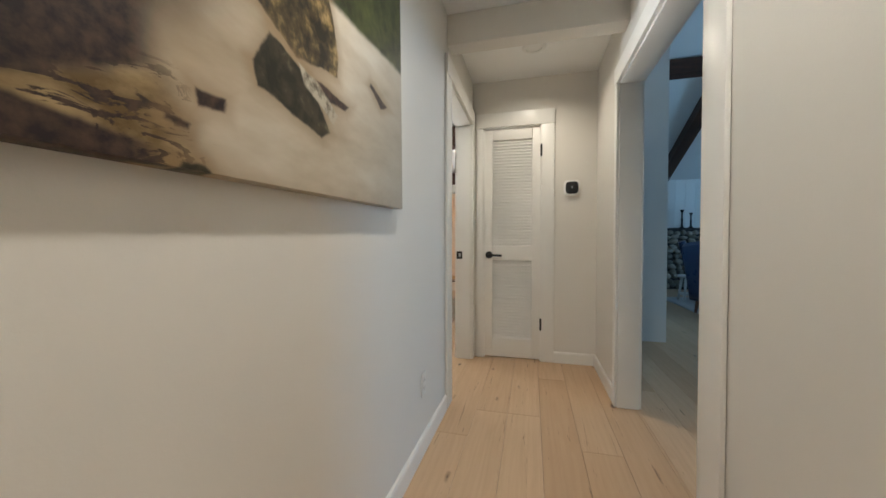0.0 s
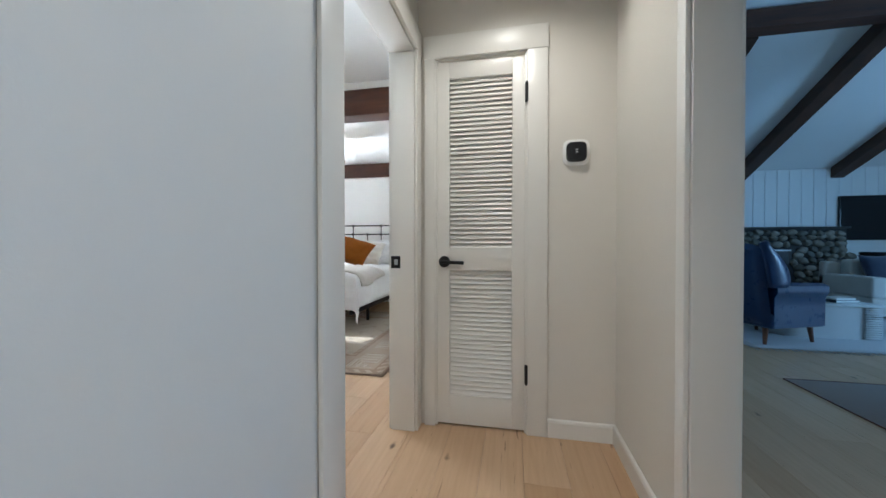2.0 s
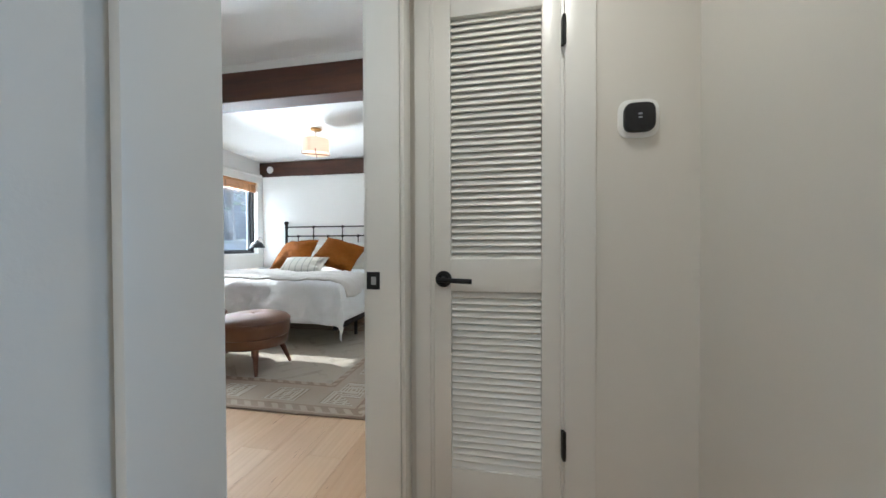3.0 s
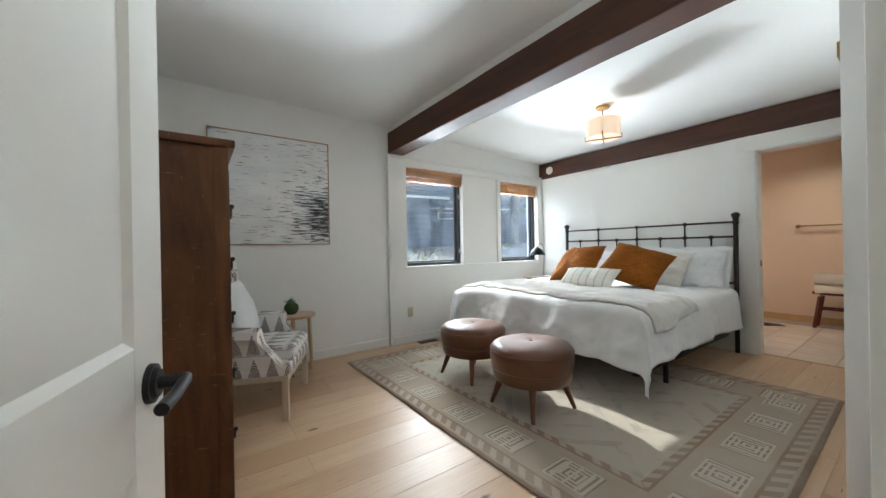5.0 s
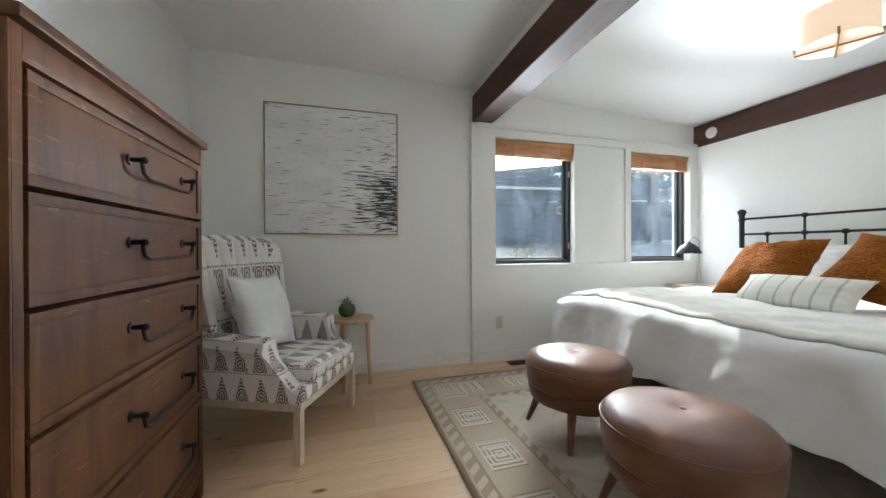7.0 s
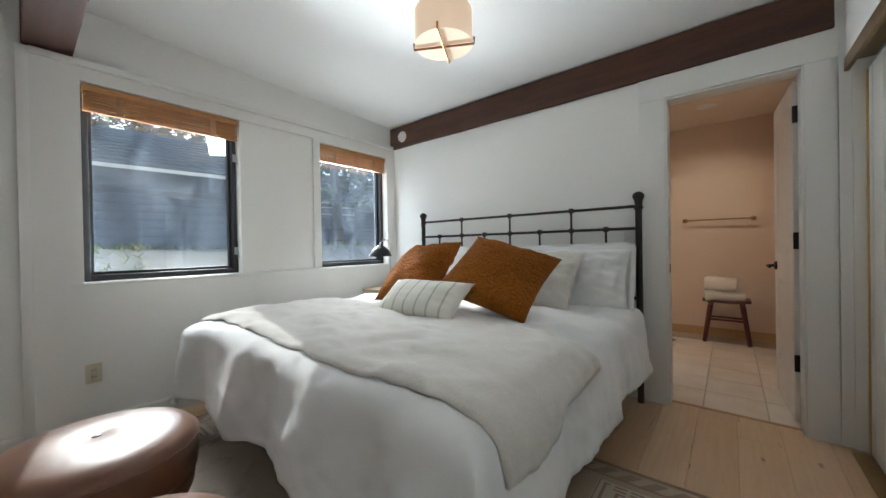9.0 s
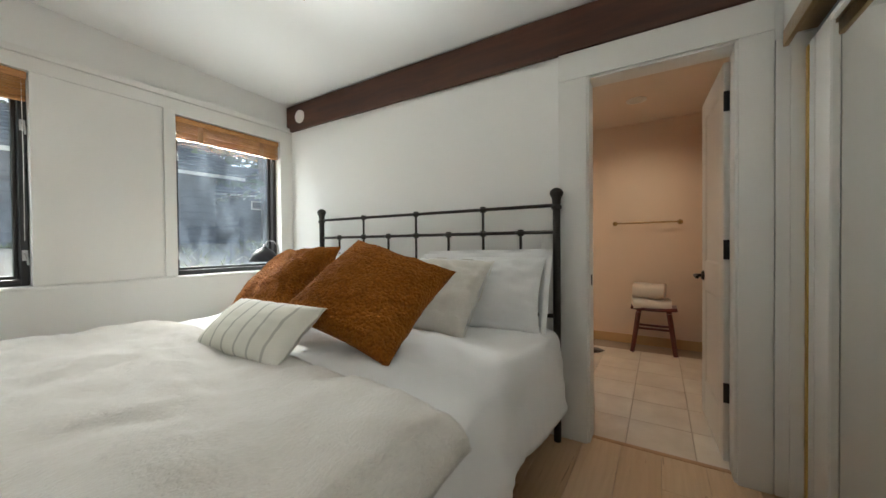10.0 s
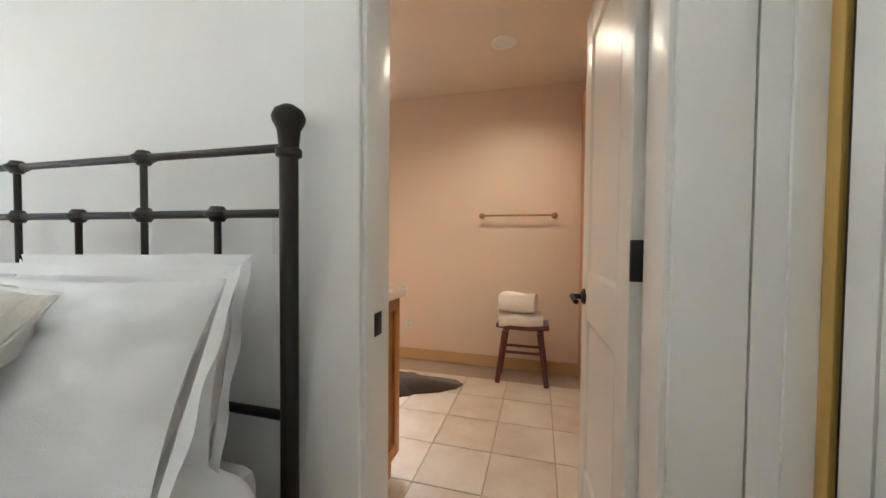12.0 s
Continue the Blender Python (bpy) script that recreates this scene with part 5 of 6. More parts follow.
def ceiling_lamp():
    c = thing("ceiling_lamp", "drum ceiling lamp with a linen shade and crossed bars, lit", "lamp", pose(-2.19, 5.30, 2.513))
    part("canopy", lathe(bmesh.new(), ((0.0, -0.026), (0.05, -0.026), (0.066, -0.016), (0.068, 0.0), (0.0, 0.0)), 28), BRASS, c)
    part("stem", rod(bmesh.new(), (0, 0, -0.304), (0, 0, -0.02), 0.006), BRASS, c)
    part("shade", lathe(bmesh.new(), ((0.156, -0.135), (0.158, -0.135), (0.158, -0.312), (0.156, -0.312)), 56), SHADE, c, "warm linen drum shade")
    part("diffuser", lathe(bmesh.new(), ((0.0, -0.305), (0.154, -0.305), (0.154, -0.309), (0.0, -0.309)), 48), DIFFUSER, c)
    for a in (radians(30), radians(118)):
        d = Vector((math.cos(a), math.sin(a), 0)) * 0.167
        part("bar", tube(bmesh.new(), [d + Vector((0, 0, -0.285)), d + Vector((0, 0, -0.32)), -d + Vector((0, 0, -0.32)), -d + Vector((0, 0, -0.285))], 0.006, 8), BRASS, c, "dark bronze crossed bar")


ceiling_lamp()

ns = thing("nightstand", "pale wooden nightstand in the corner", "nightstand", pose(-3.745, 6.28, 0))
part("body", boxes(((-0.20, -0.19, 0.25), (0.18, 0.20, 0.645)), bevel=0.004), PALEWOOD, ns)
part("top", boxes(((-0.21, -0.205, 0.646), (0.195, 0.215, 0.672)), bevel=0.006), PALEWOOD, ns)
part("drawer", boxes(((0.181, -0.17, 0.47), (0.192, 0.18, 0.625)), bevel=0.003), PALEWOOD, ns)
for x in (-0.18, 0.16):
    for y in (-0.17, 0.18):
        part("leg", rod(bmesh.new(), (x, y, 0.0), (x, y, 0.251), 0.013, 0.02, 10), PALEWOOD, ns)

tl = thing("table_lamp", "dark metal desk lamp with a dome shade", "lamp", pose(-3.70, 6.24, 0.6725))
part("base", lathe(bmesh.new(), ((0.0, 0.0), (0.075, 0.0), (0.075, 0.012), (0.062, 0.018), (0.0, 0.020)), 30), STEEL, tl)
part("stem", tube(bmesh.new(), [(0, 0, 0.018), (0, 0, 0.40), (0.0, -0.005, 0.46), (-0.01, -0.035, 0.50), (-0.02, -0.075, 0.505), (-0.03, -0.10, 0.47), (-0.03, -0.105, 0.44)], 0.0055, 10), STEEL, tl)
part("shade", lathe(bmesh.new(), ((0.016, 0.455), (0.022, 0.445), (0.05, 0.43), (0.085, 0.40), (0.108, 0.355), (0.112, 0.335), (0.107, 0.336), (0.10, 0.36), (0.075, 0.395), (0.03, 0.425), (0.0, 0.43)), 30, (-0.03, -0.105, 0)), BLACK, tl)
part("knob", lathe(bmesh.new(), ((0.0, 0.475), (0.009, 0.47), (0.012, 0.46), (0.012, 0.452)), 12, (-0.03, -0.105, 0)), STEEL, tl)


def wall_plate(name, label, m, kind, mat=None):
    """A cover plate on a wall; local y points out of the wall."""
    w = thing(name, label, kind, m)
    part("plate", boxes(((-0.036, 0, -0.058), (0.036, 0.006, 0.058)), bevel=0.003), mat or WHITEPLASTIC, w)
    if kind == "outlet":
        for z in (-0.02, 0.02):
            s = part("socket", boxes(((-0.016, 0.005, z - 0.014), (0.016, 0.008, z + 0.014)), bevel=0.003), mat or WHITEPLASTIC, w)
            part("slot", boxes(((-0.009, 0.0078, z - 0.005), (-0.007, 0.0086, z + 0.006)), ((0.006, 0.0078, z - 0.005), (0.008, 0.0086, z + 0.006))), BLACKPLASTIC, s)
    else:
        part("rocker", boxes(((-0.016, 0.005, -0.033), (0.016, 0.010, 0.033)), bevel=0.003), mat or WHITEPLASTIC, w)


wall_plate("outlet", "white wall outlet low on the hall wall", pose(-0.1745, 1.11, 0.335, 0, 0, -90), "outlet")
wall_plate("outlet", "ivory wall outlet below the window", pose(WX + 0.0005, 4.075, 0.365, 0, 0, -90), "outlet", paint("ivory_plastic", (0.62, 0.56, 0.41), 0.35, 0.02))
wall_plate("light_switch", "white rocker switch beside the headboard", pose(-1.535, 6.5695, 1.155, 0, 0, 180), "switch")
wall_plate("outlet", "white wall outlet on the bathroom wall", pose(-2.09, 8.9295, 0.34, 0, 0, 180), "outlet")
dt = thing("detector", "round white sensor on the dark beam", "detector", pose(-3.79, 6.5345, 2.325, 90, 0, 0))
part("cover", lathe(bmesh.new(), ((0.0, 0.022), (0.04, 0.021), (0.056, 0.014), (0.06, 0.0), (0.0, 0.0)), 30), WHITEPLASTIC, dt)
fv = thing("floor_vent", "dark metal floor vent by the wall", "vent", pose(-3.86, 4.25, 0.0005))
part("frame", boxes(((-0.055, -0.13, 0), (0.055, 0.13, 0.004)), bevel=0.0015), BLACK, fv)
for k in range(9):
    part("slat", boxes(((-0.04, -0.11 + 0.026 * k, 0.004), (0.04, -0.10 + 0.026 * k, 0.0055))), IRON, fv)

# ---------------------------------------------------------------- hall
cv = thing("canvas_print", "large canvas print of dark rocks in misty water", "picture", pose(-0.154, -0.19, 1.582, 1.4, 0, 0))
bm = box(bmesh.new(), (-0.020, -0.91, -0.45), (0.020, 0.91, 0.45), 0.003)
part("canvas", bm, river_print(), cv)
part("canvas_edge", boxes(((-0.019, 0.9105, -0.448), (0.0185, 0.9125, 0.448))), paint("grey_canvas_edge", (0.23, 0.215, 0.175), 0.8), cv, "grey folded canvas edge")

th = thing("thermostat", "round-cornered black thermostat on a white plate", "thermostat", pose(0.664, 2.5985, 1.484))
bm = bmesh.new()


def squircle(bm, r, y0, y1, p=4.0, n=40):
    rings = []
    for y, k in ((y0, 1.0), ((y0 * 0.25 + y1 * 0.75), 1.0), (y1, 0.94)):
        ring = []
        for j in range(n):
            a = 2 * math.pi * j / n
            c, s = math.cos(a), math.sin(a)
            q = r * k / (abs(c) ** p + abs(s) ** p) ** (1 / p)
            ring.append(bm.verts.new((q * c, y, q * s)))
        rings.append(ring)
    for one, two in zip(rings, rings[1:]):
        for j in range(n):
            bm.faces.new((one[j], one[(j + 1) % n], two[(j + 1) % n], two[j]))
    bm.faces.new(rings[0])
    bm.faces.new(rings[-1][::-1])
    return bm


part("plate", squircle(bm, 0.066, 0.0, -0.008, 4.0), paint("bright_white_plastic", (0.90, 0.90, 0.88), 0.35, 0.02), th)
part("body", squircle(bmesh.new(), 0.050, -0.008, -0.027, 4.0), BLACKPLASTIC, th, "glossy black face")
for z, r in ((0.010, 0.006), (-0.002, 0.006)):
    part("digit", boxes(((-0.006, -0.0282, z - 0.004), (0.006, -0.0272, z + 0.002))), STEEL, th)


def downlight(x, y, z, lit):
    d = thing("downlight", "recessed round ceiling light" + (", lit" if lit else ", unlit"), "light", pose(x, y, z), "recessed downlights")
    part("ring", lathe(bmesh.new(), ((0.055, -0.0005), (0.085, -0.0005), (0.086, -0.004), (0.080, -0.008), (0.058, -0.009), (0.055, -0.004)), 36), TRIM, d)
    part("lens", lathe(bmesh.new(), ((0.0, -0.0035), (0.0545, -0.0035), (0.0545, -0.0015), (0.0, -0.0015)), 30), BULB if lit else BULB_OFF, d)


# the last two fittings are never in view, added to go with their lamps
for at in ((0.35, 2.12, HC), (0.40, 0.10, HC), (0.40, -1.8, HC)):
    downlight(*at, True)
for at in ((-1.15, 8.2, 2.46), (-2.3, 7.6, 2.46)):
    downlight(*at, True)

# ---------------------------------------------------------------- closet and bathroom
cl = thing("closet_doors", "sliding mirrored closet doors with white stiles and gold edge", "closet")
part("jamb", boxes(((-0.534, 6.553, 0), (-0.40, 6.568, 2.018)), bevel=0.004), TRIM, cl)
part("jamb", boxes(((-0.487, 6.543, 0), (-0.40, 6.552, 2.018)), bevel=0.003), TRIM, cl)
part("edge_strip", boxes(((-0.443, 6.512, 0.012), (-0.415, 6.542, 1.95)), bevel=0.004), GOLD, cl, "gold metal edge")
part("edge_strip", boxes(((-0.434, 6.494, 0.012), (-0.415, 6.5115, 1.95)), bevel=0.002), IRON, cl, "dark metal edge")
for y0, y1, x in ((5.42, 6.492, -0.432), (4.32, 5.47, -0.402)):
    dr = part("mirror_pane", boxes(((x - 0.003, y0 + 0.052, 0.05), (x + 0.003, y1 - 0.20, 1.93))), MIRROR, cl, "silver mirror", False)
    part("stile", boxes(((x - 0.012, y0, 0.013), (x + 0.012, y0 + 0.05, 1.95)), ((x - 0.012, y1 - 0.056, 0.013), (x + 0.012, y1, 1.95)), ((x - 0.011, y1 - 0.198, 0.013), (x + 0.010, y1 - 0.060, 1.95)), bevel=0.003), TRIM, cl)
    part("rail", boxes(((x - 0.012, y0 + 0.05, 0.013), (x + 0.012, y1 - 0.199, 0.05)), ((x - 0.012, y0 + 0.05, 1.93), (x + 0.012, y1 - 0.199, 1.95)), bevel=0.003), TRIM, cl)
part("track", boxes(((-0.525, 4.305, 1.951), (-0.507, 6.489, 2.018)), ((-0.507, 4.305, 2.0), (-0.42, 6.489, 2.018)), bevel=0.003), BRASS, cl, "bronze sliding track")
part("floor_track", boxes(((-0.51, 4.305, 0.0005), (-0.43, 6.489, 0.010)), bevel=0.002), BRASS, cl)


def wood_stool():
    s = thing("stool", "dark red wooden stool with splayed legs", "stool", pose(-1.02, 8.70, 0))
    bm = bmesh.new()

    def top(u, v):
        x = (2 * u - 1) * 0.205
        return Vector((x, (2 * v - 1) * 0.125, 0.435 + 0.014 * (2 * u - 1) ** 2))
    sheet(bm, 16, 6, top)
    t = part("seat", bm, REDWOOD, s)
    mod = t.modifiers.new("thick", "SOLIDIFY")
    mod.thickness, mod.offset = 0.03, 1
    for x in (-1, 1):
        for y in (-1, 1):
            part("leg", rod(bmesh.new(), (x * 0.19, y * 0.105, 0), (x * 0.135, y * 0.08, 0.412), 0.021, 0.026, 8), REDWOOD, s)
        part("stretcher", rod(bmesh.new(), (x * 0.165, -0.09, 0.19), (x * 0.165, 0.09, 0.19), 0.011, None, 8), REDWOOD, s)
    part("stretcher", rod(bmesh.new(), (-0.155, -0.09, 0.25), (0.155, -0.09, 0.25), 0.012, None, 8), REDWOOD, s)
    part("stretcher", rod(bmesh.new(), (-0.155, 0.09, 0.25), (0.155, 0.09, 0.25), 0.012, None, 8), REDWOOD, s)


wood_stool()


def folded_towel(x, y, z, w, d, h, seed, label):
    bm = bmesh.new()

    def skin(u, v):
        a = 2 * math.pi * v
        c, s = math.cos(a), math.sin(a)
        e = 2 / 3.4
        px = math.copysign(abs(c) ** e, c) * d / 2
        pz = math.copysign(abs(s) ** e, s) * h / 2
        xx = (2 * u - 1) * w / 2
        shrink = 1 - 0.05 * abs(2 * u - 1) ** 6
        p = Vector((xx, px * shrink, h / 2 + pz * shrink))
        return p + Vector((0, 0, 0.012 * fbm(p, 8, seed))) + Vector((0.006 * fbm(p, 12, seed + 3), 0, 0))
    sheet(bm, 18, 30, skin)
    n = 31
    bm.verts.ensure_lookup_table()
    bmesh.ops.remove_doubles(bm, verts=bm.verts, dist=0.0004)
    bmesh.ops.holes_fill(bm, edges=[e for e in bm.edges if e.is_boundary])
    ob = part("towel", bm, TOWEL)
    ob.matrix_world = pose(x, y, z, 0, 0, 9 * math.sin(seed))
    tagged(ob, label, "towel", "folded towels")


folded_towel(-1.045, 8.70, 0.437, 0.34, 0.24, 0.12, 1, "folded white towel on the red stool")
folded_towel(-1.06, 8.70, 0.557, 0.28, 0.22, 0.155, 4, "folded white towel on top of another")

tb = thing("towel_bar", "brass towel bar on the peach wall", "towel bar", pose(-1.09, 8.929, 1.352))
part("bar", rod(bmesh.new(), (-0.31, -0.055, 0), (0.31, -0.055, 0), 0.009), BRASS, tb)
for x in (-0.31, 0.31):
    bm = bmesh.new()
    rod(bm, (x, 0, 0), (x, -0.012, 0), 0.027, 0.025, 20)
    rod(bm, (x, -0.01, 0), (x, -0.055, 0), 0.011, 0.012, 14)
    bmesh.ops.create_uvsphere(bm, u_segments=14, v_segments=8, radius=0.019, matrix=Matrix.Translation((x, -0.055, 0)))
    part("bracket", bm, BRASS, tb)

vn = thing("vanity", "orange oak vanity cabinet with a pale counter", "cabinet", pose(-2.25, 7.07, 0))
part("body", boxes(((-0.68, -0.35, 0.09), (0.68, 0.32, 0.86)), bevel=0.003), VANITY, vn)
part("plinth", boxes(((-0.68, -0.35, 0.0), (0.68, 0.26, 0.09))), VANITY, vn)
part("side_panel", boxes(((0.681, 0.27, 0.09), (0.695, 0.325, 0.86)), ((0.681, -0.35, 0.09), (0.695, -0.29, 0.86)), ((0.681, -0.29, 0.80), (0.695, 0.27, 0.86)), ((0.681, -0.29, 0.09), (0.695, 0.27, 0.15)), bevel=0.003), VANITY, vn)
part("counter", boxes(((-0.70, -0.352, 0.861), (0.72, 0.375, 0.905)), bevel=0.012), paint("cream_counter", (0.70, 0.62, 0.52), 0.25, 0.03), vn, "cream stone counter")
for x in (-0.45, 0.0, 0.45):
    part("door", boxes(((x - 0.215, 0.321, 0.12), (x + 0.215, 0.338, 0.83)), bevel=0.005), VANITY, vn)

bm = bmesh.new()
ring = []
for k in range(140):
    a = 2 * math.pi * k / 140
    r = 0.86 + 0.20 * math.cos(2 * a) + 0.55 * abs(math.cos(2 * a + 0.3)) ** 5 + 0.10 * fbm((math.cos(a), math.sin(a), 0), 4, 2) + 0.07 * fbm((math.cos(a), math.sin(a), 0), 13, 5)
    ring.append(bm.verts.new((0.50 * r * math.cos(a), 0.40 * r * math.sin(a), 0.007)))
bm.faces.new(ring)
ob = part("cowhide_rug", bm, HIDE)
ob.matrix_world = pose(-2.22, 8.22, 0, 0, 0, 24)
mod = ob.modifiers.new("thick", "SOLIDIFY")
mod.thickness = 0.005
tagged(ob, "dark brown cowhide rug on stone tiles", "rug")

bw = tagged(thing("window_3", "bathroom window with brown blind and dark frame", "window"), kind="structure")
part("window_frame", boxes(((-2.958, 8.96, 1.062), (-2.92, 9.02, 2.088)), ((-2.46, 8.96, 1.062), (-2.422, 9.02, 2.088)), ((-2.92, 8.96, 1.062), (-2.46, 9.02, 1.10)), ((-2.92, 8.96, 2.05), (-2.46, 9.02, 2.088)), bevel=0.003), FRAME, bw)
p = part("pane", boxes(((-2.92, 8.988, 1.10), (-2.46, 8.992, 2.05))), GLASS, bw, "clear glass pane", False)
p.visible_shadow = False
part("blind", boxes(((-2.95, 8.935, 1.93), (-2.43, 8.957, 2.086)), bevel=0.004), BAMBOO, bw, "raised bamboo blind")

# ---------------------------------------------------------------- living room
def stone_fireplace():
    f = thing("fireplace", "river stone fireplace with a dark firebox", "fireplace", pose(0, 0, 0))
    x0, x1, y0, top = 2.3, 6.10, 8.12, 1.30
    part("core", boxes(((x0, y0, 0.0), (3.97, RY - 0.001, top)), ((5.23, y0, 0.0), (x1, RY - 0.001, top)), ((3.97, y0, 0.93), (5.23, RY - 0.001, top)), ((3.97, RY - 0.03, 0.0), (5.23, RY - 0.001, 0.93))), MORTAR, f)
    part("ledge", boxes(((x0 - 0.02, y0 - 0.06, top), (x1 + 0.03, RY - 0.001, top + 0.035)), bevel=0.008), MORTAR, f, "dark stone ledge")
    part("screen", boxes(((4.0, y0 - 0.05, 0.06), (5.2, y0 - 0.03, 0.90)), bevel=0.004), BLACK, f, "black mesh fire screen")
    part("screen_rail", boxes(((3.96, y0 - 0.06, 0.90), (5.24, y0 - 0.02, 0.925)), bevel=0.004), STEEL, f)
    part("hearth", boxes(((3.6, y0 - 0.42, 0.0005), (5.6, y0 - 0.07, 0.05)), bevel=0.01), MORTAR, f)
    rnd = random.Random(11)
    shapes = []
    for k in range(6):
        bm = bmesh.new()
        bmesh.ops.create_icosphere(bm, subdivisions=2, radius=0.5)
        for v in bm.verts:
            v.co *= 1 + 0.22 * fbm(v.co, 2.2, k * 7.0)
        shapes.append(mesh_of("stone", bm, STONE))
    z, row = 0.07, 0
    while z < top - 0.02:
        h = rnd.uniform(0.09, 0.135)
        x = x0 + rnd.uniform(0, 0.12)
        while x < x1 - 0.03:
            w = rnd.uniform(0.09, 0.20)
            if not (3.9 < x + w / 2 < 5.3 and z < 0.95):
                piece("stone", rnd.choice(shapes), f, (x + w / 2, y0 - 0.005, min(z + rnd.uniform(-0.025, 0.025), top - 0.06)),
                      (rnd.uniform(-0.2, 0.2), rnd.uniform(-0.4, 0.4), 0), (w * 1.04, 0.15, h * rnd.uniform(0.95, 1.2)))
            x += w
        z += h * 0.92


stone_fireplace()
bd = structure("wall_boards", boxes(((1.69, RY - 0.004, 1.34), (7.99, RY - 0.001, 2.40))), WALL, "white vertical boards above the fireplace", "wall", False)
me = mesh_of("board", box(bmesh.new(), (0, -0.012, 0), (0.190, 0, 1.08), 0.004, 1), WALL)
for k in range(32):
    piece("board", me, bd, (1.70 + 0.195 * k, RY - 0.0045, 1.338))

for x, h in ((3.53, 0.40), (3.70, 0.33)):
    c = thing("candlestick", "turned black candlestick on the stone ledge", "candlestick", pose(x, 8.2, 1.335), "candlesticks")
    part("stick", lathe(bmesh.new(), ((0.0, 0), (0.05, 0), (0.05, 0.015), (0.02, 0.04), (0.016, h * 0.4), (0.026, h * 0.45), (0.014, h * 0.55), (0.016, h * 0.85), (0.035, h * 0.95), (0.035, h), (0.0, h)), 16), BLACK, c)


def wing_chair(m, label):
    c = thing("wing_chair", label, "chair", m, "navy wing chairs")
    for x, y in ((-0.25, -0.27), (0.25, -0.27), (-0.26, 0.26), (0.26, 0.26)):
        part("leg", rod(bmesh.new(), (x * 1.05, y * 1.08, 0), (x, y, 0.18), 0.016, 0.028, 8), LEGWOOD, c)
    part("seat_base", box(bmesh.new(), (-0.35, -0.33, 0.17), (0.35, 0.33, 0.32), 0.03, 3), NAVY, c)
    part("seat_cushion", box(bmesh.new(), (-0.265, -0.22, 0.321), (0.265, 0.345, 0.45), 0.04, 4), NAVY, c)
    for s in (-1, 1):
        def arm(u, v, s=s):
            prof = [(0.267, 0.33), (0.267, 0.56), (0.285, 0.61), (0.335, 0.63), (0.385, 0.60), (0.385, 0.53), (0.355, 0.48), (0.352, 0.175)]
            k = v * (len(prof) - 1)
            i = min(int(k), len(prof) - 2)
            f = k - i
            px, pz = (prof[i][j] * (1 - f) + prof[i + 1][j] * f for j in (0, 1))
            return Vector((s * px, -0.30 + 0.62 * u, 0.33 + (pz - 0.33) * (1.0 - 0.06 * u)))
        bm = sheet(bmesh.new(), 8, 21, arm)
        bm.verts.ensure_lookup_table()
        bm.faces.new([bm.verts[j] for j in range(22)])
        bm.faces.new([bm.verts[8 * 22 + j] for j in range(22)][::-1])
        part("arm", bm, NAVY, c)

        def wing(u, v, s=s):
            z = 0.58 + 0.44 * v
            reach = 0.24 * math.sin(math.pi * min(1, 0.35 + 0.6 * v)) ** 1.2
            return Vector((s * (0.335 + 0.03 * math.sin(math.pi * u)), -0.36 - 0.10 * v + reach * u, z))
        w = part("wing", sheet(bmesh.new(), 8, 10, wing), NAVY, c)
        mod = w.modifiers.new("thick", "SOLIDIFY")
        mod.thickness, mod.offset = 0.07, 0

    def back(f):
        def at(u, v):
            x = (2 * u - 1) * 0.345
            e = min(1, min(u, 1 - u, v, 1 - v) / 0.08) ** 0.5
            return Vector((x, -0.30 - 0.15 * v + (0.05 * e if f > 0 else -0.06 * e), 0.18 + 0.85 * v - 0.05 * (2 * u - 1) ** 2 * v))
        return at
    bm = sheet(bmesh.new(), 20, 16, back(1))
    sheet(bm, 20, 16, back(-1))
    bmesh.ops.remove_doubles(bm, verts=bm.verts, dist=0.002)
    part("backrest", bm, NAVY, c)
    return c


wing_chair(pose(3.0, 5.10, 0.012, 0, 0, -69), "navy leather wing chair at the edge of the pale rug")
wing_chair(pose(2.25, 6.95, 0, 0, 0, -105), "navy leather wing chair beside the fireplace")

ct = thing("coffee_table", "low white coffee table with a ribbed rounded end", "table", pose(3.66, 5.50, 0.013))
bm = bmesh.new()
ring = []
for z in (0.0, 0.34):
    ring.append([bm.verts.new((0.44 * math.copysign(abs(math.cos(a)) ** 0.45, math.cos(a)), 0.36 * math.copysign(abs(math.sin(a)) ** 0.45, math.sin(a)), z)) for a in (2 * math.pi * k / 48 for k in range(48))])
for k in range(48):
    bm.faces.new((ring[0][k], ring[0][(k + 1) % 48], ring[1][(k + 1) % 48], ring[1][k]))
bm.faces.new(ring[0][::-1])
bm.faces.new(ring[1])
WHITEWOOD = paint("whitewashed_wood", (0.62, 0.62, 0.60), 0.5, 0.3)
part("body", bm, WHITEWOOD, ct)
part("tabletop", box(bmesh.new(), (-0.46, -0.38, 0.341), (0.46, 0.38, 0.37), 0.012), WHITEWOOD, ct)
for k in range(14):
    part("rib", boxes(((0.30, -0.372, 0.012 + 0.0235 * k), (0.448, -0.33, 0.026 + 0.0235 * k)), bevel=0.004), WHITEWOOD, ct)
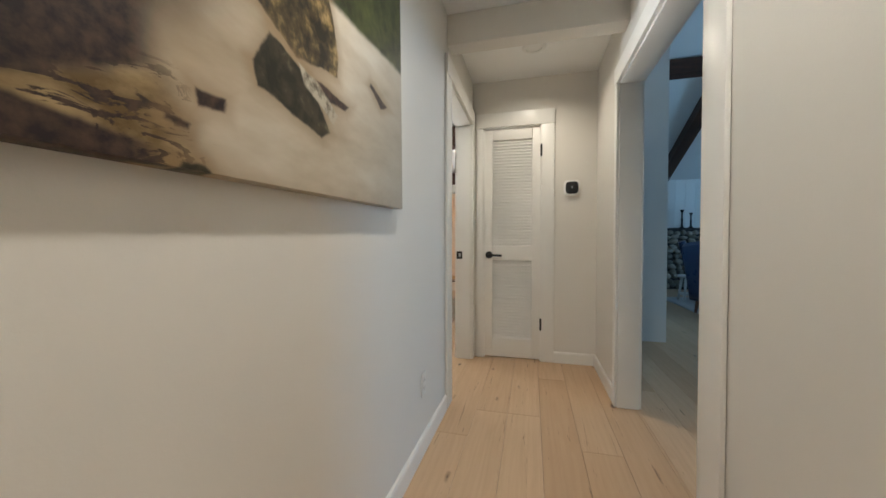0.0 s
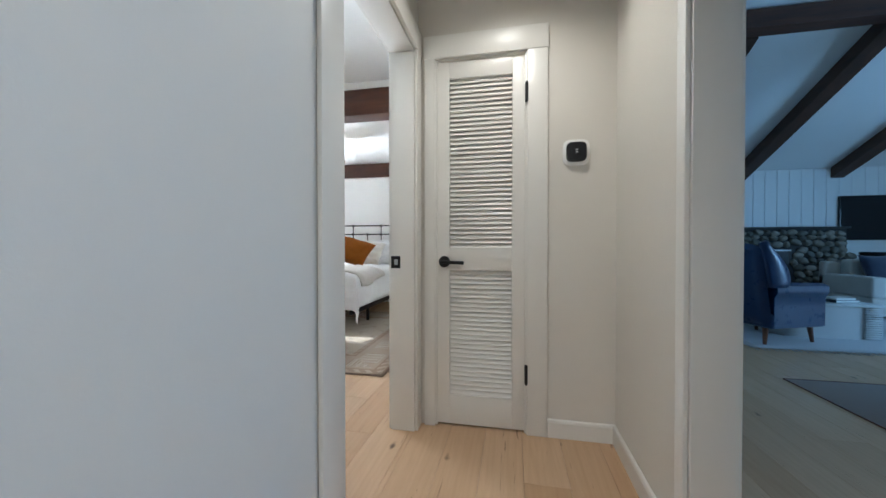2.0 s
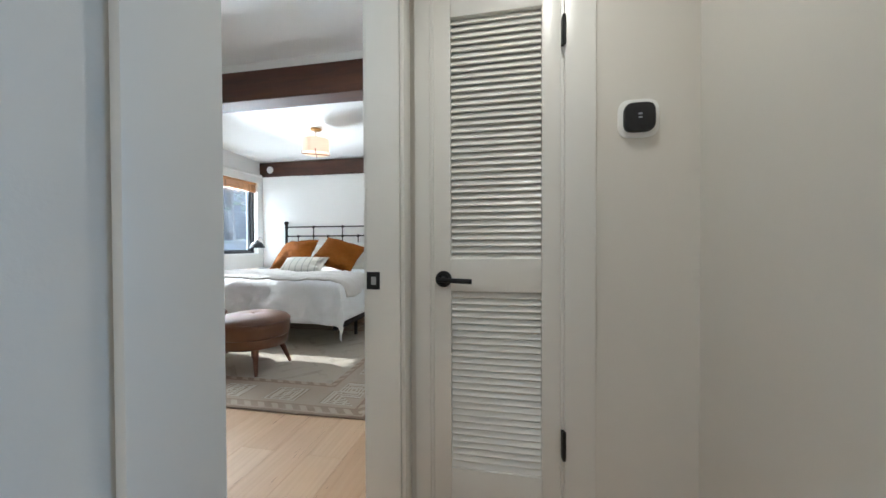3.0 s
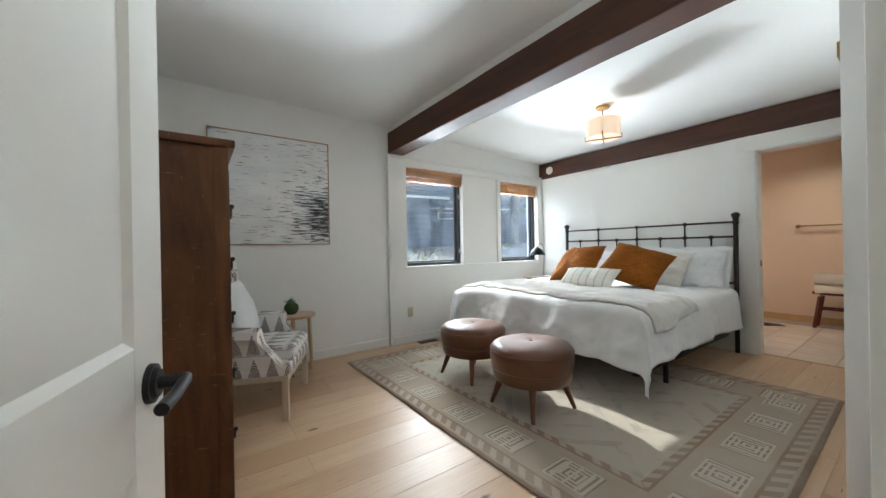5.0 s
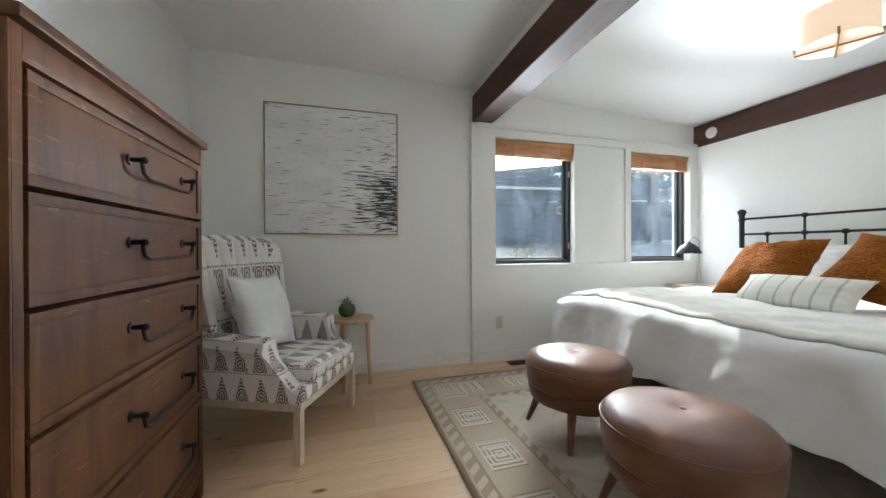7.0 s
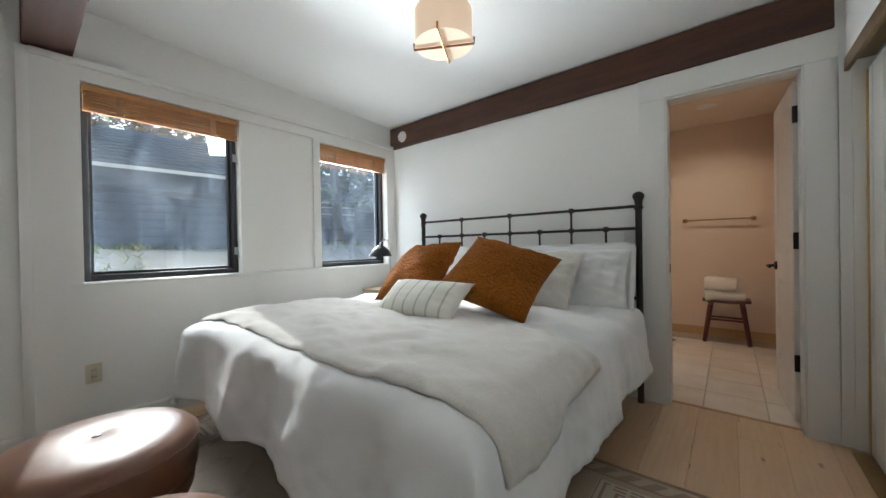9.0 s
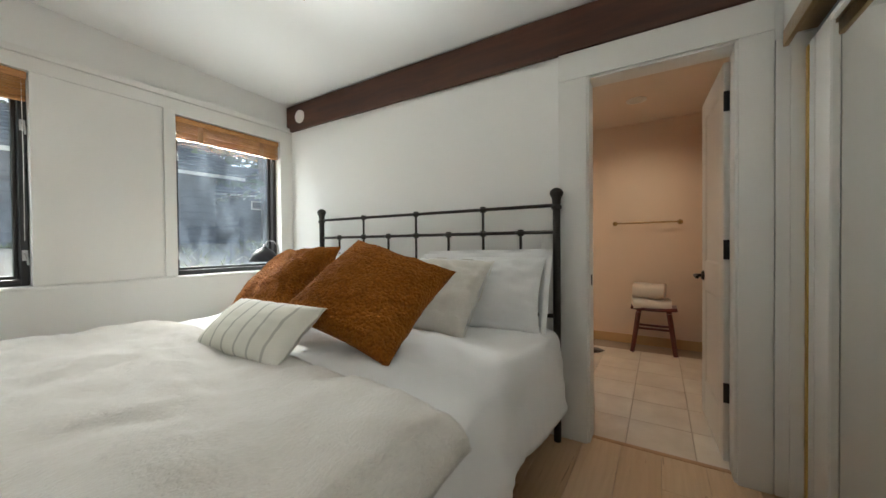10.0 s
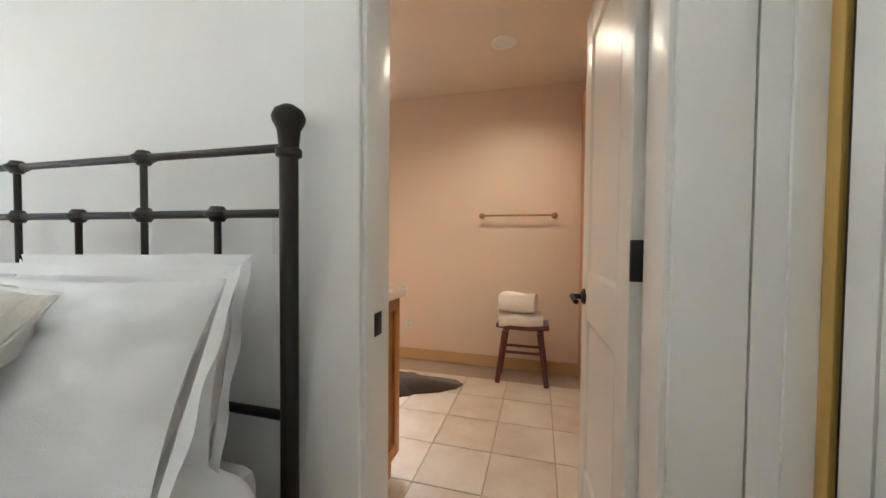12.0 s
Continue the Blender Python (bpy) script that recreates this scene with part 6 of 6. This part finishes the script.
for x, y, z, w, d, h, mat, label in ((3.42, 5.55, 0.384, 0.24, 0.18, 0.035, WHITEPLASTIC, "pale book on the coffee table"), (3.42, 5.55, 0.4195, 0.2, 0.15, 0.03, SOFA, "cream book on another book"),
                                     (3.86, 5.32, 0.384, 0.26, 0.19, 0.03, BLACKPLASTIC, "dark book on the coffee table"), (3.86, 5.32, 0.4145, 0.22, 0.16, 0.02, WHITEPLASTIC, "white book on a dark book")):
    b = thing("book", label, "book", pose(x, y, z, 0, 0, 12), "books on the coffee table")
    part("cover", boxes(((-w / 2, -d / 2, 0), (w / 2, d / 2, 0.004)), ((-w / 2, -d / 2, h - 0.004), (w / 2, d / 2, h)), ((-w / 2, -d / 2, 0.004), (-w / 2 + 0.004, d / 2, h - 0.004)), bevel=0.001), mat, b)
    part("pages", boxes(((-w / 2 + 0.004, -d / 2 + 0.003, 0.004), (w / 2 - 0.003, d / 2 - 0.003, h - 0.004))), TRIM, b)

lr = thing("woven_rug", "pale grey woven rug with fringe", "rug", pose(4.15, 5.72, 0.0005))
part("field", sheet(bmesh.new(), 30, 24, lambda u, v: Vector(((2 * u - 1) * 1.5, (2 * v - 1) * 1.08, 0.011 + 0.002 * fbm((u, v, 0), 9)))), LRUG, lr)
lr.children[0].modifiers.new("thick", "SOLIDIFY").thickness = 0.01
for k in range(60):
    x = -1.49 + 0.0505 * k
    part("fringe", tube(bmesh.new(), [(x, -1.07, 0.006), (x + 0.006 * math.sin(k), -1.11, 0.004), (x + 0.012 * math.sin(k * 2.3), -1.16, 0.003)], 0.004, 4), LRUG, lr)
fr = thing("flat_rug", "flat brown rug with a dark edge", "rug", pose(3.95, 2.55, 0.0005))
part("field", boxes(((-1.60, -1.20, 0), (1.60, 1.20, 0.008)), bevel=0.003), BROWNRUG, fr)
part("border", boxes(((-1.612, -1.212, 0), (1.612, -1.201, 0.009)), ((-1.612, 1.201, 0), (1.612, 1.212, 0.009)), ((-1.612, -1.2, 0), (-1.601, 1.2, 0.009)), ((1.601, -1.2, 0), (1.612, 1.2, 0.009)), bevel=0.002), LEGWOOD, fr)

sf = thing("sofa", "cream cloth sofa with square arms", "sofa", pose(5.95, 6.75, 0.0, 0, 0, 0))
part("base", box(bmesh.new(), (-0.95, -0.42, 0.06), (0.95, 0.42, 0.30), 0.03, 3), SOFA, sf)
for x in (-0.39, 0.39):
    part("seat_cushion", box(bmesh.new(), (x - 0.38, -0.43, 0.301), (x + 0.38, 0.24, 0.46), 0.045, 4), SOFA, sf)
    part("back_cushion", box(bmesh.new(), (x - 0.38, 0.10, 0.461), (x + 0.38, 0.30, 0.80), 0.06, 4), SOFA, sf)
for x in (-0.95, 0.78):
    part("arm", box(bmesh.new(), (x, -0.42, 0.301), (x + 0.17, 0.42, 0.58), 0.035, 3), SOFA, sf)
part("backrest", box(bmesh.new(), (-0.95, 0.30, 0.301), (0.95, 0.42, 0.76), 0.035, 3), SOFA, sf)
for x in (-0.88, 0.88):
    for y in (-0.36, 0.36):
        part("leg", rod(bmesh.new(), (x, y, 0), (x, y, 0.065), 0.02, 0.026, 8), LEGWOOD, sf)
cushion("dark_cushion", "dark navy cushion on the cream sofa", cloth("navy_cloth", (0.02, 0.03, 0.06)), 0.45, 0.45, 0.16, basis((5.42, 6.72, 0.66), (1, 0.1, 0), (0, 0.35, 0.9)), 41, res=18)
cushion("pale_cushion", "pale cushion on the cream sofa", SOFA, 0.45, 0.45, 0.16, basis((5.85, 6.72, 0.66), (1, -0.1, 0), (0, 0.35, 0.9)), 43, res=18)

co = thing("console_table", "pale wooden console table against the wall", "table", pose(6.45, 7.95, 0))
part("tabletop", boxes(((-0.55, -0.17, 0.70), (0.55, 0.17, 0.74)), bevel=0.005), PALEWOOD, co)
for x in (-0.48, 0.40):
    for y in (-0.14, 0.08):
        part("leg", boxes(((x, y, 0), (x + 0.08, y + 0.06, 0.70)), bevel=0.004), PALEWOOD, co)
bo = part("bowl", lathe(bmesh.new(), ((0.0, 0.0), (0.09, 0.0), (0.15, 0.06), (0.17, 0.14), (0.155, 0.15), (0.14, 0.12), (0.0, 0.03)), 24), BLACKPLASTIC)
bo.matrix_world = pose(6.35, 7.95, 0.7405)
tagged(bo, "wide black bowl on the console table", "bowl")
tv = thing("television", "dark wall-mounted television above a console table", "television", pose(6.78, 8.38, 1.50))
part("body", boxes(((-0.62, -0.05, -0.40), (0.62, 0.002, 0.40)), bevel=0.006), BLACKPLASTIC, tv)
part("screen", boxes(((-0.605, -0.0535, -0.385), (0.605, -0.0505, 0.385))), SCREEN, tv, "glossy dark screen")
ws = thing("white_stool", "whitewashed wooden stool near the fireplace", "stool", pose(2.98, 6.35, 0))
part("seat", lathe(bmesh.new(), ((0.0, 0.42), (0.17, 0.42), (0.18, 0.435), (0.17, 0.46), (0.0, 0.46)), 24), WHITEWOOD, ws)
for k in range(4):
    a = radians(45 + 90 * k)
    part("leg", rod(bmesh.new(), (0.18 * math.cos(a), 0.18 * math.sin(a), 0), (0.12 * math.cos(a), 0.12 * math.sin(a), 0.421), 0.018, 0.022, 8), WHITEWOOD, ws)
part("stretcher", lathe(bmesh.new(), ((0.135, 0.12), (0.16, 0.12), (0.16, 0.15), (0.135, 0.15)), 20), WHITEWOOD, ws)
lw = tagged(thing("window_4", "wide dark framed living room window", "window"), kind="structure")
part("window_frame", boxes(((8.02, 1.402, 0.602), (8.10, 1.46, 2.298)), ((8.02, 4.54, 0.602), (8.10, 4.598, 2.298)), ((8.02, 1.46, 0.602), (8.10, 4.54, 0.66)), ((8.02, 1.46, 2.24), (8.10, 4.54, 2.298)), ((8.02, 2.97, 0.66), (8.10, 3.03, 2.24)), bevel=0.004), FRAME, lw)
for y0, y1 in ((1.46, 2.97), (3.03, 4.54)):
    p = part("pane", boxes(((8.055, y0, 0.66), (8.061, y1, 2.24))), GLASS, lw, "", False)
    p.visible_shadow = False

# ---------------------------------------------------------------- outside
def land(x, y):
    near = max(0.0, min(1.0, (-5.6 - x) / 3.6))
    s = near * near * (3 - 2 * near)
    return -0.35 + 1.55 * s + 0.25 * s * fbm((x, y, 0), 0.22, 3) + 0.05 * s * fbm((x, y, 0), 1.1, 5)


bm = bmesh.new()
xs = [-400, -120, -60, -40] + [-32 + 0.8 * k for k in range(36)] + [-3.0, 10, 60, 400]
ys = [-400, -100, -40] + [-20 + 1.0 * k for k in range(52)] + [60, 120, 400]
grid = [[bm.verts.new((x, y, land(x, y))) for y in ys] for x in xs]
for i in range(len(xs) - 1):
    for j in range(len(ys) - 1):
        bm.faces.new((grid[i][j], grid[i + 1][j], grid[i + 1][j + 1], grid[i][j + 1]))
structure("ground", bm, GROUND, "forest ground with pale gravel and dry grass", "ground")


def cabin(m, label, w=9.0, d=6.0, eave=3.1, ridge=5.2):
    h = thing("house", label, "house", m)
    part("wall", boxes(((-w / 2, -d / 2, 0), (w / 2, d / 2, eave))), SIDING, h)
    for k in range(int((eave - 0.2) / 0.21)):
        part("siding_board", boxes(((-w / 2 - 0.02, -d / 2 - 0.03, 0.1 + 0.21 * k), (w / 2 + 0.02, -d / 2 - 0.001, 0.295 + 0.21 * k)), bevel=0.006), SIDING, h)
    bm = bmesh.new()
    o = 0.6
    pts = [(-w / 2 - o, -d / 2 - o, eave - 0.12), (w / 2 + o, -d / 2 - o, eave - 0.12), (w / 2 + o, 0, ridge), (-w / 2 - o, 0, ridge), (-w / 2 - o, d / 2 + o, eave - 0.12), (w / 2 + o, d / 2 + o, eave - 0.12)]
    lo = [bm.verts.new(p) for p in pts]
    hi = [bm.verts.new((p[0], p[1], p[2] + 0.14)) for p in pts]
    for f in ((0, 1, 2, 3), (3, 2, 5, 4)):
        bm.faces.new([hi[k] for k in f])
        bm.faces.new([lo[k] for k in f][::-1])
    for a, b in ((0, 1), (1, 2), (2, 5), (5, 4), (4, 3), (3, 0)):
        bm.faces.new((lo[a], lo[b], hi[b], hi[a]))
    roof = part("roof", bm, ROOFING, h, "grey shingle roof", False)
    for k in range(11):
        f = k / 11
        y, z = -d / 2 - o + f * (d / 2 + o), eave + 0.02 + f * (ridge - eave + 0.12)
        part("shingle_row", boxes(((-w / 2 - o, y, z + 0.02), (w / 2 + o, y + 0.34, z + 0.045))), ROOFING, roof)
    part("fascia", boxes(((-w / 2 - o, -d / 2 - o - 0.03, eave - 0.10), (w / 2 + o, -d / 2 - o - 0.002, eave - 0.01)), bevel=0.006), TRIM, h, "pale fascia board")
    for x, z, ww, hh in ((-1.4, eave - 0.42, 1.7, 0.30),):
        win = part("window", boxes(((x - ww / 2 - 0.06, -d / 2 - 0.06, z - hh / 2 - 0.06), (x + ww / 2 + 0.06, -d / 2 - 0.031, z + hh / 2 + 0.06)), bevel=0.005), WHITEPLASTIC, h)
        part("pane", boxes(((x - ww / 2, -d / 2 - 0.066, z - hh / 2), (x + ww / 2, -d / 2 - 0.061, z + hh / 2))), ROOFING, win)
    return h


# local -y looks towards the bedroom
cabin(pose(-15.5, 5.5, 0.95, 0, 0, 84), "grey boarded cabin with a shingle roof in shade", 9.0, 6.0, 2.2, 3.8)
cabin(pose(-19.5, 17.0, 0.7, 0, 0, 70), "dark boarded cabin among pine trees", 8.0, 6.0, 2.8, 4.6)


def pine(m, height, seed, label, spread=1.0):
    rnd = random.Random(seed)
    t = thing("pine_tree", label, "tree", m, "pine trees")
    bm = bmesh.new()
    pts = [(0.06 * math.sin(k * 1.3 + seed), 0.06 * math.cos(k * 1.1), height * k / 8) for k in range(9)]
    for k in range(8):
        rod(bm, pts[k], pts[k + 1], 0.20 * (1 - k / 9) + 0.02, 0.20 * (1 - (k + 1) / 9) + 0.02, 9)
    lv = bmesh.new()
    for k in range(46):
        z = height * (0.16 + 0.82 * k / 46)
        a = k * 2.4 + rnd.uniform(-0.4, 0.4)
        L = spread * (0.5 + 2.0 * (1 - k / 46) ** 0.8) * rnd.uniform(0.7, 1.15)
        d = Vector((math.cos(a), math.sin(a), -0.12))
        rod(bm, (0, 0, z), Vector((0, 0, z)) + d * L, 0.03, 0.008, 5)
        for j in range(26):
            f = rnd.uniform(0.2, 1.05)
            c = Vector((0, 0, z)) + d * L * f + Vector((rnd.gauss(0, 0.16), rnd.gauss(0, 0.16), rnd.gauss(0, 0.09)))
            s = rnd.uniform(0.10, 0.24)
            e1 = Vector((rnd.gauss(0, 1), rnd.gauss(0, 1), rnd.gauss(0, 0.5))).normalized() * s
            e2 = Vector((rnd.gauss(0, 1), rnd.gauss(0, 1), rnd.gauss(0, 0.6))).normalized() * s * 0.5
            q = [lv.verts.new(c + v) for v in (-e1, e2, e1 * 0.9, -e2)]
            lv.faces.new(q)
    part("trunk", bm, BARK, t)
    part("crown", lv, LEAF, t, smooth=False)
    return t


a = pine(pose(-9.2, 2.5, land(-9.2, 2.5)), 11.0, 1, "tall pine tree with a grey trunk")
b = pine(pose(-24.0, 7.5, land(-24, 7.5)), 10.0, 2, "pine tree behind the cabins")
for k, (x, y, s, r) in enumerate(((-13.0, 11.8, 0, 40), (-11.0, 13.5, 1, 80), (-25.5, 2.0, 1, 10), (-26.0, 12.0, 0, 130), (-29.0, 17.0, 1, 200), (-24.0, 21.5, 0, 75), (-30.0, -3.0, 1, 310), (-11.5, -1.5, 1, 100), (-16.0, 22.5, 0, 260), (-31, 6.5, 0, 190), (-33, 11, 1, 33),
                                  (-20.0, 1.2, 0, 15), (-21.0, 4.4, 1, 140), (-20.2, 7.4, 0, 250), (-20.8, 10.4, 1, 300), (-19.6, 13.2, 0, 60), (-23.5, 15.2, 1, 90), (-22.5, -1.5, 1, 45))):
    copy_thing((a, b)[s], pose(x, y, land(x, y), 0, 0, r))
for k, (x, y) in enumerate(((-2.6, 14.0), (-5.5, 15.5), (0.5, 16.5))):
    copy_thing(b, pose(x, y, land(x, y), 0, 0, 70 * k))
rnd = random.Random(19)
bm = bmesh.new()
for k in range(9000):
    c = Vector((rnd.uniform(-40, -33), rnd.uniform(-22, 48), 0.5 + 13 * rnd.random() ** 1.3))
    e1 = Vector((rnd.gauss(0, 1), rnd.gauss(0, 1), rnd.gauss(0, 0.6))).normalized() * rnd.uniform(0.35, 0.9)
    e2 = Vector((rnd.gauss(0, 1), rnd.gauss(0, 1), rnd.gauss(0, 1))).normalized() * rnd.uniform(0.2, 0.5)
    bm.faces.new([bm.verts.new(c + v) for v in (-e1, e2, e1 * 0.9, -e2)])
tagged(part("far_woods", bm, LEAF, smooth=False), "dense green forest far behind the cabins", "woods", "", "stuff")
rnd = random.Random(8)
bm = bmesh.new()
for k in range(6000):
    x, y = rnd.uniform(-11.5, -6.6), rnd.uniform(0, 16)
    if fbm((x, y, 0), 0.7, 2) < 0.0:
        continue
    z = land(x, y)
    a0 = rnd.uniform(0, 6.3)
    h, w = rnd.uniform(0.04, 0.13), rnd.uniform(0.008, 0.02)
    d = Vector((math.cos(a0), math.sin(a0), 0))
    lean = Vector((rnd.gauss(0, 0.1), rnd.gauss(0, 0.1), h))
    p = Vector((x, y, z - 0.01))
    bm.faces.new([bm.verts.new(v) for v in (p - d * w, p + d * w, p + lean + d * w * 0.4, p + lean * 1.15 - d * w * 0.2)])
GRASS = Nodes("dry_grass", 0.9)
GRASS.color(GRASS.ramp(GRASS.noise(1.4, 2), (0.35, (0.07, 0.12, 0.03)), (0.65, (0.24, 0.24, 0.09))))
tagged(part("grass", bm, GRASS.mat, smooth=False), "green and dry grass tufts on the bank", "grass", "", "stuff")

# ---------------------------------------------------------------- floor pieces
def plank_mesh(w, L):
    bm = bmesh.new()
    lo = [bm.verts.new(c) for c in ((0, 0, -0.018), (w, 0, -0.018), (w, L, -0.018), (0, L, -0.018))]
    md = [bm.verts.new(c) for c in ((0, 0, -0.0018), (w, 0, -0.0018), (w, L, -0.0018), (0, L, -0.0018))]
    e = 0.0008
    hi = [bm.verts.new(c) for c in ((e, e, 0), (w - e, e, 0), (w - e, L - e, 0), (e, L - e, 0))]
    for one, two in ((lo, md), (md, hi)):
        for k in range(4):
            bm.faces.new((one[k], one[(k + 1) % 4], two[(k + 1) % 4], two[k]))
    bm.faces.new(hi)
    return mesh_of("plank", bm, OAK, False)


PW, made = 0.190, {}
rnd = random.Random(21)


def lay(x0, x1, y0, y1, longest):
    """Planks along y between the bounds, in broken courses."""
    x = x0
    while x < x1 - 0.01:
        w = min(PW, x1 - x)
        y, first = y0, True
        while y < y1 - 0.01:
            L = rnd.choice((0.9, 1.3, 1.8, 2.1)) if first else rnd.choice(longest)
            L = round(min(L, y1 - y), 3)
            if y1 - y - L < 0.25:
                L = round(y1 - y, 3)
            key = (round(w, 3), L)
            if key not in made:
                made[key] = plank_mesh(w - 0.0007, L - 0.0007)
            piece("plank", made[key], floor, (x, y, 0))
            y, first = y + L, False
        x += PW


lay(-4.0, -0.175, 1.54, 6.665, (1.8, 2.1, 2.1))
lay(-0.175, 0.98, -2.6, 2.72, (1.8, 2.1))
lay(0.98, 8.0, -2.65, 8.4, (2.1, 2.6, 3.0))

fb = bpy.data.objects["floor_bath"]
T = 0.328
bm = bmesh.new()
g = T - 0.004
for ring0, ring1, z0, z1, e0, e1 in ((0, 1, -0.008, -0.002, 0, 0), (1, 2, -0.002, 0.0, 0, 0.003)):
    a = [bm.verts.new(c) for c in ((e0, e0, z0), (g - e0, e0, z0), (g - e0, g - e0, z0), (e0, g - e0, z0))]
    b = [bm.verts.new(c) for c in ((e1, e1, z1), (g - e1, e1, z1), (g - e1, g - e1, z1), (e1, g - e1, z1))]
    for k in range(4):
        bm.faces.new((a[k], a[(k + 1) % 4], b[(k + 1) % 4], b[k]))
    if ring1 == 2:
        bm.faces.new(b)
me = mesh_of("tile", bm, TILE, False)
for i in range(8):
    for j in range(7):
        x, y = -0.475 - T * (i + 1), 6.672 + T * j
        if y + g < 8.95:
            piece("tile", me, fb, (x, y, 0.0))
structure("threshold", boxes(((-1.30, 6.640, -0.015), (-0.672, 6.671, 0.002)), bevel=0.0008), OAKTOP, "wooden threshold between oak and tile", "threshold")
